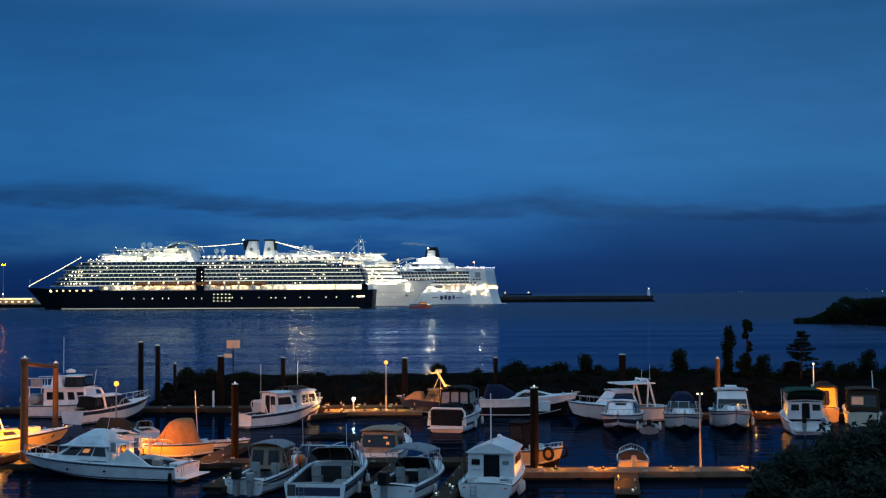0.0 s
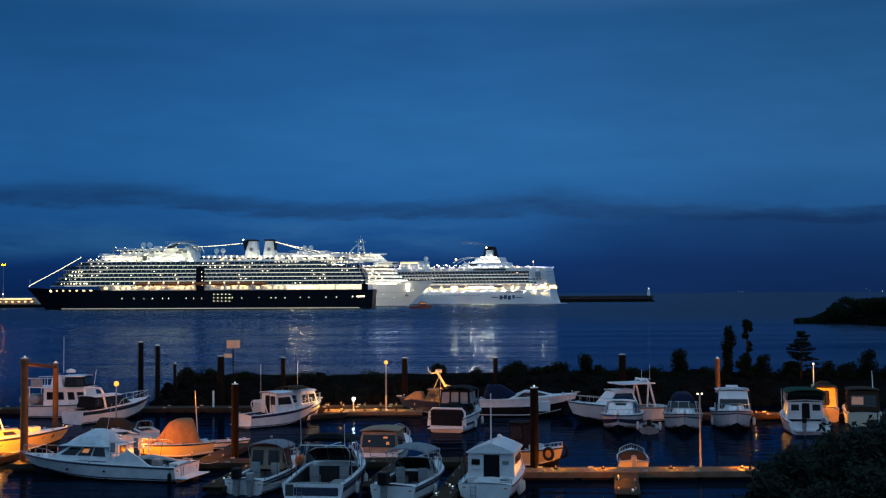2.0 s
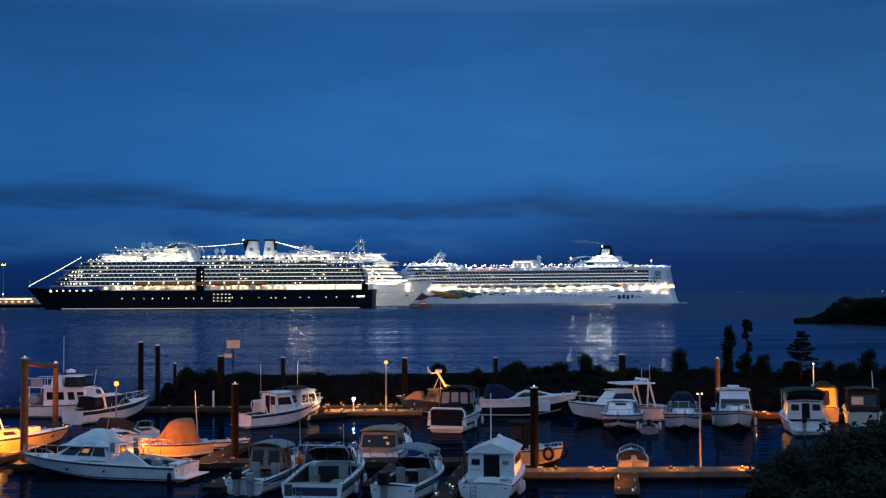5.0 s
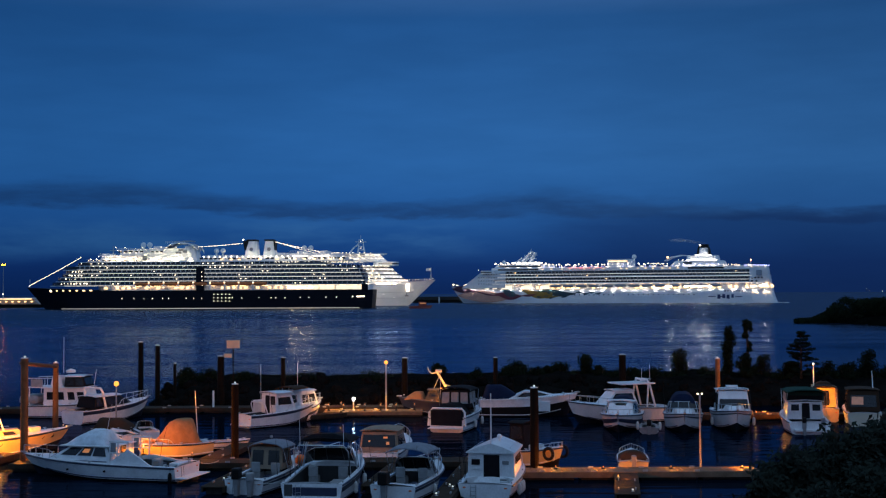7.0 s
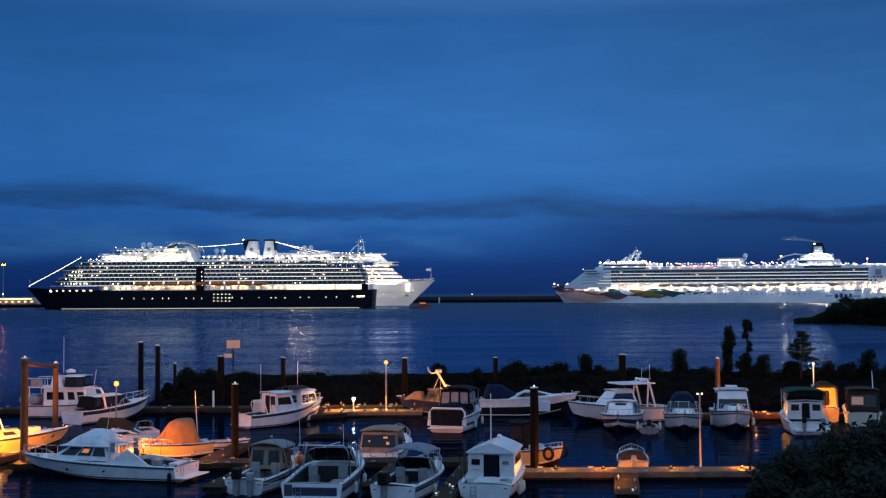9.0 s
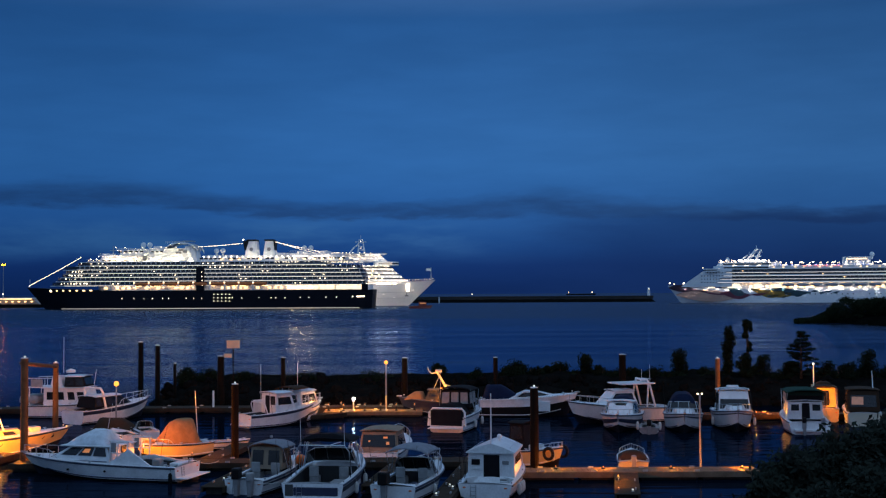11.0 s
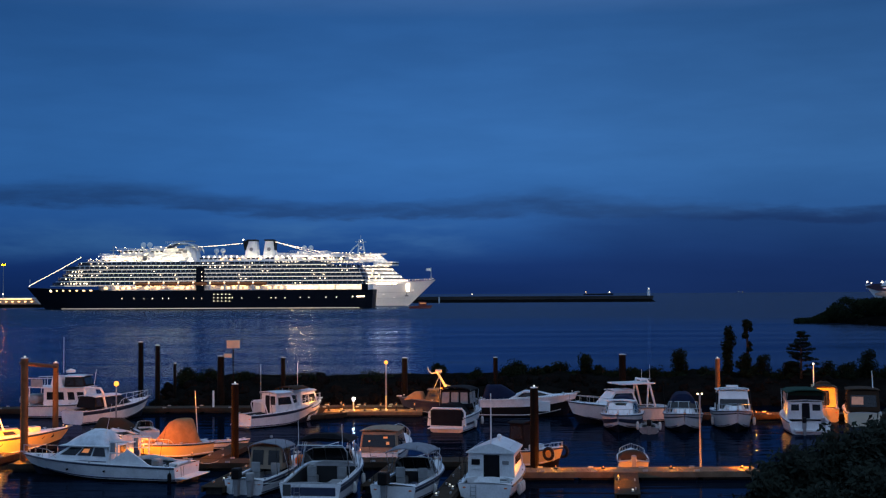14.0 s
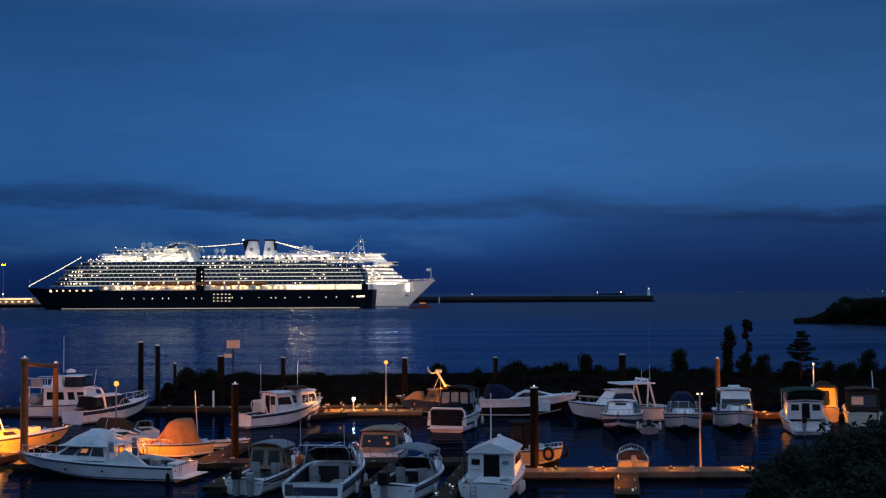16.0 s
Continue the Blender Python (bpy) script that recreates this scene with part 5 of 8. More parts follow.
def spit():
    rnd = random.Random(21)
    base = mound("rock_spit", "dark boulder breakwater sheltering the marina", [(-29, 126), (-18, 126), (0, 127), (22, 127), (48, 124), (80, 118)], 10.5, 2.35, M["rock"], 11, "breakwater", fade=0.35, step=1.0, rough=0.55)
    # boulders along the sheltered face
    shapes = []
    for k in range(6):
        bm = bmesh.new()
        bmesh.ops.create_icosphere(bm, subdivisions=1, radius=1.0)
        for v in bm.verts:
            v.co *= 1 + 0.35 * noise.noise(v.co * 1.4 + Vector((k * 7.0, 0, 0)))
            v.co.z *= 0.7
        me = bpy.data.meshes.new("boulder")
        bm.to_mesh(me)
        bm.free()
        me.materials.append(M["rock"])
        shapes.append(me)
    for i in range(280):
        x = rnd.uniform(-29, 60)
        s = rnd.uniform(0.3, 0.9)
        y = 126.5 - rnd.uniform(3.5, 10.5) - max(0, x - 25) * 0.08
        z = max(0.05, 2.3 * (1 - (abs(126.5 - y) / 10.5) ** 2.2)) + rnd.uniform(-0.2, 0.15)
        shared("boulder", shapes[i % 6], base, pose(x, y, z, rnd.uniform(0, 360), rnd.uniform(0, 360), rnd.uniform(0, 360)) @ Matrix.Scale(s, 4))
    g = bmesh.new()
    for i in range(7000):
        x = rnd.uniform(-20, 75)
        y = 127 + rnd.uniform(-6, 6) - max(0, x - 25) * 0.12
        z = 2.1 * max(0, 1 - (abs(127 - y) / 10.5) ** 2.2)
        h = rnd.uniform(0.15, 0.5)
        dx, dy = rnd.uniform(-0.15, 0.15), rnd.uniform(-0.15, 0.15)
        v = [g.verts.new(p) for p in ((x - 0.04, y, z), (x + 0.04, y, z), (x + dx, y + dy, z + h))]
        g.faces.new(v)
    me = bpy.data.meshes.new("grass")
    g.to_mesh(me)
    g.free()
    me.materials.append(M["grass"])
    tagged(new("grass", me), "rough dry grass along the spit's crest", "grass", kind="stuff")
    # shrubs: x, y, height, width, shape, lean
    rows = [(7.6, 127, 1.7, 3.2, "round", 0), (12.4, 127, 1.7, 3.4, "round", 0), (15.0, 126, 2.5, 1.7, "column", -0.22), (16.0, 126, 1.3, 1.8, "round", 0), (24.4, 126, 3.0, 1.9, "column", 0.02),
            (28.9, 124, 5.3, 1.3, "column", 0.02), (30.9, 124, 6.0, 1.0, "top", 0), (32.3, 124, 2.4, 2.4, "round", 0), (42.3, 122, 3.2, 2.2, "top", 0), (30.4, 123, 2.6, 2.2, "round", 0)]
    rows += [(-26, 124, 1.1, 3.4, "round", 0), (-23.5, 123, 1.2, 3.2, "round", 0), (-20, 123, 1.0, 4.0, "round", 0), (-0.6, 126, 1.5, 2.2, "round", 0), (3.5, 126, 0.9, 2.6, "round", 0),
            (9.8, 126, 1.0, 2.6, "round", 0), (18.5, 125, 1.1, 3.2, "round", 0), (21.5, 125, 1.1, 3.0, "round", 0), (27, 124, 1.3, 3.0, "round", 0), (34.8, 123, 1.8, 2.8, "round", 0)]
    rows += [(38.4, 122, 1.8, 2.4, "round", 0), (40.2, 122, 2.0, 2.6, "round", 0), (44.5, 121, 1.8, 3.4, "round", 0), (-14, 124, 0.6, 4.0, "round", 0), (-7, 124, 0.6, 4.0, "round", 0)]
    for i, (x, y, h, w, sh, ln) in enumerate(rows):
        shrub(pose(x, y, 1.9), h, w, 100 + i, lean=ln, shape=sh, clumps=22 if sh == "column" else 18)
    for i in range(26):
        x = 6.5 + 1.6 * i + rnd.uniform(-0.6, 0.6)
        shrub(pose(x, 125.6 - max(0, x - 25) * 0.14 + rnd.uniform(-1, 0.6), 1.7), rnd.uniform(0.7, 1.5), rnd.uniform(1.8, 3.2), 200 + i, clumps=14)
    conifer(pose(35.7, 122, 1.9), 4.8, 4.8, 77)


spit()


def near_bushes():
    """Dark bushes on the bank below the camera."""
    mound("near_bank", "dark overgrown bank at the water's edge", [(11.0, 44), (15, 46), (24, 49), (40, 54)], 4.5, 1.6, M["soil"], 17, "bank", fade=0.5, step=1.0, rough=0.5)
    for i, (x, y, z, h, w) in enumerate(((12.4, 47, 0.5, 3.6, 2.8), (14.0, 47.5, 0.6, 4.3, 3.2), (15.6, 48, 0.8, 4.6, 3.4), (17.4, 48.5, 0.9, 5.3, 3.6), (19.4, 49, 0.9, 5.6, 3.8), (13.6, 44.5, 0.8, 3.0, 3.0), (15.8, 45, 0.9, 3.6, 3.4))):
        shrub(pose(x, y, z), h, w, 300 + i, label="dark bush on the bank above the water", clumps=60, group="bushes on the near bank", leaves="near_leaf")


near_bushes()


def near_shore():
    """The slope on which the viewer stands."""
    bm = bmesh.new()
    rows = []
    for y, z in ((-60, 10.4), (-30, 9.9), (-8, 9.4), (4, 9.2), (14, 6.8), (26, 3.2), (36, 0.9), (42, -0.8)):
        rows.append([(x, y + 0.06 * abs(x) * (y > 10), z + (0.35 * noise.noise(Vector((x * 0.12, y * 0.15, 2))) if y < 40 else 0)) for x in range(-90, 91, 5)])
    loft(bm, rows)
    me = bpy.data.meshes.new("near_shore")
    bm.to_mesh(me)
    bm.free()
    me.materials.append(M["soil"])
    tagged(new("near_shore", me), "dark grassy slope above the marina", "ground", kind="structure")


near_shore()


# ---- docks, piles, lamps ----
def dock(m, l, w, label, name="floating_dock", wood="timber"):
    t = thing(name, m, label, "dock")
    bm = bmesh.new()
    n = int(l / 0.3)
    for i in range(n):
        x = i * l / n
        box(bm, x + 0.01, x + l / n - 0.012, -w / 2, w / 2, 0.42, 0.47 + 0.006 * ((i * 7) % 3))
    tagged(part("planking", bm, M[wood], t), kind="stuff")
    bm = bmesh.new()
    for s in (1, -1):
        box(bm, 0, l, s * w / 2 - 0.06 + s * 0.061, s * w / 2 + 0.06 + s * 0.061, 0.16, 0.49)
    part("waler", bm, M[wood], t)
    bm = bmesh.new()
    k = max(1, int(l / 3))
    for i in range(k):
        box(bm, l * i / k + 0.2, l * (i + 1) / k - 0.2, -w / 2 + 0.1, w / 2 - 0.1, -0.3, 0.41)
    part("float", bm, M["float"], t)
    if "cleat" not in bpy.data.meshes:
        unit_mesh("cleat", M["galv"], 0.3, 0.07, 0.1)
    for i in range(int(l / 3)):
        for s in (1, -1):
            shared("cleat", bpy.data.meshes["cleat"], t, pose(1.5 + 3 * i, s * (w / 2 - 0.1), 0.53))
    return t


def pile(x, y, h, r, cap=True, mat="pile", label="dark weathered timber mooring pile", lean=0.0, tip=False):
    t = thing("mooring_pile", pose(x, y, 0, 0, lean, 0), label, "pile", "mooring piles")
    bm = bmesh.new()
    rows = []
    for i in range(9):
        z = -1 + (h + 1) * i / 8
        rr = r * (1.06 - 0.12 * i / 8)
        rows.append([(rr * (1 + 0.04 * noise.noise(Vector((k, i, x)))) * math.cos(6.2832 * k / 12), rr * math.sin(6.2832 * k / 12), z) for k in range(12)])
    vs = loft(bm, rows, True)
    bm.faces.new(vs[-1])
    part("shaft", bm, M[mat], t)
    if cap:
        bm = bmesh.new()
        lathe(bm, [(r * 0.9, h - 0.02), (r * 0.9, h + 0.05), (0.02, h + 0.09)], 12)
        part("cap", bm, M["cap"], t, "pale metal pile cap")
        if tip:
            bm = bmesh.new()
            lathe(bm, [(0.05, h + 0.08), (0.06, h + 0.11), (0.045, h + 0.16), (0.01, h + 0.18)], 10)
            part("cap_light", bm, M["marker"], t, "small white light on the pile top")
    return t


def lamp_post(x, y, z, h, kind, power, label, r=0.16, hooded=False):
    t = thing("lamp_post", pose(x, y, z), label, "lamp", "dock lamps")
    bm = bmesh.new()
    tube(bm, [(0, 0, 0), (0, 0, h - r)], 0.075 if h > 1 else 0.03, 8, 0.05 if h > 1 else 0.03)
    lathe(bm, [(0.14, 0), (0.14, 0.05), (0.08, 0.12)], 10)
    part("post", bm, M["galv" if r > 0.1 else "black"], t)
    bm = bmesh.new()
    lathe(bm, [(0.05, h - r - 0.14), (0.075, h - r - 0.10), (0.075, h - r - 0.02), (0.05, h - r)], 12)
    part("fitting", bm, M["grey"], t)
    bm = bmesh.new()
    ball(bm, (0, 0, h), r, 12)
    g = part("globe", bm, M["sodium_low" if r < 0.1 else kind], t, "glowing lamp globe")
    g.visible_shadow = False
    if hooded:
        bm = bmesh.new()
        lathe(bm, [(0.16, h + 0.02), (0.15, h + 0.07), (0.03, h + 0.12)], 12)
        part("hood", bm, M["black"], t)
    li = bpy.data.lights.new("lamp_light", "SPOT" if hooded else "POINT")
    li.energy, li.shadow_soft_size = power, r
    if hooded:
        li.spot_size, li.spot_blend = radians(150), 0.4
    li.color = (1.0, 0.27, 0.020) if kind == "sodium" else (0.95, 1.0, 0.85)
    ob = new("lamp_light", li)
    ob.location = (x, y, z + h)
    return t


def marina():
    dock(pose(-60, 112.5, 0), 47.4, 2.2, "weathered dark timber dock along the foot of the spit")
    dock(pose(-12.4, 112.5, 0), 30.4, 2.2, "weathered dark timber dock along the foot of the spit")
    dock(pose(-10.6, 108.4, 0), 8.7, 2.0, "timber dock under the lamps at the spit, paled to look lit", wood="lamplit_timber")
    dock(pose(17, 104, 0), 30, 2.0, "weathered timber dock behind the far row of boats")
    dock(pose(-26.9, 76.6, 0), 30.9, 2.0, "weathered timber dock between the rows of boats")
    dock(pose(4.2, 71.9, 0), 14.2, 1.7, "weathered timber dock end, paled to look lit orange", wood="lamplit_timber")
    for x, y, l, a in ((-29.3, 77.7, 3.6, 80), (-12.6, 104.5, 4.6, 35), (9.5, 63.5, 7.4, 82), (-14.9, 77.7, 8.5, 84), (-12.6, 66.6, 9.0, 82), (-3.9, 66.6, 9.0, 82), (-0.2, 62.4, 13.2, 82)):
        dock(pose(x, y, -0.03, 0, 0, a), l, 0.85 if l > 13 else 1.1, "narrow timber finger dock", "finger_dock")
    # piles: x, y, height, radius
    for x, y, h, r in ((-26.4, 76.9, 6.9, 0.24), (-30.0, 94.4, 5.6, 0.22), (-30.1, 121.3, 6.1, 0.26), (-27.7, 118.2, 5.9, 0.24), (-26.2, 119, 4.1, 0.16),
                       (-21.3, 116.7, 4.9, 0.34), (-15.2, 115.6, 4.8, 0.22), (-13.4, 78.4, 5.1, 0.24), (-3.7, 115.7, 4.7, 0.28), (4.9, 115.3, 4.7, 0.22),
                       (5.4, 73.0, 5.2, 0.26), (16.7, 114.0, 5.0, 0.34), (23.9, 106.5, 5.0, 0.22)):
        # framed piles, their beam and one far pile: paler wood in place of lamplight
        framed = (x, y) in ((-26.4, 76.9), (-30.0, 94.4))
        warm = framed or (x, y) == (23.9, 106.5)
        pile(x, y, h, r, mat="portal" if warm else "pile", label="tall timber pile holding up a beam, coloured as if lamplit" if framed else "dark weathered timber mooring pile", tip=warm or (x, y) in ((-13.4, 78.4), (5.4, 73.0)))
    bar = thing("pile_crossbar", pose(0, 0, 0), "timber beam spanning two mooring piles", "beam")
    bm = bmesh.new()
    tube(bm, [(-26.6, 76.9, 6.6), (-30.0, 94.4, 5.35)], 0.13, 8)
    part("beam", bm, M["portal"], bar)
    pole = thing("thin_pole", pose(15.4, 73.5, 0), "thin pale pole with two small lamps on top", "pole")
    bm = bmesh.new()
    tube(bm, [(0, 0, -0.5), (0, 0, 4.7)], 0.065, 8, 0.05)
    part("shaft", bm, M["galv"], pole)
    for dx in (-0.12, 0.12):
        bm = bmesh.new()
        ball(bm, (dx, 0, 4.76), 0.05, 8)
        part("bulb", bm, M["lit_white"], pole)
    pole = thing("thin_pole", pose(31.5, 104, 0), "thin white pole with a bright top", "pole")
    bm = bmesh.new()
    tube(bm, [(0, 0, 0), (0, 0, 4.6)], 0.06, 8, 0.05)
    part("shaft", bm, M["ship_white"], pole)
    bm = bmesh.new()
    ball(bm, (0, 0, 4.66), 0.08, 8)
    part("bulb", bm, M["lit_white"], pole)
    post = thing("dock_post", pose(-21.2, 112.4, 0.47), "short white post standing on the dock", "post")
    bm = bmesh.new()
    tube(bm, [(0, 0, 0), (0, 0, 1.5)], 0.10, 8, 0.09)
    part("shaft", bm, M["ship_white"], post)
    # glowing knobs stand in for white glints along the finger docks
    for x, y, h in ((0.45, 65.4, 0.12), (-0.42, 63.3, 0.1), (0.30, 66.3, 0.08), (-12.4, 68.9, 0.1), (9.9, 64.3, 0.08)):
        t = thing("dock_glint", pose(x, y, 0.44), "small glowing knob standing in for a white glint on the finger dock", "marker lamp", "dock markers")
        bm = bmesh.new()
        lathe(bm, [(0.09, 0), (0.09, 0.03), (0.045, 0.05), (0.045, h)], 10)
        part("stem", bm, M["galv"], t)
        bm = bmesh.new()
        lathe(bm, [(0.04, h), (0.05, h + 0.02), (0.045, h + 0.06), (0.01, h + 0.08)], 10)
        part("lens", bm, M["marker"], t)
    # sign boards on a post
    sg = thing("sign_post", pose(-20.2, 117.2, 0), "pale rectangular sign board on a tall post", "sign")
    bm = bmesh.new()
    tube(bm, [(0, 0, -0.5), (0, 0, 6.4)], 0.06, 8)
    part("post", bm, M["pile"], sg)
    part("board", soft_box(-0.62, 0.62, -0.12, -0.06, 5.65, 6.4, 0.02, 1), M["sign"], sg)
    part("plate", soft_box(-0.9, -0.1, -0.12, -0.06, 4.75, 5.12, 0.02, 1), M["sign"], sg)
    lamp_post(-5.12, 108.5, 0.47, 4.25, "sodium", 220, "tall grey lamp post with a glowing orange globe", 0.17)
    lamp_post(-27.4, 102.2, 0.47, 2.95, "sodium", 220, "short lamp post with a bright orange globe", 0.22)
    lamp_post(-8.0, 108.2, 0.47, 1.05, "led", 150, "low bollard lamp with a white globe", 0.115)
    # low lamps added to cast the docks' orange glow; its true source is unseen
    dock(pose(29.9, 95.5, -0.03, 0, 0, 88), 8.0, 1.1, "narrow timber finger dock", "finger_dock")
    for x, y, h, e in ((-19.0, 77.3, 0.9, 1200), (9.7, 68.2, 0.24, 110), (6.6, 72.3, 0.2, 240), (13.4, 72.3, 0.16, 170), (17.6, 72.3, 0.16, 190), (9.4, 72.3, 0.16, 170), (30.05, 101.4, 1.1, 1500),
                       (26.4, 103.4, 0.3, 800), (-9.0, 107.0, 0.9, 520), (-28.95, 79.6, 0.9, 2800), (-9.9, 77.25, 0.5, 420), (-15.9, 77.25, 0.45, 420)):
        lamp_post(x, y, 0.45, h, "sodium", e, "small orange lamp added to cast the glow on the docks", 0.032)
    for x in (-10.2, -8.9, -7.0, -5.6, -4.2, -2.6):
        lamp_post(x, 108.3, 0.45, 0.62, "sodium", 1150, "hooded lamp added to light the dock boards", 0.032, hooded=True)
    lamp_post(-31.0, 80.4, 0.45, 1.5, "sodium", 5000, "dock lamp post with an orange globe", 0.16)


marina()


# ---- cruise terminal and distant lights ----
def terminal():
    t = thing("pier_terminal", pose(-353, 962, 0), "long low lit terminal shed on a dark pier", "terminal building")
    bm = bmesh.new()
    box(bm, -60, 40, -14, 30, -1, 2.6)
    part("pier_deck", bm, M["rock"], t)
    bm = bmesh.new()
    hexa(bm, [(-55, 22, 2.6), (-55, -6, 2.6), (36, 22, 2.6), (36, -6, 2.6), (-55, 22, 7.0), (-55, -6, 7.0), (31, 22, 7.0), (31, -6, 7.0)])
    shed = part("shed", bm, M["concrete"], t)
    bm = bmesh.new()
    box(bm, -57, 32, -9, 24, 7.0, 7.6)
    part("roof", bm, M["ship_white"], t)
    bm = bmesh.new()
    box(bm, -56, 31, -9.2, -8.9, 6.5, 6.95)
    part("eaves_light", bm, M["prom_glow"], t)
    me = unit_mesh("shed_window", M["lit_warm"], 1.6, 0.2, 0.9)
    for i in range(17):
        shared("shed_window", me, shed, pose(-50 + 5 * i, -6.1, 4.6))
    mast = thing("lamp_mast", pose(-344, 952, 2.6), "tall pier mast with an orange floodlight", "lamp")
    bm = bmesh.new()
    tube(bm, [(0, 0, 0), (0, 0, 31)], 0.35, 8, 0.2)
    part("mast", bm, M["galv"], mast)
    bm = bmesh.new()
    box(bm, -1.2, 1.2, -0.5, 0.5, 30.6, 31.4)
    part("lamp_head", bm, material("orange_flood", (1, 0.6, 0.3), emit=90, emit_color=(1.0, 0.13, 0.002)), mast)
    bm = bmesh.new()
    ball(bm, (0, -0.6, 8), 0.5, 8)
    part("low_lamp", bm, M["lit_white"], mast)


terminal()


def distant_lights():
    for x, z, r, mat in ((1163.0, 2.6, 1.1, "lit_white"), (1180.0, 2.2, 0.8, "lit_warm"), (1668.0, 14.0, 0.9, "lit_white"), (1680.0, 4.0, 0.9, "lit_warm"), (1731.0, 2.5, 0.9, "lit_white")):
        t = thing("shore_light", pose(x, 4800, 0), "tiny light on the far shore at the horizon", "light", "far shore lights")
        bm = bmesh.new()
        ball(bm, (0, 0, z), r * 0.9, 8)
        part("lamp", bm, M[mat], t)
        bm = bmesh.new()
        tube(bm, [(0, 0, -1), (0, 0, z)], 0.3, 5)
        part("post", bm, M["black"], t)
    t = thing("harbour_light", pose(28.0, 1180, 5.0), "small lamp on the breakwater wall", "light")
    bm = bmesh.new()
    tube(bm, [(0, 0, 0), (0, 0, 3)], 0.12, 6)
    part("post", bm, M["galv"], t)
    bm = bmesh.new()
    ball(bm, (0, 0, 3.1), 0.35, 8)
    part("lamp", bm, M["lit_white"], t)
    v = thing("far_vessel", Matrix(), "far tug and barge showing two small lights", "vessel")
    bm = bmesh.new()
    hexa(bm, [(-34, 5, -0.5), (-34, -5, -0.5), (36, 5, -0.5), (36, -5, -0.5), (-35, 5, 3), (-35, -5, 3), (39, 5, 4), (39, -5, 4)])
    part("hull", bm, M["hull_black"], v)
    part("wheelhouse", soft_box(24, 31, -3, 3, 3, 6, 0.3), M["ship_grey"], v)
    for x, z, r, mat in ((-29, 8.0, 0.9, "lit_warm"), (29, 7.4, 1.2, "lit_white")):
        bm = bmesh.new()
        tube(bm, [(x, 0, 2.5), (x, 0, z)], 0.2, 5)
        ball(bm, (x, 0, z), r, 8)
        part("mast_light", bm, M[mat], v)
    return v


far_vessel = distant_lights()


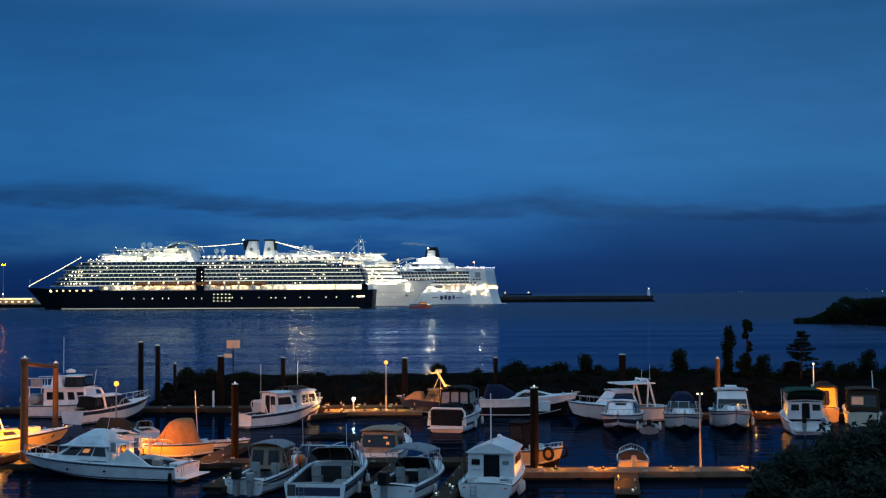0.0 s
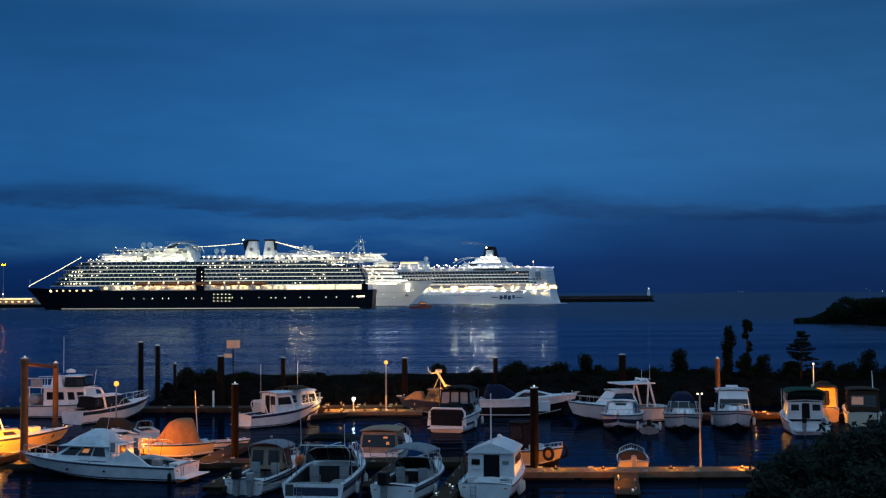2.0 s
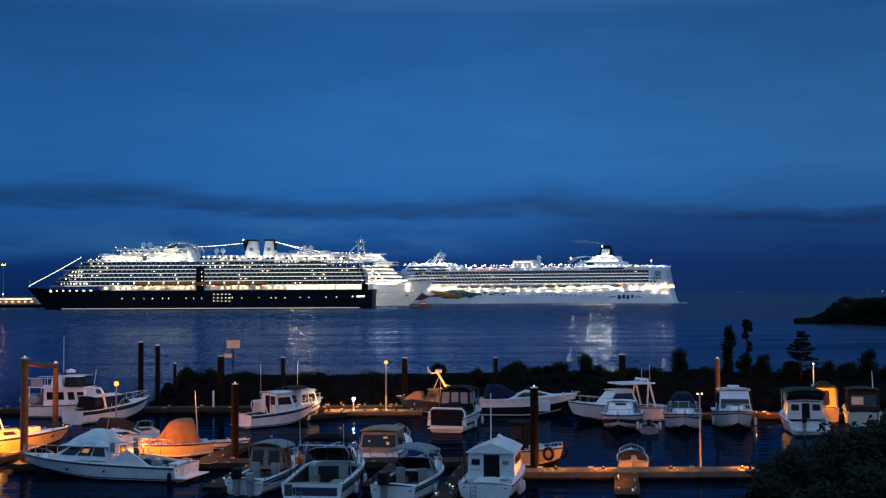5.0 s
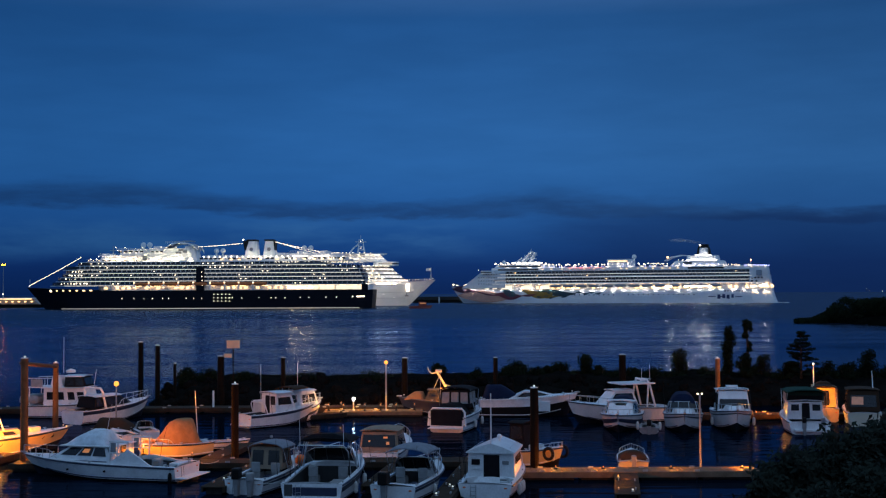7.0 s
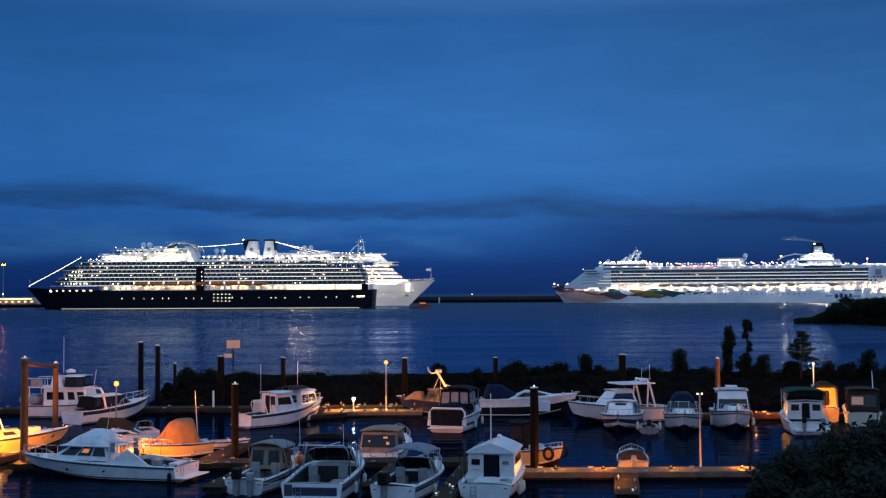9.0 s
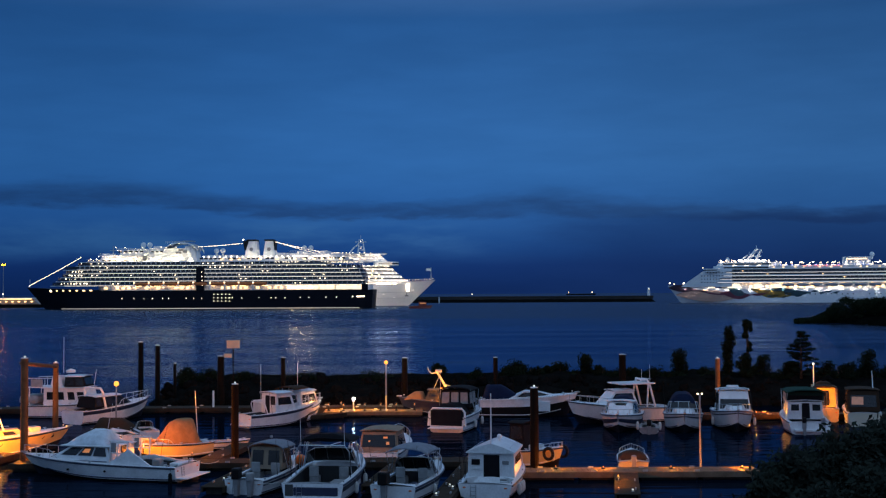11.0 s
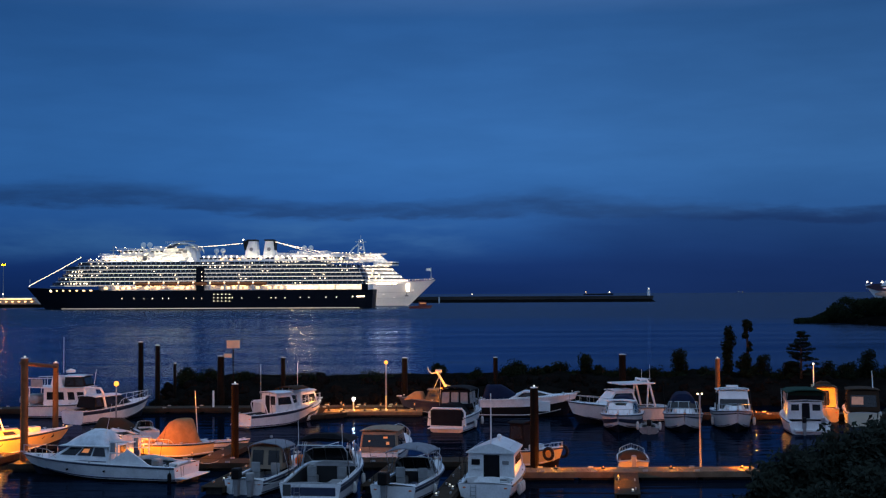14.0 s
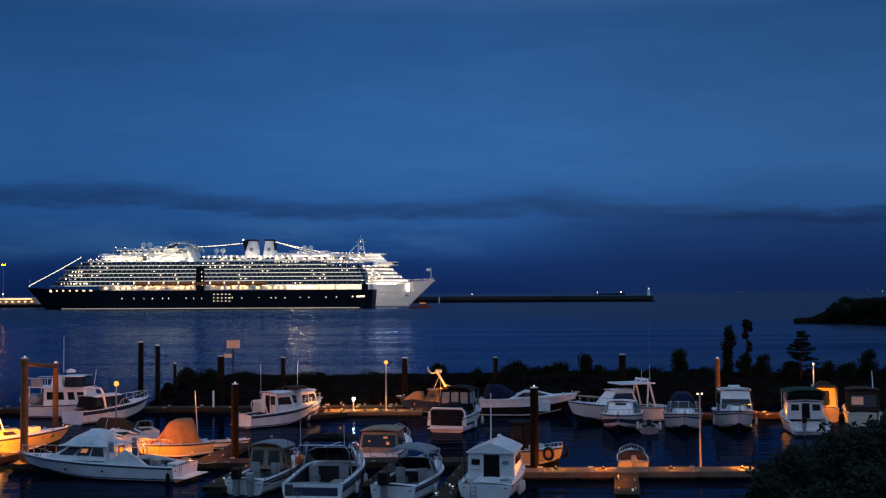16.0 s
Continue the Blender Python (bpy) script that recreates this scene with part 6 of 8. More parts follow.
# ---- boats ----
class Boat:
    """A motor boat: bow towards +x, stern at the origin, water at z = 0."""

    def __init__(self, name, stern, bow, L, B, label, fb=1.25, fs=0.85, hull="gel", stripe="navy", cockpit=(0.06, 0.45), sole=0.35, deck="gel", category="boat", band=None):
        a = math.degrees(math.atan2(bow[1] - stern[1], bow[0] - stern[0]))
        self.root = thing(name, pose(stern[0], stern[1], 0, 0, 0, a), label, category, "boats in the marina")
        self.L, self.B, self.fb, self.fs = L, B, fb, fs
        n = 20
        us = [i / n for i in range(n + 1)]
        bm = bmesh.new()
        rows = []
        for u in us:
            w, z = self.half(u), self.sheer(u)
            cz = 0.08 + 0.42 * fb * max(0, (u - 0.45) / 0.55) ** 2
            cw = w * (0.88 - 0.33 * max(0, (u - 0.4) / 0.6))
            side = [(u * L * 0.90, 0, -0.40 + 0.5 * max(0, (u - 0.85) / 0.15) * fb * 0.5), (u * L * 0.945, cw, cz), (u * L * 0.975, (w + cw) / 2 + 0.02, (z + cz) / 2), (u * L, w, z)]
            rows.append([(x, -y, q) for x, y, q in side[::-1]] + side[1:])
        section = rows
        for k, sl in enumerate(((0, 3), (4, 7))):
            loft(bm, [row[sl[0]:sl[1]] for row in rows])
        bm.faces.new([bm.verts.new(p) for p in rows[0]])
        bmesh.ops.remove_doubles(bm, verts=bm.verts[:], dist=0.0005)
        bmesh.ops.recalc_face_normals(bm, faces=bm.faces[:])
        self.hull = smooth(part("hull", bm, M[hull], self.root))
        bm = bmesh.new()
        loft(bm, [row[2:5] for row in rows])
        bmesh.ops.recalc_face_normals(bm, faces=bm.faces[:])
        part("bottom", bm, M["antifoul"], self.root, "dark painted boat bottom")
        mod = self.hull.modifiers.new("edges", "EDGE_SPLIT")
        mod.split_angle = radians(32)
        bm = bmesh.new()
        rows = []
        for u in us:
            w, z, x = self.half(u), self.sheer(u), u * L
            ins = max(0.0, w - 0.22)
            if cockpit[0] <= u <= cockpit[1]:
                half = [(x, w, z), (x, ins, z + 0.02), (x, ins, sole - 0.06), (x, 0, sole - 0.06)]
            else:
                half = [(x, w, z), (x, ins, z + 0.03), (x, ins * 0.5, z + 0.03 + 0.10 * w / B), (x, 0, z + 0.04 + 0.14 * w / B)]
            rows.append([(p, -q, r) for p, q, r in half] + half[-2::-1])
        loft(bm, rows)
        bmesh.ops.recalc_face_normals(bm, faces=bm.faces[:])
        self.deck = part("deck", bm, M[deck], self.root)
        bm = bmesh.new()
        rows = []
        for u in [cockpit[0] + (cockpit[1] - cockpit[0]) * i / 8 for i in range(9)]:
            ins, z, x = max(0.05, self.half(u) - 0.25), self.sheer(u), u * L
            rows.append([(x, -ins, z - 0.06), (x, -ins + 0.05, sole), (x, ins - 0.05, sole), (x, ins, z - 0.06)])
        vs = loft(bm, rows)
        bm.faces.new(vs[0]), bm.faces.new(vs[-1])
        part("cockpit_liner", bm, M["liner"], self.root)
        bm = bmesh.new()
        for s in (1, -1):
            tube(bm, [(u * L, s * (self.half(u) + 0.01), self.sheer(u) - 0.06) for u in us], 0.05, 6)
        part("rub_rail", bm, M[stripe], self.root)
        # painted band along the topsides
        if band:
            lo, hi, colour = band
            for s in (1, -1):
                bm = bmesh.new()
                strip = []
                for row in section:
                    p = [Vector(q) for q in (row[3:] if s > 0 else row[3::-1])]
                    def at(f, p=p):
                        return (p[1].lerp(p[2], f * 2) if f < 0.5 else p[2].lerp(p[3], f * 2 - 1)) + Vector((0.004, s * 0.014, 0))
                    strip.append([at(lo), at((lo + hi) / 2), at(hi)])
                loft(bm, strip)
                part("hull_band", bm, M[colour], self.root, colour + " painted band on the topsides")
        # deck fittings: cleats, bow light, anchor roller, waterline stripe
        if "deck_cleat" not in bpy.data.meshes:
            cb = bmesh.new()
            tube(cb, [(-0.14, 0, 0.08), (0, 0, 0.09), (0.14, 0, 0.08)], 0.02, 5)
            box(cb, -0.05, 0.05, -0.03, 0.03, 0, 0.08)
            cm = bpy.data.meshes.new("deck_cleat")
            cb.to_mesh(cm)
            cb.free()
            cm.materials.append(M["steel"])
        for u in (0.05, 0.5, 0.86):
            for s in (1, -1):
                shared("deck_cleat", bpy.data.meshes["deck_cleat"], self.root, pose(u * L, s * max(0.05, self.half(u) - 0.1), self.sheer(u) + 0.02))
        bm = bmesh.new()
        for s in (1, -1):
            tube(bm, [(u * L * (0.95 + 0.012 * fb), s * (self.half(u) * (0.90 - 0.31 * max(0, (u - 0.4) / 0.6)) + 0.02), 0.17 + 0.42 * fb * max(0, (u - 0.45) / 0.55) ** 2) for u in us[:18]], 0.035, 5)
        part("waterline_stripe", bm, M["navy" if hull == "gel" else "gel"], self.root)
        if L > 5:
            part("anchor_roller", soft_box(L - 0.25, L + 0.22, -0.09, 0.09, fb + 0.02, fb + 0.12, 0.02, 1), M["steel"], self.root)
            bm = bmesh.new()
            ball(bm, (L - 0.45, 0, fb + 0.16), 0.06, 8)
            part("bow_light", bm, M["rubber"], self.root)

    def half(self, u):
        return self.B / 2 * (0.94 + 0.06 * math.sin(min(1, u / 0.4) * 1.57)) * max(0.012, 1 - max(0, (u - 0.42) / 0.58) ** 2.3)

    def sheer(self, u):
        return self.fs + (self.fb - self.fs) * u ** 1.7

    def house(self, x0b, x0t, x1t, x1b, z0, z1, w0, w1, name="cabin", mat="gel", label="", wf=1.0, roof=True, over=0.12, roof_mat="gel"):
        c = [(x0b, w0, z0), (x0b, -w0, z0), (x1b, w0 * wf, z0), (x1b, -w0 * wf, z0), (x0t, w1, z1), (x0t, -w1, z1), (x1t, w1 * wf, z1), (x1t, -w1 * wf, z1)]
        bm = bmesh.new()
        hexa(bm, c)
        bmesh.ops.bevel(bm, geom=bm.edges[:], offset=0.05, segments=2, affect="EDGES", profile=0.5)
        ob = part(name, bm, M[mat], self.root, label)
        if roof:
            bm = bmesh.new()
            rows = []
            for x in (x0t - over, (x0t + x1t) / 2, x1t + over):
                wr = (w1 + over) * (wf if x > x1t else 1)
                rows.append([(x, wr * s, z1 + 0.02 + 0.10 * (1 - s * s)) for s in (-1, -0.6, 0, 0.6, 1)])
            loft(bm, rows)
            r = bmesh.ops.extrude_face_region(bm, geom=bm.faces[:])
            bmesh.ops.translate(bm, verts=[v for v in r["geom"] if isinstance(v, bmesh.types.BMVert)], vec=(0, 0, 0.06))
            bmesh.ops.recalc_face_normals(bm, faces=bm.faces[:])
            part("roof", bm, M[roof_mat], self.root)
        faces = dict(port=(c[0], c[2], c[6], c[4]), star=(c[3], c[1], c[5], c[7]), front=(c[2], c[3], c[7], c[6]), aft=(c[1], c[0], c[4], c[5]))
        for k, q in faces.items():
            a, b, d = Vector(q[0]), Vector(q[1]), Vector(q[3])
            nrm = (b - a).cross(d - a)
            mid = sum((Vector(p) for p in q), Vector()) / 4 - sum((Vector(p) for p in c), Vector()) / 8
            if nrm.dot(mid) < 0:
                faces[k] = (q[1], q[0], q[3], q[2])
        return ob, faces

    def window(self, cab, side, u0, u1, v0, v1, mat="glass", name="window", frame_mat=None):
        ob, faces = cab
        sides = ("port", "star") if side == "both" else (side,)
        for s in sides:
            q = faces[s]
            a, b = (u0, u1)
            fwd = Vector(q[1]).x > Vector(q[0]).x
            if s in ("port", "star") and not fwd:
                a, b = 1 - u1, 1 - u0
            w = part(name, slab_on(q, a, b, v0, v1, 0.045 if "lit" in name else 0.03), M[mat], ob)
            if frame_mat:
                bm = slab_on(q, a - 0.012, b + 0.012, v0 - 0.03, v1 + 0.03, 0.015)
                part("frame", bm, M[frame_mat], w)

    def screen(self, x0, x1, z0, z1, w0, w1, wrap=1.2, name="windshield"):
        """A raked windshield with wings and a metal frame."""
        bm = bmesh.new()
        lo = [(x0 - wrap, -w0, z0), (x0 - 0.25, -w0 * 0.85, z0), (x0, -w0 * 0.35, z0), (x0, w0 * 0.35, z0), (x0 - 0.25, w0 * 0.85, z0), (x0 - wrap, w0, z0)]
        hi = [(x1 - wrap * 0.8, -w1, z1 - 0.1), (x1 - 0.25, -w1 * 0.85, z1), (x1, -w1 * 0.35, z1), (x1, w1 * 0.35, z1), (x1 - 0.25, w1 * 0.85, z1), (x1 - wrap * 0.8, w1, z1 - 0.1)]
        loft(bm, [lo, hi])
        r = bmesh.ops.extrude_face_region(bm, geom=bm.faces[:])
        bmesh.ops.translate(bm, verts=[v for v in r["geom"] if isinstance(v, bmesh.types.BMVert)], vec=(-0.02, 0, 0))
        g = part(name, bm, M["glass"], self.root)
        bm = bmesh.new()
        tube(bm, hi, 0.025, 5)
        tube(bm, lo, 0.02, 5)
        for a, b in zip(lo, hi):
            tube(bm, [a, b], 0.02, 5)
        part("frame", bm, M["steel"], g)

    def bimini(self, x0, x1, z, w, mat, crown=0.22, drop=0.0, legs=True, name="bimini_top"):
        bm = bmesh.new()
        rows = []
        for i in range(7):
            f = i / 6
            x = x0 + (x1 - x0) * f
            e = 1 - abs(2 * f - 1) ** 3 * 0.25
            rows.append([(x, w * s, z + crown * (1 - s * s) * e - drop * abs(2 * f - 1) ** 2 - 0.12 * abs(s) ** 6 + 0.015 * math.sin(i * 9 + s * 7)) for s in (-1, -0.92, -0.7, -0.35, 0, 0.35, 0.7, 0.92, 1)])
        loft(bm, rows)
        r = bmesh.ops.extrude_face_region(bm, geom=bm.faces[:])
        bmesh.ops.translate(bm, verts=[v for v in r["geom"] if isinstance(v, bmesh.types.BMVert)], vec=(0, 0, -0.05))
        bmesh.ops.recalc_face_normals(bm, faces=bm.faces[:])
        top = smooth(part(name, bm, M[mat], self.root, mat.split("_")[-1] + " canvas top on a metal frame"))
        if legs:
            xm = (x0 + x1) / 2
            zs = self.sheer(xm / self.L)
            for s in (1, -1):
                bm = bmesh.new()
                for x in (x0 + 0.1, xm, x1 - 0.1):
                    tube(bm, [(xm + (x - xm) * 0.3, s * (self.half(xm / self.L) - 0.08), zs), (x, s * (w - 0.03), z - 0.1)], 0.022, 5)
                part("frame", bm, M["steel"], top)
        return top

    def drape(self, x0, x1, z0, z1, w, mat, front=0.35, name="canvas_cover", label=""):
        """Canvas stretched over the cockpit, rounded above."""
        bm = bmesh.new()
        rows = []
        for i in range(9):
            f = i / 8
            k = min(1, f / 0.12) ** 0.5 * min(1, (1 - f) / front) ** 0.7
            x = x0 + (x1 - x0) * f
            zz = z0 + (z1 - z0) * max(0.03, k)
            rows.append([(x, w * s, z0 + (zz - z0) * max(0, 1 - abs(s) ** 3.0) + 0.02 * math.sin(5 * i + 9 * s)) for s in [j / 5 - 1 for j in range(11)]])
        loft(bm, rows)
        for v in bm.verts:
            v.co.z += 0.02
        r = bmesh.ops.extrude_face_region(bm, geom=bm.faces[:])
        bmesh.ops.translate(bm, verts=[v for v in r["geom"] if isinstance(v, bmesh.types.BMVert)], vec=(0, 0, -0.04))
        bmesh.ops.recalc_face_normals(bm, faces=bm.faces[:])
        return smooth(part(name, bm, M[mat], self.root, label))

    def rail(self, u0=0.5, u1=0.99, h=0.55, n=6):
        bm = bmesh.new()
        us = [u0 + (u1 - u0) * i / 12 for i in range(13)]
        for s in (1, -1):
            tube(bm, [(u * self.L, s * max(0.05, self.half(u) - 0.12), self.sheer(u) + h * min(1, (u - u0) / 0.06 + 0.1)) for u in us], 0.022, 5)
            for i in range(n):
                u = u0 + (u1 - u0) * (i + 1) / n
                p = (u * self.L, s * max(0.05, self.half(u) - 0.12), self.sheer(u))
                tube(bm, [p, (p[0], p[1], p[2] + h)], 0.018, 5)
        part("bow_rail", bm, M["steel"], self.root)

    def outboard(self, y=0.0, x=-0.35, z=0.95, mat="black", k=1.0):
        t = soft_box(x - 0.32 * k, x + 0.28 * k, y - 0.22 * k, y + 0.22 * k, z - 0.05, z + 0.55 * k, 0.1, 3)
        o = part("outboard_motor", t, M[mat], self.root)
        bm = bmesh.new()
        hexa(bm, [(x - 0.14, y + 0.08, -0.4), (x - 0.14, y - 0.08, -0.4), (x + 0.12, y + 0.08, -0.4), (x + 0.12, y - 0.08, -0.4), (x - 0.2, y + 0.14, z), (x - 0.2, y - 0.14, z), (x + 0.2, y + 0.14, z), (x + 0.2, y - 0.14, z)])
        part("leg", bm, M["grey"], o)

    def platform(self, l=0.6, z=0.28):
        part("swim_platform", soft_box(-l, 0.05, -self.B * 0.44, self.B * 0.44, z - 0.06, z, 0.03), M["gel"], self.root)

    def antenna(self, x, y, z0, h, lean=0.0, r=0.011):
        bm = bmesh.new()
        tube(bm, [(x, y, z0), (x - lean * h, y, z0 + h)], r * 1.6, 5, r)
        part("antenna", bm, M["gel"], self.root)

    def arch(self, x, z0, z1, w, lean=0.5, mat="gel", r=0.10, name="radar_arch"):
        bm = bmesh.new()
        pts = [(x, -w, z0), (x - lean * 0.8, -w * 0.95, z0 + (z1 - z0) * 0.8), (x - lean, -w * 0.8, z1), (x - lean, w * 0.8, z1), (x - lean * 0.8, w * 0.95, z0 + (z1 - z0) * 0.8), (x, w, z0)]
        tube(bm, pts, r, 8)
        return part(name, bm, M[mat], self.root)

    def seats(self, x, z=0.35):
        for s in (1, -1):
            bm = soft_box(x - 0.3, x + 0.3, s * self.B * 0.24 - 0.27, s * self.B * 0.24 + 0.27, z, z + 0.5, 0.06)
            st = part("seat", bm, M["vinyl"], self.root)
            part("backrest", soft_box(x - 0.34, x - 0.22, s * self.B * 0.24 - 0.27, s * self.B * 0.24 + 0.27, z + 0.45, z + 1.05, 0.05), M["vinyl"], st)

    def bench(self, z=0.35):
        part("stern_bench", soft_box(0.45, 0.95, -self.B * 0.36, self.B * 0.36, z, z + 0.45, 0.06), M["vinyl"], self.root)

    def fender(self, u, s, z=0.3, mat="rubber"):
        bm = bmesh.new()
        x, y = u * self.L, s * (self.half(u) + 0.12)
        lathe(bm, [(0.02, -0.32), (0.09, -0.27), (0.12, -0.15), (0.12, 0.15), (0.09, 0.27), (0.02, 0.32)], 10, (x, y, z))
        tube(bm, [(x, y, z + 0.3), (x, y - s * 0.1, self.sheer(u))], 0.012, 4)
        part("fender", bm, M[mat], self.root)

    def clutter(self, seed, z=0.35):
        """Loose gear in the cockpit: cooler, bucket, coiled line, rods in holders, life ring."""
        rnd = random.Random(seed)
        L, B = self.L, self.B
        x = rnd.uniform(0.16, 0.24) * L
        c = self.box_part("cooler", "gel", x, x + 0.65, -B * 0.30, -B * 0.30 + 0.4, z, z + 0.36)
        part("lid", soft_box(x - 0.01, x + 0.66, -B * 0.30 - 0.01, -B * 0.30 + 0.41, z + 0.37, z + 0.44, 0.02), M[rnd.choice(("navy", "orange_paint", "vinyl"))], c)
        bm = bmesh.new()
        lathe(bm, [(0.12, z), (0.16, z + 0.3), (0.14, z + 0.3), (0.10, z + 0.04), (0.01, z + 0.04)], 12, (x + 0.3, B * 0.22, 0))
        part("bucket", bm, M[rnd.choice(("rubber", "orange_paint", "grey"))], self.root)
        bm = bmesh.new()
        for k in range(5):
            r = 0.17 + 0.02 * k
            tube(bm, [(0.35 * L * 0.25 + 0.6 + r * math.cos(6.2832 * q / 12), r * math.sin(6.2832 * q / 12), z + 0.02 + 0.015 * k) for q in range(13)], 0.014, 4)
        part("coiled_line", bm, M["rubber"], self.root)
        for k in range(rnd.choice((1, 2, 3))):
            s = rnd.choice((1, -1))
            u = rnd.uniform(0.04, 0.3)
            p = Vector((u * L, s * (self.half(u) - 0.1), self.sheer(u)))
            bm = bmesh.new()
            tube(bm, [p, p + Vector((-0.1, 0, 0.7)), p + Vector((-0.45, s * 0.1, 2.1))], 0.02, 5, 0.008)
            part("fishing_rod", bm, M["black"], self.root)
        for s in (1, -1):
            part("transom_light", soft_box(-0.03, 0.01, s * B * 0.36 - 0.08, s * B * 0.36 + 0.08, self.fs * 0.7, self.fs * 0.7 + 0.07, 0.015, 1), M["orange_paint"], self.root)
        bm = bmesh.new()
        for yy in (-0.14, 0.14):
            tube(bm, [(-0.04, B * 0.2 + yy, self.fs * 0.95), (-0.08, B * 0.2 + yy, 0.05)], 0.018, 5)
        for k in range(3):
            tube(bm, [(-0.07, B * 0.2 - 0.14, 0.15 + 0.22 * k), (-0.07, B * 0.2 + 0.14, 0.15 + 0.22 * k)], 0.018, 5)
        part("boarding_ladder", bm, M["steel"], self.root)

    def line(self, u, s, to):
        """A mooring line from the deck edge to a world point."""
        a = Vector((u * self.L, s * max(0.05, self.half(u) - 0.1), self.sheer(u) + 0.08))
        b = self.root.matrix_basis.inverted() @ Vector(to)
        bm = bmesh.new()
        tube(bm, [a.lerp(b, t / 8) - Vector((0, 0, 0.9 * t / 8 * (1 - t / 8))) for t in range(9)], 0.016, 4)
        part("mooring_line", bm, M["rubber"], self.root)

    def grab_rails(self, x0, x1, y, z):
        for s in (1, -1):
            bm = bmesh.new()
            tube(bm, [(x0, s * y, z), (x0 + 0.05, s * y, z + 0.09), (x1 - 0.05, s * y, z + 0.09), (x1, s * y, z)], 0.016, 5)
            part("grab_rail", bm, M["steel"], self.root)

    def ball_lamp(self, at, r, mat):
        bm = bmesh.new()
        ball(bm, at, r, 8)
        part("lamp", bm, M[mat], self.root)

    def box_part(self, name, mat, *b, r=0.04):
        return part(name, soft_box(*b, r), M[mat], self.root)


swaying = {}


def fleet():
    # hardtop sport cruiser lying broadside
    b = swaying["broadside"] = Boat("sport_cruiser", (-15.15, 72.2), (-25.9, 75.2), 11.1, 3.4, "long low white sport cruiser with a canvas-topped cabin at the dock", fb=1.22, fs=0.9, cockpit=(0.05, 0.32), band=(0.86, 0.94, "navy"))
    cab = b.house(4.3, 4.7, 7.2, 8.9, 1.0, 1.92, 1.32, 1.12, wf=0.72, roof=False)
    b.window(cab, "both", 0.06, 0.30, 0.36, 0.90)
    b.window(cab, "both", 0.34, 0.58, 0.36, 0.90)
    b.window(cab, "both", 0.62, 0.90, 0.36, 0.86)
    b.window(cab, "front", 0.06, 0.48, 0.15, 0.85)
    b.window(cab, "front", 0.52, 0.94, 0.15, 0.85)
    b.window(cab, "both", 0.40, 0.54, 0.55, 0.80, "lit_cabin", "lit_window")
    # pale canvas drawn over hoops above the cabin
    bm = bmesh.new()
    rows = []
    for k in range(11):
        f = k / 10
        top = 1.96 + 0.88 * min(1, f / 0.22) ** 0.7 * min(1, (1 - f) / 0.50) ** 0.7
        rows.append([(4.7 + 2.9 * f, 1.22 * q, 1.93 + (top - 1.93) * (1 - abs(q) ** 2.6) + 0.012 * math.sin(7 * k + 5 * q)) for q in (-1, -0.9, -0.7, -0.4, 0, 0.4, 0.7, 0.9, 1)])
    loft(bm, rows)
    bmesh.ops.recalc_face_normals(bm, faces=bm.faces[:])
    cover = smooth(part("flybridge_cover", bm, M["canvas_pale"], b.root, "pale canvas over the flybridge"))
    cover.modifiers.new("thick", "SOLIDIFY").thickness = 0.03
    b.box_part("cover_eyebrow", "gel", 4.1, 7.7, -1.34, 1.34, 1.90, 1.97, r=0.03)
    for sd in (1, -1):
        bm = bmesh.new()
        rise = 1.85 if sd > 0 else 1.2
        hexa(bm, [(1.5, sd * 1.52, 0.92), (1.5, sd * 1.40, 0.92), (4.4, sd * 1.50, 1.0), (4.4, sd * 1.38, 1.0), (1.7, sd * 1.52, 0.98), (1.7, sd * 1.40, 0.98), (3.1, sd * 1.46, rise), (3.1, sd * 1.36, rise)])
        part("coaming", bm, M["gel"], b.root)
        bm = bmesh.new()
        for x0, x1 in ((4.4, 4.3), (3.9, 3.8), (3.3, 3.2)):
            tube(bm, [(x0, sd * 1.4, 1.0), (x1, sd * 1.3, 2.25)], 0.05, 6)
        tube(bm, [(4.4, sd * 1.3, 2.26), (3.1, sd * 1.3, 2.24)], 0.05, 6)
        tube(bm, [(4.4, sd * 1.34, 1.6), (3.2, sd * 1.34, 1.58)], 0.035, 6)
        part("enclosure_frame", bm, M["gel"], b.root)
        bm = bmesh.new()
        box(bm, 3.95, 4.30, sd * 1.33 - 0.01, sd * 1.33 + 0.01, 1.62, 2.18)
        part("side_curtain", bm, M["clear"], b.root)
    b.box_part("aft_bulkhead", "gel", 4.25, 4.33, -1.3, 1.3, 0.9, 1.95, r=0.02)
    b.box_part("companion_door", "glass", 4.20, 4.24, -0.5, 0.3, 0.95, 1.9, r=0.01)
    b.box_part("fighting_chair", "vinyl", 1.7, 2.2, -0.3, 0.3, 0.36, 1.15, r=0.08)
    b.box_part("bait_locker", "gel", 0.5, 1.1, -1.1, 0.2, 0.36, 0.95, r=0.05)
    b.box_part("fuel_can", "orange_paint", 1.2, 1.5, 0.5, 0.75, 0.36, 0.75, r=0.05)
    b.box_part("tackle_bag", "black", 2.5, 3.0, 0.7, 1.1, 0.36, 0.8, r=0.08)
    b.rail(0.72, 0.995, 0.5, 5)
    b.platform(0.75)
    b.fender(0.02, 1, 0.3, "black")
    b.antenna(5.0, 0.6, 2.6, 1.8, 0.2)
    b.clutter(1)
    b.line(0.9, 1, (-25.2, 76.2, 0.55))
    b.line(0.05, -1, (-14.0, 76.0, 0.55))
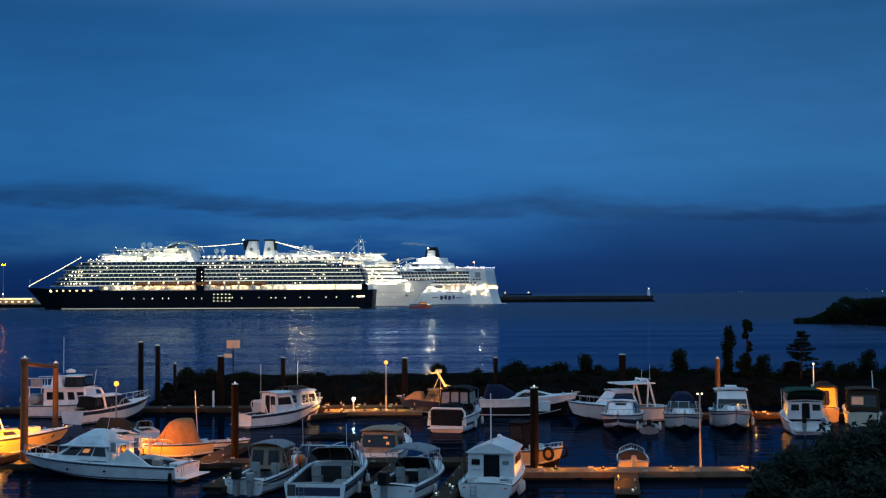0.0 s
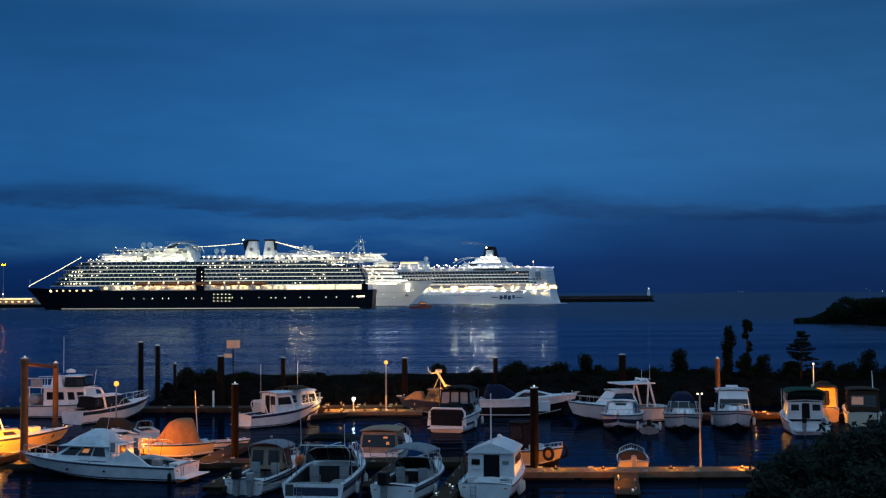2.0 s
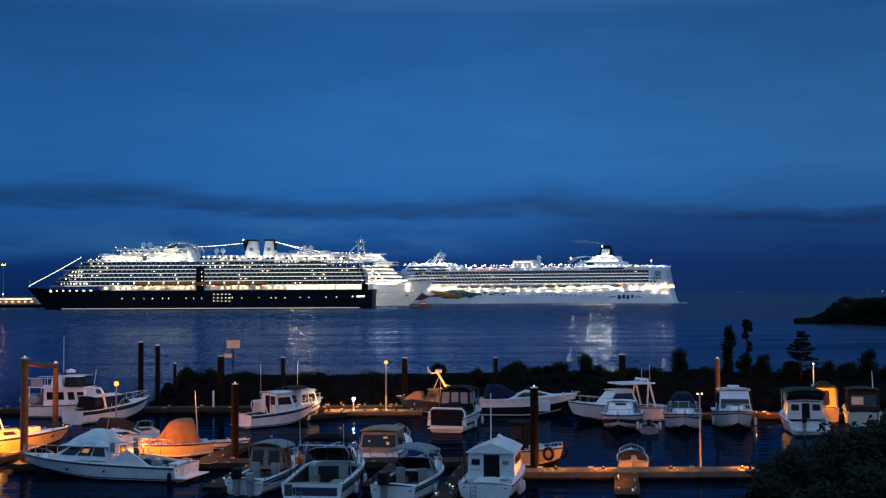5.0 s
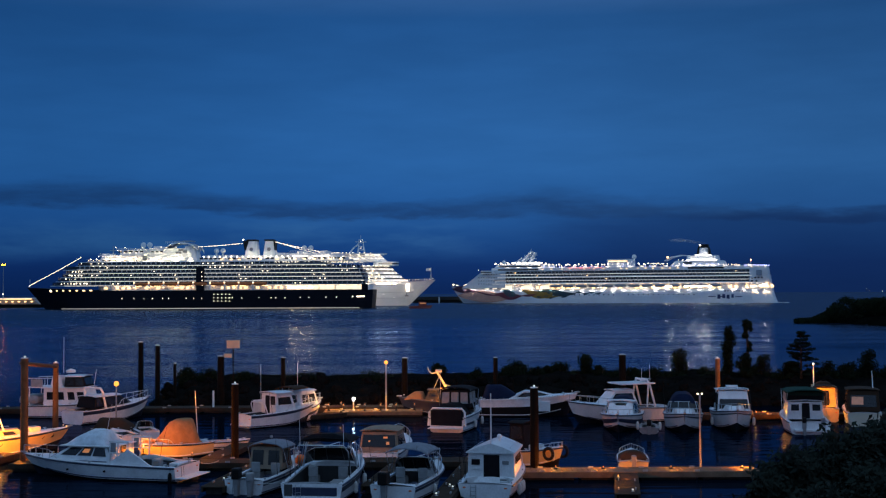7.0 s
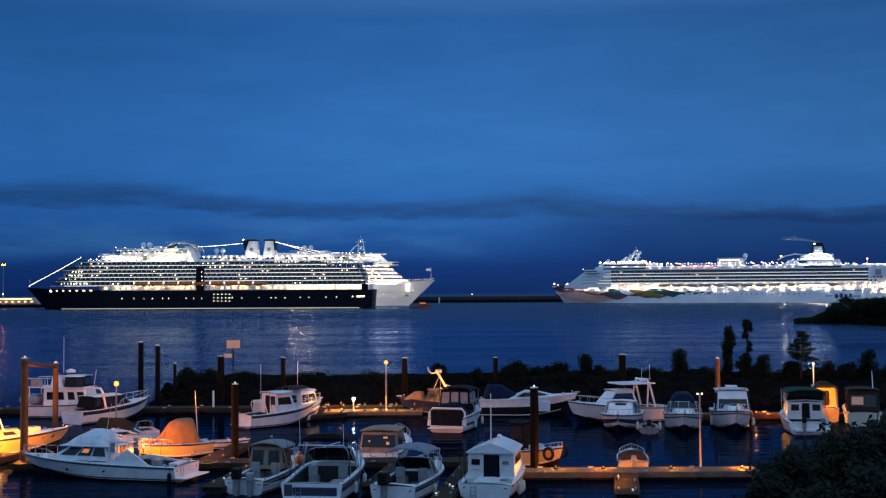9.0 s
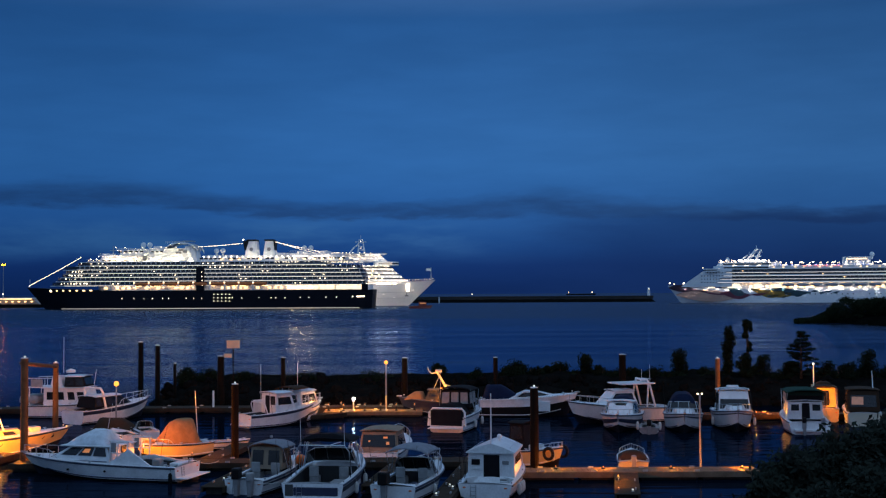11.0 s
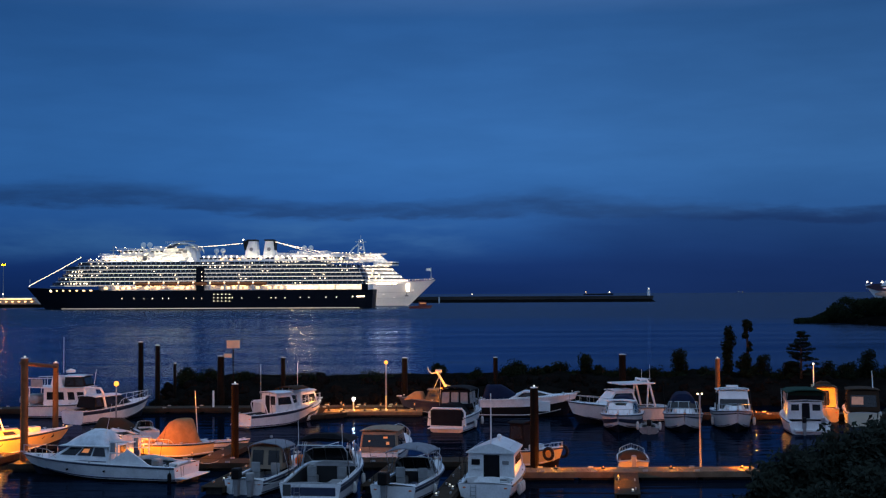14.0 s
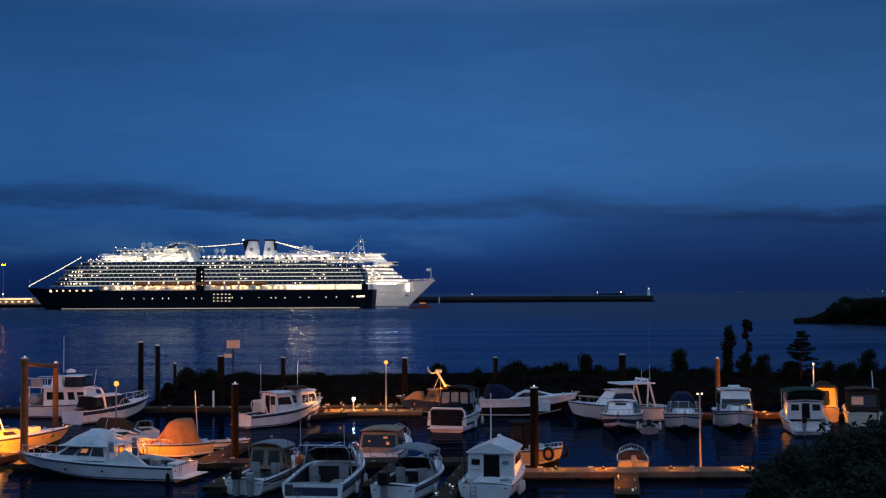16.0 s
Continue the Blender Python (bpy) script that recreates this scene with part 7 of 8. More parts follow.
    for u in (0.42, 0.66):
        bm = bmesh.new()
        x, y = u * b.L * 0.97, b.half(u) - 0.03
        tube(bm, [(x, y - 0.05, 0.55), (x, y + 0.05, 0.55)], 0.06, 10)
        part("hull_vent", bm, M["black"], b.root)
    b.box_part("sheer_stripe", "navy", 4.6, 8.7, -1.33, 1.33, 1.02, 1.07, r=0.01)
    # small cuddy with an outboard
    b = Boat("cuddy_boat", (-10.9, 66.6), (-8.6, 74.0), 7.2, 2.5, "white cuddy boat with canvas top and outboard motor", fb=1.3, fs=0.8, cockpit=(0.06, 0.62), band=(0.60, 0.74, "navy"))
    b.screen(4.6, 4.1, 1.1, 1.85, 1.05, 0.9)
    b.bimini(2.6, 4.4, 2.35, 1.1, "canvas_grey")
    cab = b.house(2.7, 2.85, 4.1, 4.4, 1.0, 2.25, 1.02, 0.95, "cockpit_enclosure", "canvas_beige", wf=0.9, roof=False, label="beige canvas enclosure with clear windows")
    b.window(cab, "aft", 0.08, 0.42, 0.2, 0.85)
    b.window(cab, "aft", 0.58, 0.92, 0.2, 0.85)
    b.window(cab, "both", 0.1, 0.9, 0.3, 0.85)
    b.seats(3.0)
    b.bench()
    b.outboard(0.25, k=1.0)
    b.outboard(-0.55, k=0.8, z=0.85, mat="vinyl")
    b.rail(0.55, 0.98, 0.4)
    bm = bmesh.new()
    ball(bm, (0.70 * b.L, -b.half(0.70) - 0.12, 1.25), 0.34, 14)
    smooth(part("orange_buoy", bm, M["orange_paint"], b.root, "round orange mooring buoy"))
    b.ball_lamp((3.5, 0, 2.75), 0.09, "vinyl")
    b.clutter(2)
    b.line(0.05, -1, (-11.0, 70.0, 0.6))
    # big express cruiser seen from astern
    b = swaying["near"] = Boat("express_cruiser", (-6.9, 63.6), (-5.6, 73.6), 9.8, 3.5, "white express cruiser with dark canvas top, stern to the channel", fb=1.65, fs=1.05, cockpit=(0.05, 0.55), band=(0.55, 0.82, "navy"))
    b.screen(6.0, 5.3, 1.45, 2.25, 1.45, 1.25, 1.6)
    b.bimini(3.0, 5.6, 2.95, 1.45, "canvas_black", 0.15)
    b.arch(2.7, 1.0, 2.75, 1.55, 0.5, "steel", 0.035, "canvas_hoop")
    b.arch(4.4, 1.3, 2.9, 1.5, -0.3, "steel", 0.03, "canvas_hoop")
    b.box_part("transom_panel", "navy", -0.05, 0.02, -1.35, 1.0, 0.42, 0.86)
    b.box_part("transom_door", "liner", -0.05, 0.03, 1.02, 1.45, 0.4, 1.0, r=0.02)
    b.drape(3.1, 3.7, 2.85, 3.25, 1.4, "canvas_black", 0.5, "canvas_roll", "rolled dark canvas")
    for sd in (1, -1):
        b.fender(0.25, sd, 0.5)
        b.fender(0.5, sd, 0.6)
    b.box_part("engine_hatch", "liner", 0.3, 1.4, -1.1, 1.1, 0.45, 0.75)
    b.clutter(3)
    b.line(0.05, 1, (-11.6, 68.0, 0.6))
    b.house(6.0, 6.2, 7.4, 8.9, 1.35, 1.75, 1.2, 1.0, "trunk_cabin", wf=0.55, roof=False)
    b.seats(4.2)
    b.bench(0.45)
    b.box_part("cockpit_lounge", "vinyl", 1.6, 3.0, -1.3, -0.5, 0.35, 0.85)
    b.platform(0.8)
    b.rail(0.5, 0.99, 0.55)
    b.antenna(2.4, 1.2, 2.7, 1.8, 0.1)
    b.antenna(2.4, -1.2, 2.7, 1.2, 0.1)
    # bowrider with a grey bimini
    b = Boat("bimini_boat", (-2.7, 64.0), (0.0, 72.4), 7.6, 2.7, "white cuddy boat with grey bimini top and black outboard", fb=1.25, fs=0.85, cockpit=(0.06, 0.6), band=(0.62, 0.80, "navy"))
    b.screen(4.7, 4.2, 1.1, 1.8, 1.15, 1.0)
    b.bimini(2.1, 4.5, 2.45, 1.2, "canvas_grey", 0.25, 0.1)
    b.seats(3.3)
    b.bench()
    b.outboard(0.35, k=1.15, z=1.0)
    b.box_part("console", "gel", 3.7, 4.2, -1.0, -0.3, 0.35, 1.2)
    b.clutter(4)
    b.line(0.05, 1, (-3.6, 68.5, 0.6))
    b.rail(0.55, 0.98, 0.45)
    b.fender(0.35, -1)
    # little cabin boat with a tall whip
    b = Boat("cabin_boat", (2.15, 65.0), (4.0, 73.2), 7.6, 3.1, "small white wheelhouse boat with a dark door and tall whip antenna", fb=1.45, fs=0.75, cockpit=(0.05, 0.24), band=(0.86, 0.95, "navy"))
    cab = b.house(1.9, 1.9, 5.0, 5.3, 0.8, 2.2, 1.32, 1.28, wf=0.88, roof=False)
    bm = bmesh.new()
    rows = [[(x, -1.36 * k, 2.16), (x, -1.36 * k, 2.23), (x, -0.7 * k, 2.50), (x, 0, 2.72), (x, 0.7 * k, 2.50), (x, 1.36 * k, 2.23), (x, 1.36 * k, 2.16)] for x, k in ((1.66, 1.0), (3.4, 0.98), (5.25, 0.9))]
    vs = loft(bm, rows, True)
    bm.faces.new(vs[0]), bm.faces.new(vs[-1][::-1])
    bmesh.ops.recalc_face_normals(bm, faces=bm.faces[:])
    part("roof", bm, M["gel"], b.root, "white pitched wheelhouse roof")
    b.window(cab, "aft", 0.34, 0.68, 0.02, 0.90, "canvas_black", "door", "gel")
    b.window(cab, "aft", 0.08, 0.26, 0.50, 0.72, "canvas_black")
    b.window(cab, "both", 0.12, 0.38, 0.52, 0.82)
    b.window(cab, "both", 0.46, 0.86, 0.52, 0.82)
    b.window(cab, "front", 0.08, 0.46, 0.50, 0.9)
    b.window(cab, "front", 0.54, 0.92, 0.50, 0.9)
    b.antenna(1.9, 0.0, 2.6, 2.8, 0.0, 0.03)
    b.ball_lamp((3.4, -0.2, 2.90), 0.14, "gel")
    bm = bmesh.new()
    tube(bm, [(3.4, -0.2, 2.6), (3.4, -0.2, 2.85)], 0.05, 6)
    part("lamp_stem", bm, M["gel"], b.root)
    b.box_part("name_board", "grey", 1.84, 1.88, -0.98, -0.62, 1.55, 1.75, r=0.01)
    b.box_part("door_rail", "steel", 1.78, 1.82, 0.62, 0.98, 1.25, 1.29, r=0.01)
    b.clutter(5)
    b.grab_rails(2.2, 4.8, 1.0, 2.36)
    b.line(0.05, 1, (1.0, 67.8, 0.6))
    b.rail(0.62, 0.98, 0.45)
    for u in (0.18, 0.26, 0.33):
        b.fender(u, -1, 0.35)
    b.fender(0.1, 1, 0.4, "black")
    b.fender(0.2, 1, 0.4)
    # canvas-backed cruiser beyond the middle dock
    b = Boat("canvas_cruiser", (-4.3, 78.2), (-3.0, 86.5), 8.0, 3.0, "white cruiser with a canvas-and-window cockpit enclosure", fb=1.2, fs=0.68, cockpit=(0.05, 0.3))
    cab = b.house(0.5, 0.8, 3.4, 4.2, 0.66, 1.95, 1.3, 1.15, "cockpit_enclosure", "canvas_beige", wf=0.9, roof_mat="canvas_beige")
    b.window(cab, "aft", 0.06, 0.94, 0.25, 0.85)
    b.window(cab, "both", 0.08, 0.9, 0.25, 0.8)
    b.window(cab, "aft", 0.22, 0.27, 0.50, 0.58, "lit_cabin", "lit_window")
    b.window(cab, "aft", 0.62, 0.74, 0.68, 0.77, "lit_cabin", "lit_window")
    b.window(cab, "aft", 0.70, 0.78, 0.38, 0.52, "lit_cabin", "lit_window")
    b.platform(0.5)
    b.rail(0.5, 0.98)
    # orange-lit boat with a ring fender
    b = Boat("work_boat", (4.1, 78.5), (6.9, 76.1), 4.3, 2.1, "small cream-hulled workboat with a dark canopy frame", fb=1.35, fs=0.9, hull="buff", cockpit=(0.06, 0.6))
    shelter = b.house(0.6, 0.65, 1.7, 1.95, 0.9, 2.6, 0.72, 0.66, "shelter", "canvas_black", wf=0.95, roof_mat="canvas_black")
    b.window(shelter, "both", 0.12, 0.88, 0.45, 0.92)
    b.window(shelter, "aft", 0.12, 0.88, 0.45, 0.92)
    b.box_part("console", "gel", 2.0, 2.5, -0.5, 0.5, 0.35, 1.35)
    b.rail(0.6, 0.98, 0.3, 3)
    b.fender(0.9, -1, 0.8)
    for s in (1, -1):
        bm = bmesh.new()
        for k in range(14):
            t0, t1 = 6.2832 * k / 14, 6.2832 * (k + 1) / 14
            tube(bm, [(3.75 + 0.34 * math.cos(t0), s * 0.78, 0.95 + 0.34 * math.sin(t0)), (3.75 + 0.34 * math.cos(t1), s * 0.78, 0.95 + 0.34 * math.sin(t1))], 0.10, 6)
        part("ring_fender", bm, M["black"], b.root, "black tyre fender")
    # covered skiff at the finger dock
    b = Boat("covered_skiff", (11.4, 73.6), (11.9, 78.0), 4.6, 1.9, "small cream skiff under a brown cover beside the dock", fb=0.95, fs=0.7, hull="buff", cockpit=(0.06, 0.5))
    b.drape(0.3, 3.4, 0.72, 1.22, 0.9, "canvas_brown", 0.6, label="brown canvas boat cover")
    b.rail(0.55, 0.98, 0.3)
    b.outboard(0.0, k=0.7, z=0.75, mat="grey")
    # ---- far row ----
    b = Boat("runabout", (0.2, 95.2), (2.9, 104.6), 8.6, 3.1, "white runabout with black canvas covers, stern to the channel", fb=1.5, fs=1.2, cockpit=(0.08, 0.4), band=(0.35, 0.52, "navy"))
    b.drape(-0.1, 3.2, 1.05, 2.15, 1.38, "canvas_black", 0.15, "cockpit_cover", "black canvas cockpit cover")
    b.box_part("transom_panel", "canvas_black", -0.12, 0.05, -1.25, 1.25, 0.55, 1.75, r=0.05)
    b.arch(0.1, 0.5, 1.85, 1.5, -0.1, "gel", 0.09, "stern_moulding")
    b.platform(0.7, 0.4)
    b.bimini(2.3, 5.0, 3.2, 1.35, "canvas_black", 0.2)
    hood = b.house(2.4, 2.5, 4.6, 5.1, 1.7, 3.1, 1.25, 1.15, "canvas_hood", "canvas_black", wf=0.9, roof=False, label="black canvas hood with clear windows")
    for u in (0.06, 0.38, 0.70):
        b.window(hood, "aft", u, u + 0.25, 0.25, 0.88, "clear")
    b.window(hood, "both", 0.08, 0.46, 0.25, 0.88, "clear")
    b.window(hood, "both", 0.54, 0.92, 0.25, 0.88, "clear")
    b.screen(5.0, 4.6, 1.4, 2.3, 1.35, 1.15, 1.4)
    b.rail(0.5, 0.98)
    b.antenna(2.6, 1.2, 1.6, 3.2, 0.05)
    for u in (0.3, 0.6):
        b.fender(u, -1, 0.5)
    # long white yacht behind, with a tented tarp
    b = Boat("motor_yacht", (3.2, 108.4), (10.6, 107.8), 8.6, 3.0, "dark-hulled motor yacht with white deck and blue tent cover", fb=2.0, fs=1.5, hull="black", stripe="gel", cockpit=(0.05, 0.3), band=(0.52, 0.98, "gel"))
    b.drape(0.2, 3.6, 1.4, 2.7, 1.2, "canvas_blue", 0.5, "tent_cover", "blue tarp tented over the cockpit")
    cab = b.house(2.4, 4.0, 5.0, 8.2, 1.5, 2.2, 1.3, 0.9, wf=0.35, roof=False)
    b.window(cab, "both", 0.1, 0.85, 0.3, 0.8)
    b.box_part("transom_locker", "gel", 5.2, 6.2, -1.5, -1.35, 0.5, 1.4)
    # trawler with a boom and mast, lit by the lamps
    b = Boat("fishing_boat", (2.3, 109.8), (-1.7, 110.3), 6.4, 2.6, "small dark fishing boat with a raked mast and hooked head", fb=1.5, fs=1.1, hull="navy", deck="liner", cockpit=(0.05, 0.4))
    bm = bmesh.new()
    tube(bm, [(1.3, 0, 1.0), (2.9, 0, 3.7)], 0.14, 8, 0.10)
    tube(bm, [(2.2, 0, 2.6), (0.2, 0, 2.0)], 0.055, 6)
    tube(bm, [(2.9, 0, 3.7), (3.4, 0, 3.6), (3.7, 0, 3.85), (3.75, 0, 4.2)], 0.07, 6, 0.045)
    tube(bm, [(2.7, 0, 3.4), (3.6, 0, 1.4)], 0.03, 5)
    part("mast", bm, M["cream"], b.root, "cream painted raked mast with hooked head")
    b.box_part("mast_head", "cream", 2.5, 3.05, -0.2, 0.2, 3.65, 3.95)
    # lamp and light added on the boat to turn its mast bright orange
    b.ball_lamp((2.4, 1.05, 2.35), 0.06, "sodium")
    li = bpy.data.lights.new("mast_fill_light", "POINT")
    li.energy, li.color, li.shadow_soft_size = 380, (1.0, 0.30, 0.03), 0.06
    new("mast_fill_light", li).location = b.root.matrix_basis @ Vector((2.4, 1.35, 2.45))
    b.drape(4.0, 5.8, 1.3, 1.95, 0.8, "canvas_tan", 0.5)
    cab = b.house(2.2, 2.3, 3.6, 4.0, 1.1, 2.1, 0.95, 0.85, "wheelhouse", "liner", roof_mat="liner")
    b.window(cab, "both", 0.15, 0.85, 0.5, 0.85)
    # left of the far row: two cabin cruisers
    b = Boat("cabin_cruiser", (-16.3, 99.2), (-11.4, 103.7), 7.0, 2.6, "white cabin cruiser with an open aft cockpit", fb=1.5, fs=1.05, cockpit=(0.05, 0.4), band=(0.78, 0.90, "navy"))
    cab = b.house(2.5, 2.5, 4.1, 4.7, 1.0, 2.65, 1.10, 1.05, wf=0.85)
    b.window(cab, "aft", 0.30, 0.58, 0.02, 0.9, "canvas_black", "door", "gel")
    b.window(cab, "aft", 0.64, 0.94, 0.45, 0.88, "glass")
    b.window(cab, "both", 0.12, 0.85, 0.45, 0.82)
    b.box_part("side_panel", "gel", 1.7, 2.6, 1.05, 1.12, 1.0, 2.1, r=0.02)
    b.box_part("side_glass", "glass", 1.8, 2.5, 1.13, 1.15, 1.4, 2.0, r=0.008)
    b.arch(1.7, 1.0, 2.0, 1.08, 0.3, "gel", 0.05, "cockpit_hoop")
    b.clutter(6)
    b.grab_rails(2.7, 4.2, 0.9, 2.66)
    b.antenna(2.4, 1.0, 1.2, 3.8, 0.0)
    b.platform(0.5)
    b.rail(0.5, 0.98)
    b = Boat("cabin_cruiser", (-13.6, 102.4), (-11.0, 107.5), 6.0, 2.3, "white cabin cruiser with square side windows lit by the dock lamp", fb=1.6, fs=1.0, cockpit=(0.05, 0.3), band=(0.40, 0.62, "navy"))
    cab = b.house(1.4, 1.5, 3.9, 4.6, 1.0, 2.5, 1.0, 0.9, wf=0.85)
    b.window(cab, "both", 0.10, 0.44, 0.40, 0.85)
    b.window(cab, "both", 0.52, 0.88, 0.40, 0.85)
    b.window(cab, "aft", 0.2, 0.8, 0.4, 0.85)
    b.bimini(0.4, 2.6, 2.95, 0.95, "canvas_brown", 0.12)
    b.screen(4.9, 4.5, 1.5, 2.1, 0.8, 0.7, 0.8)
    b.antenna(3.0, 0.4, 2.5, 2.4)
    b.rail(0.55, 0.98)
    # bow-on row
    b = Boat("cuddy_cruiser", (15.0, 101.2), (13.3, 93.6), 7.6, 3.3, "white cuddy cruiser with blue canvas, bow to the channel", fb=1.45, fs=1.1, cockpit=(0.06, 0.45), band=(0.30, 0.62, "navy"))
    b.house(3.2, 3.6, 4.4, 5.6, 1.2, 2.15, 1.3, 1.1, "windscreen_cabin", wf=0.8)
    b.screen(5.3, 4.5, 1.35, 2.1, 1.35, 1.15, 1.4)
    b.drape(0.3, 3.6, 1.1, 2.45, 1.3, "canvas_blue", 0.15, label="blue canvas cockpit cover")
    b.rail(0.5, 0.99, 0.4)
    b = Boat("sport_fisher", (18.6, 104.0), (11.4, 101.2), 9.0, 3.0, "white sport fishing boat with a radar arch lying behind", fb=1.9, fs=1.2, cockpit=(0.05, 0.35))
    cab = b.house(3.0, 3.4, 5.0, 6.0, 1.5, 2.6, 1.2, 1.0, wf=0.8)
    b.window(cab, "both", 0.1, 0.9, 0.35, 0.85)
    b.arch(1.4, 1.2, 3.5, 1.2, -0.6, "gel", 0.09)
    b.arch(2.2, 1.2, 3.5, 1.2, 0.2, "gel", 0.07)
    b.box_part("hardtop", "gel", 1.4, 4.6, -1.25, 1.25, 3.15, 3.27)
    bm = bmesh.new()
    lathe(bm, [(0.02, 3.3), (0.22, 3.3), (0.24, 3.42), (0.14, 3.5), (0.02, 3.52)], 12, (1.9, 0, 0))
    part("radar", bm, M["gel"], b.root)
    b.antenna(1.5, 0.5, 3.3, 1.4)
    b.antenna(1.7, -0.5, 3.3, 1.0)
    b.box_part("spotlight_bar", "steel", 1.5, 1.6, -0.7, 0.7, 3.5, 3.56, r=0.01)
    b.rail(0.5, 0.98)
    b = Boat("cuddy_cruiser", (19.6, 100.6), (18.3, 92.8), 7.6, 3.1, "white cuddy boat with dark blue canvas, bow to the channel", fb=1.6, fs=1.1, cockpit=(0.06, 0.45), band=(0.66, 0.76, "navy"))
    b.drape(0.3, 4.6, 1.2, 2.75, 1.3, "canvas_blue", 0.12, label="dark blue canvas cockpit cover")
    b.screen(5.0, 4.3, 1.4, 2.2, 1.3, 1.1, 1.3)
    b.house(4.6, 4.7, 5.8, 6.8, 1.4, 1.75, 0.95, 0.8, "trunk_cabin", wf=0.6, roof=False)
    b.rail(0.5, 0.99, 0.4)
    b.clutter(11)
    b = swaying["far"] = Boat("express_cruiser", (23.6, 101.6), (22.45, 93.2), 8.4, 3.1, "white express cruiser with a windscreen hardtop, bow to the channel", fb=1.8, fs=1.2, cockpit=(0.06, 0.4), band=(0.72, 0.80, "navy"))
    cab = b.house(3.0, 3.2, 4.8, 5.6, 1.5, 3.0, 1.35, 1.2, wf=0.92, roof=True)
    b.window(cab, "front", 0.04, 0.96, 0.10, 0.58)
    b.window(cab, "both", 0.1, 0.9, 0.3, 0.85)
    b.box_part("roof_box", "gel", 3.6, 4.4, -0.45, 0.45, 3.2, 3.38)
    b.grab_rails(3.2, 4.8, 1.0, 3.08)
    b.arch(5.35, 1.5, 3.12, 1.36, 0.55, "black", 0.05, "windscreen_frame")
    b.house(5.5, 5.6, 6.4, 7.3, 1.55, 1.95, 0.9, 0.7, "trunk_cabin", wf=0.6, roof=False)
    for sd in (1, -1):
        b.box_part("wing_light", "lit_cabin", 4.9, 5.0, sd * 1.18 - 0.05, sd * 1.18 + 0.05, 3.02, 3.09, r=0.01)
        b.fender(0.55, sd, 0.6)
    b.box_part("deck_hatch", "glass", 5.8, 6.3, -0.25, 0.25, 1.97, 2.0, r=0.01)
    b.rail(0.5, 0.99, 0.5)
    b = Boat("cabin_boat", (27.75, 92.6), (28.7, 100.5), 8.0, 3.3, "white cabin boat with dark green canvas, stern to the channel", fb=1.5, fs=0.95, cockpit=(0.05, 0.35))
    cab = b.house(2.0, 2.1, 4.8, 5.4, 0.95, 2.3, 1.4, 1.3, wf=0.85)
    b.window(cab, "aft", 0.40, 0.62, 0.05, 0.92, "canvas_black", "door", "gel")
    b.window(cab, "aft", 0.10, 0.32, 0.5, 0.85)
    b.window(cab, "aft", 0.70, 0.92, 0.5, 0.85)
    b.bimini(1.0, 4.4, 3.2, 1.5, "canvas_green", 0.14)
    curtain = b.house(2.1, 2.1, 4.4, 4.9, 2.3, 3.08, 1.42, 1.40, "side_curtain", "canvas_green", wf=0.9, roof=False, label="dark green canvas curtain")
    b.window(curtain, "aft", 0.04, 0.96, 0.05, 0.62, "canvas_black", "opening")
    b.window(curtain, "both", 0.08, 0.92, 0.15, 0.80, "clear")
    b.outboard(0.5, mat="black", k=0.7)
    b.box_part("transom_step", "gel", -0.5, 0.0, -1.4, 1.2, 0.25, 0.45, r=0.05)
    b.box_part("ladder", "steel", -0.1, 0.0, -1.1, -0.8, 0.2, 1.3, r=0.02)
    b = Boat("canvas_cruiser", (33.6, 97.6), (35.4, 105.0), 7.6, 2.8, "cruiser with brown canvas enclosure glowing under a lamp", fb=1.5, fs=1.1, hull="cream", cockpit=(0.05, 0.35))
    cab = b.house(0.8, 1.0, 3.8, 4.6, 1.1, 2.8, 1.3, 1.2, "cockpit_enclosure", "canvas_brown", wf=0.9, roof_mat="canvas_brown")
    b.window(cab, "aft", 0.1, 0.9, 0.25, 0.8)
    b.window(cab, "both", 0.1, 0.9, 0.3, 0.8)
    b.window(cab, "aft", 0.14, 0.50, 0.35, 0.72, "lit_curtain", "lit_window")
    b.antenna(2.5, -0.9, 2.8, 1.5, -0.4, 0.03)
    b = Boat("cabin_boat", (31.7, 101.3), (33.2, 108.0), 6.6, 2.2, "cream cabin boat lit orange by a dock lamp", fb=1.5, fs=1.1, hull="buff", cockpit=(0.05, 0.3))
    cab = b.house(1.5, 1.6, 4.2, 4.8, 1.1, 2.7, 0.95, 0.88, "cabin", "buff", wf=0.85, roof_mat="buff")
    b.window(cab, "both", 0.15, 0.85, 0.45, 0.82)
    b.window(cab, "aft", 0.3, 0.7, 0.1, 0.85)
    b.bimini(0.1, 1.9, 2.9, 0.95, "canvas_brown", 0.1)
    b.drape(2.0, 4.0, 2.75, 3.15, 0.8, "canvas_brown", 0.3, "roof_cover", "brown canvas folded on the roof")
    b.clutter(9)
    b.rail(0.55, 0.98, 0.45)
    b.fender(0.2, 1, 0.5)
    b.fender(0.4, 1, 0.5, "black")
    b = Boat("dinghy", (15.7, 93.6), (16.2, 97.0), 3.2, 1.5, "grey dinghy with a small outboard motor", fb=0.6, fs=0.45, hull="grey", deck="grey", cockpit=(0.06, 0.7), sole=0.2)
    b.outboard(0.0, k=0.8, z=0.7)
    b.fender(0.1, 1, 0.6)
    b.fender(0.1, -1, 0.6)
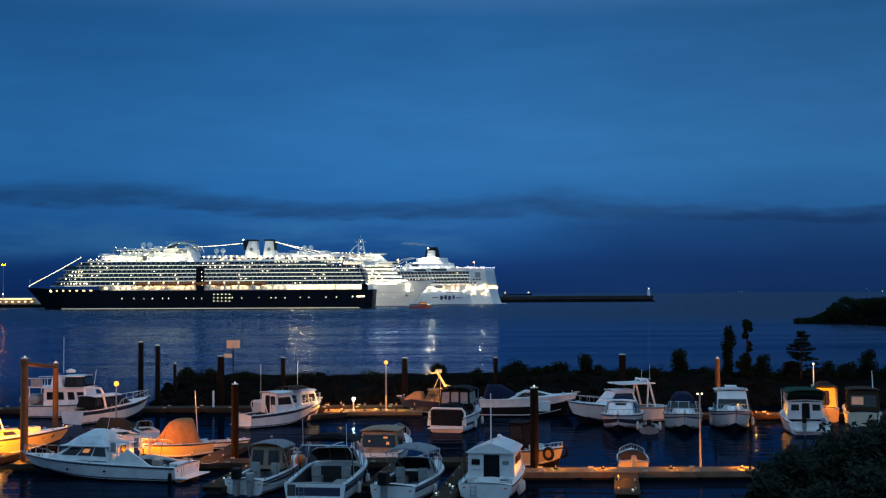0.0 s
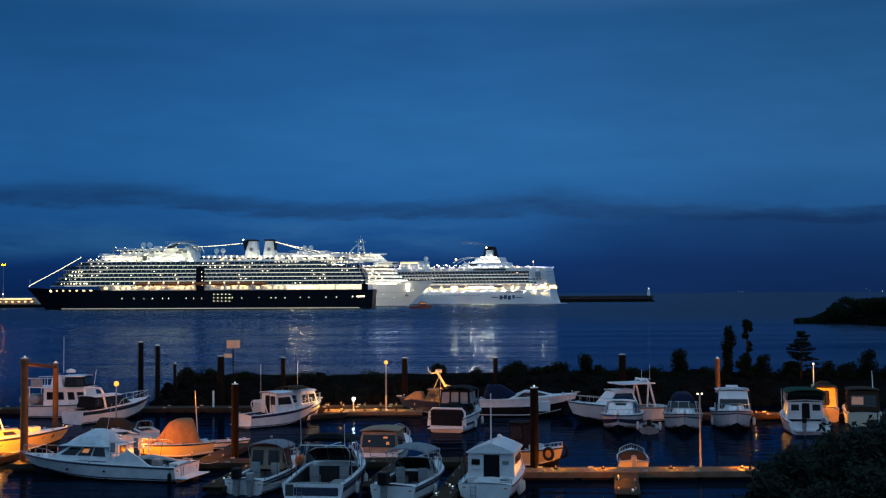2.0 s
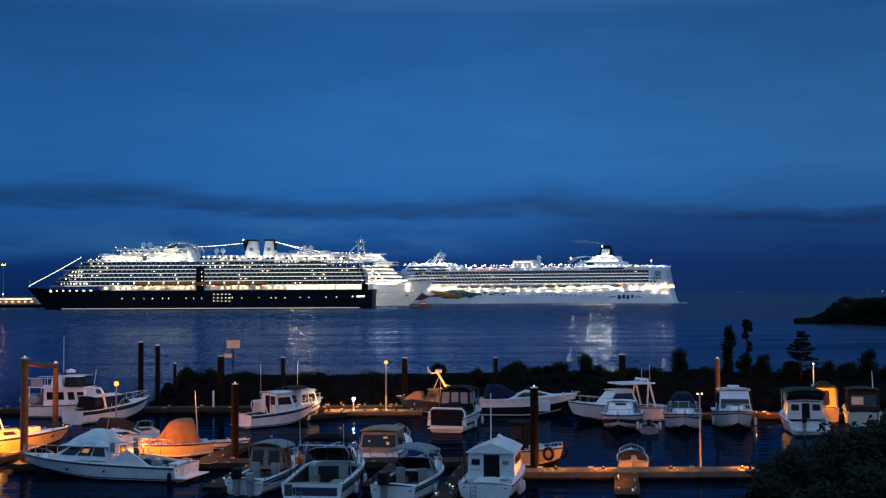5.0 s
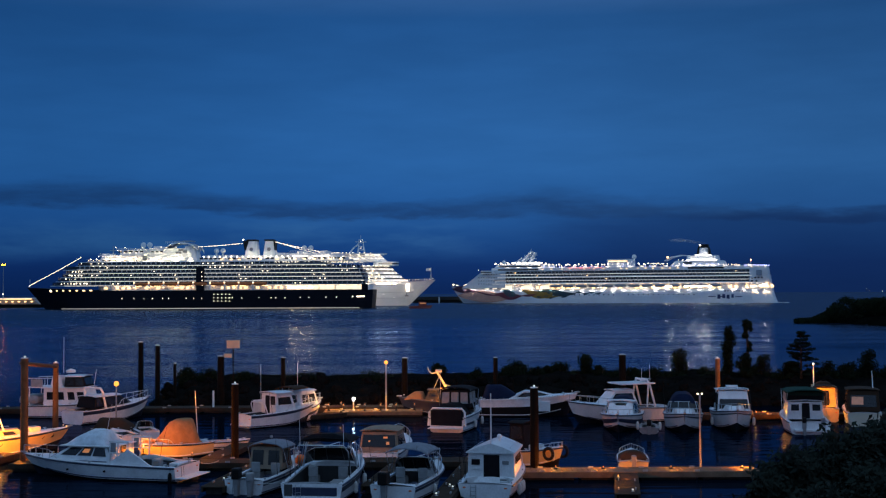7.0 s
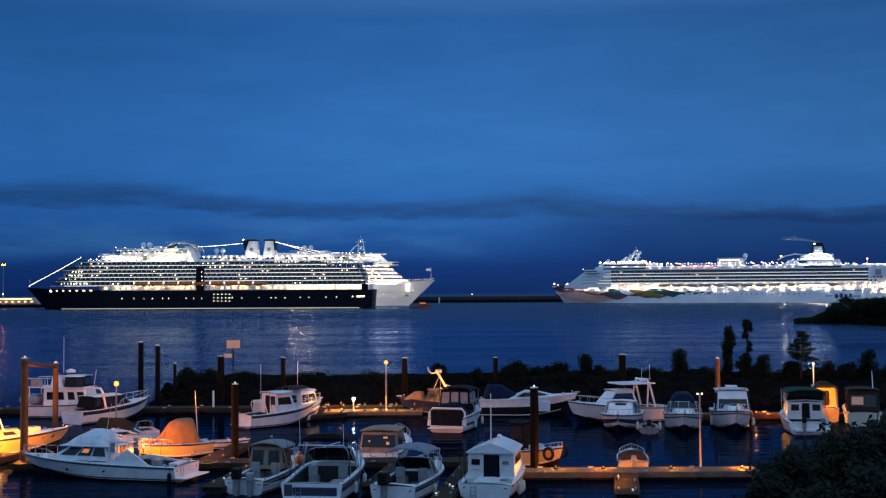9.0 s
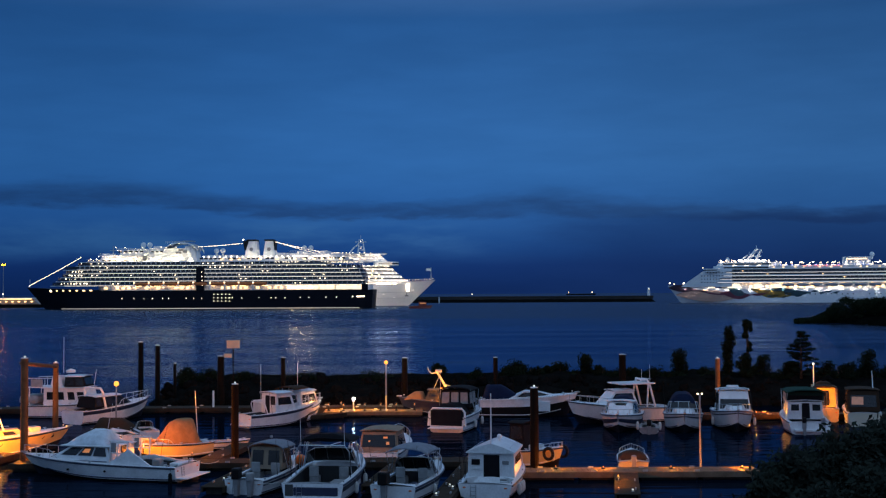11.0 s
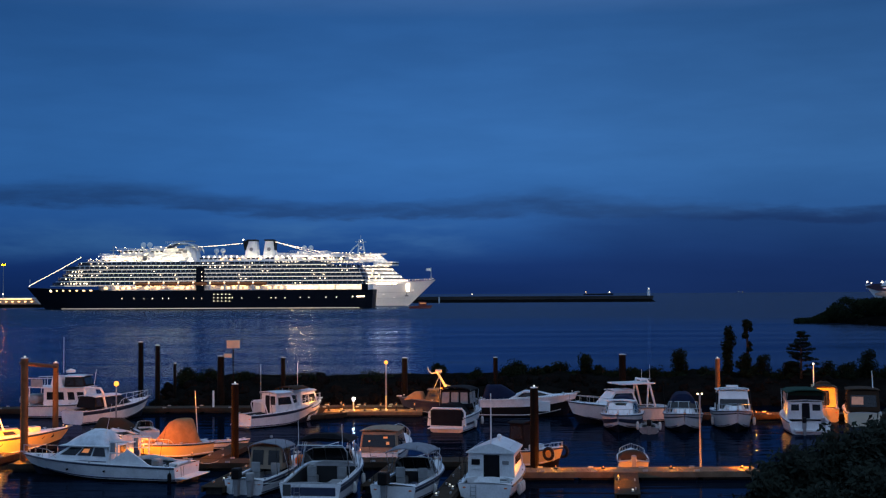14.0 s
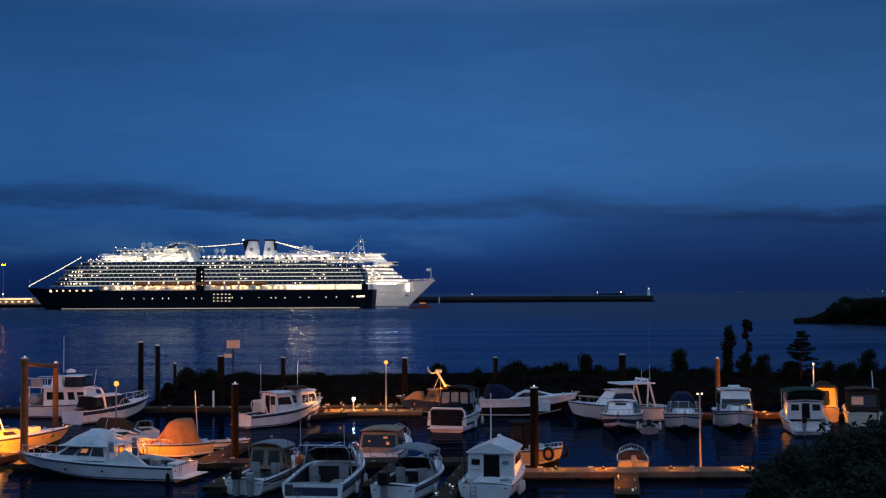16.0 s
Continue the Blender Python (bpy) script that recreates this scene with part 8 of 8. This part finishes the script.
    # ---- left group ----
    b = Boat("trawler_yacht", (-36.6, 109.2), (-29.6, 108.4), 7.8, 3.0, "white trawler yacht with open flybridge, funnel and radar", fb=1.5, fs=1.1, hull="gel", cockpit=(0.05, 0.2))
    cab = b.house(1.4, 1.4, 5.2, 5.6, 1.1, 2.6, 1.25, 1.2, wf=0.9)
    for u in (0.08, 0.32, 0.56, 0.78):
        b.window(cab, "both", u, u + 0.15, 0.35, 0.8)
    up = b.house(3.2, 3.3, 4.9, 5.2, 2.75, 3.6, 1.05, 1.0, "upper_wheelhouse", "canvas_black", wf=0.9)
    b.window(up, "both", 0.06, 0.46, 0.15, 0.9)
    b.window(up, "both", 0.54, 0.94, 0.15, 0.9)
    b.window(up, "front", 0.05, 0.95, 0.2, 0.9)
    bm = bmesh.new()
    hexa(bm, [(1.7, 0.5, 2.7), (1.7, -0.5, 2.7), (2.9, 0.5, 2.7), (2.9, -0.5, 2.7), (1.9, 0.4, 3.7), (1.9, -0.4, 3.7), (2.6, 0.4, 3.7), (2.6, -0.4, 3.7)])
    part("funnel", bm, M["gel"], b.root)
    bm = bmesh.new()
    for sd in (1, -1):
        tube(bm, [(-0.1, sd * 1.15, 3.5), (1.4, sd * 1.15, 3.5), (3.2, sd * 1.1, 3.5)], 0.03, 5)
        for x in (-0.1, 0.7, 1.5, 2.3):
            tube(bm, [(x, sd * 1.15, 2.7), (x, sd * 1.15, 3.5)], 0.025, 5)
        tube(bm, [(0.1, sd * 1.2, 1.1), (0.1, sd * 1.2, 2.7)], 0.05, 6)
    part("boat_deck_rail", bm, M["gel"], b.root)
    b.box_part("boat_deck", "gel", -0.2, 3.2, -1.25, 1.25, 2.66, 2.74, r=0.02)
    b.box_part("rail_canvas", "vinyl", 0.2, 1.3, -1.18, -1.13, 2.75, 3.4, r=0.01)
    bm = bmesh.new()
    lathe(bm, [(0.02, 3.95), (0.4, 3.95), (0.42, 4.15), (0.02, 4.3)], 12, (3.4, 0, 0))
    part("radar", bm, M["gel"], b.root)
    b.antenna(2.6, 0.3, 3.9, 3.2)
    b.box_part("dinghy_on_rack", "vinyl", -0.9, 0.9, -1.3, 1.3, 1.2, 2.0, r=0.3)
    b.rail(0.55, 0.98)
    b = Boat("motor_cruiser", (-31.2, 102.6), (-27.5, 108.4), 8.6, 2.9, "white motor cruiser with wraparound rails moored by the lamp", fb=1.7, fs=1.1, cockpit=(0.05, 0.35), band=(0.70, 0.90, "navy"))
    cab = b.house(1.4, 1.6, 4.6, 6.2, 1.25, 2.15, 1.15, 1.0, "glazed_saloon", "canvas_black", wf=0.75)
    b.window(cab, "both", 0.04, 0.30, 0.2, 0.9)
    b.window(cab, "both", 0.34, 0.60, 0.2, 0.9)
    b.window(cab, "both", 0.64, 0.92, 0.2, 0.85)
    b.window(cab, "front", 0.06, 0.94, 0.2, 0.85)
    b.arch(2.6, 1.2, 2.9, 1.2, 0.4)
    b.rail(0.45, 0.99, 0.6, 8)
    b.antenna(3.0, 0.9, 2.4, 2.0, -0.2)
    b = Boat("canvas_boat", (-16.5, 84.0), (-19.8, 79.9), 5.6, 2.3, "small cream boat under a tan canvas tent lit orange", fb=1.15, fs=0.85, hull="buff", cockpit=(0.06, 0.5))
    b.drape(0.9, 3.7, 0.9, 2.5, 0.95, "canvas_tan", 0.42, "canvas_tent", "tan canvas tent over the cockpit")
    b.antenna(0.5, 0.0, 0.9, 3.4, -0.08, 0.02)
    b.box_part("deck_bag", "canvas_tan", 4.3, 4.8, -0.4, 0.3, 1.05, 1.35, r=0.1)
    b.rail(0.6, 0.98, 0.35)
    b = Boat("dinghy", (-17.2, 86.5), (-13.6, 86.0), 3.6, 1.5, "small white dinghy beside the dock", fb=0.7, fs=0.5, cockpit=(0.06, 0.7), sole=0.2)
    b = Boat("sailing_boat", (-34.8, 79.7), (-26.1, 87.7), 11.0, 3.2, "cream boat with portholes lit orange at the dock", fb=1.5, fs=1.1, hull="buff", cockpit=(0.05, 0.35), band=(0.86, 0.95, "navy"))
    cab = b.house(4.0, 4.2, 7.0, 7.8, 1.2, 1.7, 0.95, 0.8, "trunk_cabin", "buff", wf=0.7, roof=False)
    b.window(cab, "both", 0.15, 0.40, 0.3, 0.75)
    b.window(cab, "both", 0.55, 0.80, 0.3, 0.75)
    for u in (0.50, 0.64, 0.80, 0.875):
        for sd in (1, -1):
            bm = bmesh.new()
            lathe(bm, [(0.01, 0), (0.15, 0), (0.17, 0.03), (0.20, 0.03), (0.20, 0)], 12)
            bmesh.ops.rotate(bm, verts=bm.verts[:], cent=(0, 0, 0), matrix=Matrix.Rotation(radians(-90 * sd), 3, "X"))
            bmesh.ops.translate(bm, verts=bm.verts[:], vec=(u * b.L * 0.975, sd * (b.half(u) * (0.94 - 0.16 * max(0, (u - 0.4) / 0.6)) + 0.03), 0.92 + 0.2 * (u > 0.7)))
            part("porthole", bm, M["glass"], b.root)
    b.antenna(6.0, -0.6, 1.6, 3.4, 0.35, 0.035)
    b.drape(1.0, 4.2, 1.2, 2.6, 1.1, "canvas_grey", 0.3)
    b.box_part("deck_box", "cream", 7.9, 8.7, -0.5, 0.4, 1.35, 1.75, r=0.08)
    b.grab_rails(4.3, 6.9, 0.75, 1.72)
    b = Boat("covered_launch", (-26.6, 93.4), (-22.9, 92.4), 3.6, 1.8, "dark launch under a brown canvas cover below the lamp", fb=0.8, fs=0.65, hull="antifoul", stripe="black", deck="liner", cockpit=(0.06, 0.5))
    b.drape(0.1, 3.4, 0.6, 1.5, 0.9, "canvas_brown", 0.35, label="brown canvas boat cover")
    b = Boat("skiff", (-21.9, 91.0), (-23.5, 94.0), 3.4, 1.6, "small white skiff with a low windscreen", fb=0.9, fs=0.7, cockpit=(0.06, 0.6))
    b.screen(2.2, 1.9, 0.85, 1.3, 0.65, 0.55, 0.7)
    b = Boat("skiff", (-22.6, 88.5), (-24.8, 91.5), 3.8, 1.6, "small white open skiff behind the dock", fb=0.9, fs=0.7, cockpit=(0.06, 0.6))


fleet()


# ---- things that move ----
def motions():
    walk(leaver, [
        (0.0, pose(50.2, 1062.9, 0, 0, 0, 161.00)),
        (0.5, pose(62.0, 1061.5, 0, 0, 0, 161.01)),
        (1.0, pose(74.6, 1059.9, 0, 0, 0, 161.03)),
        (1.5, pose(87.8, 1058.0, 0, 0, 0, 161.04)),
        (2.0, pose(101.9, 1056.0, 0, 0, 0, 161.06)),
        (2.5, pose(116.6, 1053.7, 0, 0, 0, 161.07)),
        (3.0, pose(132.2, 1051.3, 0, 0, 0, 161.09)),
        (3.5, pose(148.5, 1048.6, 0, 0, 0, 161.10)),
        (4.0, pose(165.5, 1045.7, 0, 0, 0, 161.11)),
        (4.5, pose(183.4, 1042.6, 0, 0, 0, 161.13)),
        (5.0, pose(202.0, 1039.3, 0, 0, 0, 161.14)),
        (5.5, pose(221.3, 1035.7, 0, 0, 0, 161.16)),
        (6.0, pose(241.4, 1032.0, 0, 0, 0, 161.17)),
        (6.5, pose(262.2, 1028.0, 0, 0, 0, 161.19)),
        (7.0, pose(283.7, 1023.9, 0, 0, 0, 161.20)),
        (7.5, pose(306.0, 1019.9, 0, 0, 0, 161.62)),
        (8.0, pose(328.9, 1015.8, 0, 0, 0, 162.04)),
        (8.5, pose(352.4, 1011.4, 0, 0, 0, 162.47)),
        (9.0, pose(376.4, 1006.8, 0, 0, 0, 162.89)),
        (9.5, pose(401.0, 1002.0, 0, 0, 0, 163.31)),
        (10.0, pose(426.0, 997.0, 0, 0, 0, 163.73)),
        (10.5, pose(451.4, 991.8, 0, 0, 0, 164.16)),
        (11.0, pose(477.1, 986.3, 0, 0, 0, 164.58)),
        (11.5, pose(503.1, 980.7, 0, 0, 0, 165.00)),
        (12.0, pose(529.4, 974.9, 0, 0, 0, 165.50)),
        (12.5, pose(555.8, 968.9, 0, 0, 0, 166.00)),
        (13.0, pose(582.3, 962.7, 0, 0, 0, 166.50)),
        (13.5, pose(608.8, 956.3, 0, 0, 0, 166.92)),
        (14.0, pose(635.2, 949.6, 0, 0, 0, 167.33)),
        (14.5, pose(661.7, 942.6, 0, 0, 0, 167.75)),
        (15.0, pose(688.1, 935.5, 0, 0, 0, 168.17)),
        (15.5, pose(714.5, 928.2, 0, 0, 0, 168.58)),
        (16.0, pose(741.0, 920.6, 0, 0, 0, 169.00)),
    ])
    # three boats shift a little on their lines
    broad = swaying["broadside"].root.matrix_basis.copy()
    walk(swaying["broadside"].root, [(t, Matrix.Translation((dx, 0, 0)) @ broad) for t, dx in (
        (0.0, 0.0), (0.5, -0.11), (1.0, -0.11), (1.5, -0.07), (2.0, -0.02), (2.5, 0.06), (3.0, 0.08), (3.5, 0.03), (4.0, -0.05), (6.5, 0.0), (7.0, 0.0), (8.0, -0.03), (8.5, -0.06),
        (9.0, -0.03), (11.5, 0.02), (12.0, -0.08), (13.0, -0.07), (13.5, 0.0), (14.0, -0.02), (14.5, -0.06), (15.0, -0.12), (15.5, -0.09), (16.0, -0.12))])
    near, far = swaying["near"].root.matrix_basis.copy(), swaying["far"].root.matrix_basis.copy()
    walk(swaying["near"].root, [(t, Matrix.Translation((dx, 0, 0)) @ near) for t, dx in (
        (0.0, 0.17), (0.5, 0.09), (1.0, 0.0), (1.5, 0.03), (3.0, 0.09), (4.0, 0.05), (7.0, 0.0), (9.0, 0.0), (11.5, 0.05), (13.0, 0.0), (14.0, -0.07), (15.0, 0.0), (16.0, 0.04))])
    walk(swaying["far"].root, [(t, Matrix.Translation((dx, 0, 0)) @ far) for t, dx in (
        (0.0, -0.12), (1.0, 0.13), (1.5, 0.12), (2.5, -0.13), (3.5, 0.16), (4.0, 0.12), (6.5, 0.04), (7.5, -0.07), (8.0, 0.16), (9.0, -0.08),
        (11.5, 0.04), (12.0, -0.11), (12.5, 0.17), (13.0, 0.04), (13.5, 0.12), (14.5, -0.12), (15.0, 0.0), (16.0, 0.15))])
    walk(far_vessel, [(0.0, pose(181.0, 3000, 0)), (16.0, pose(409.0, 3000, 0))])


motions()
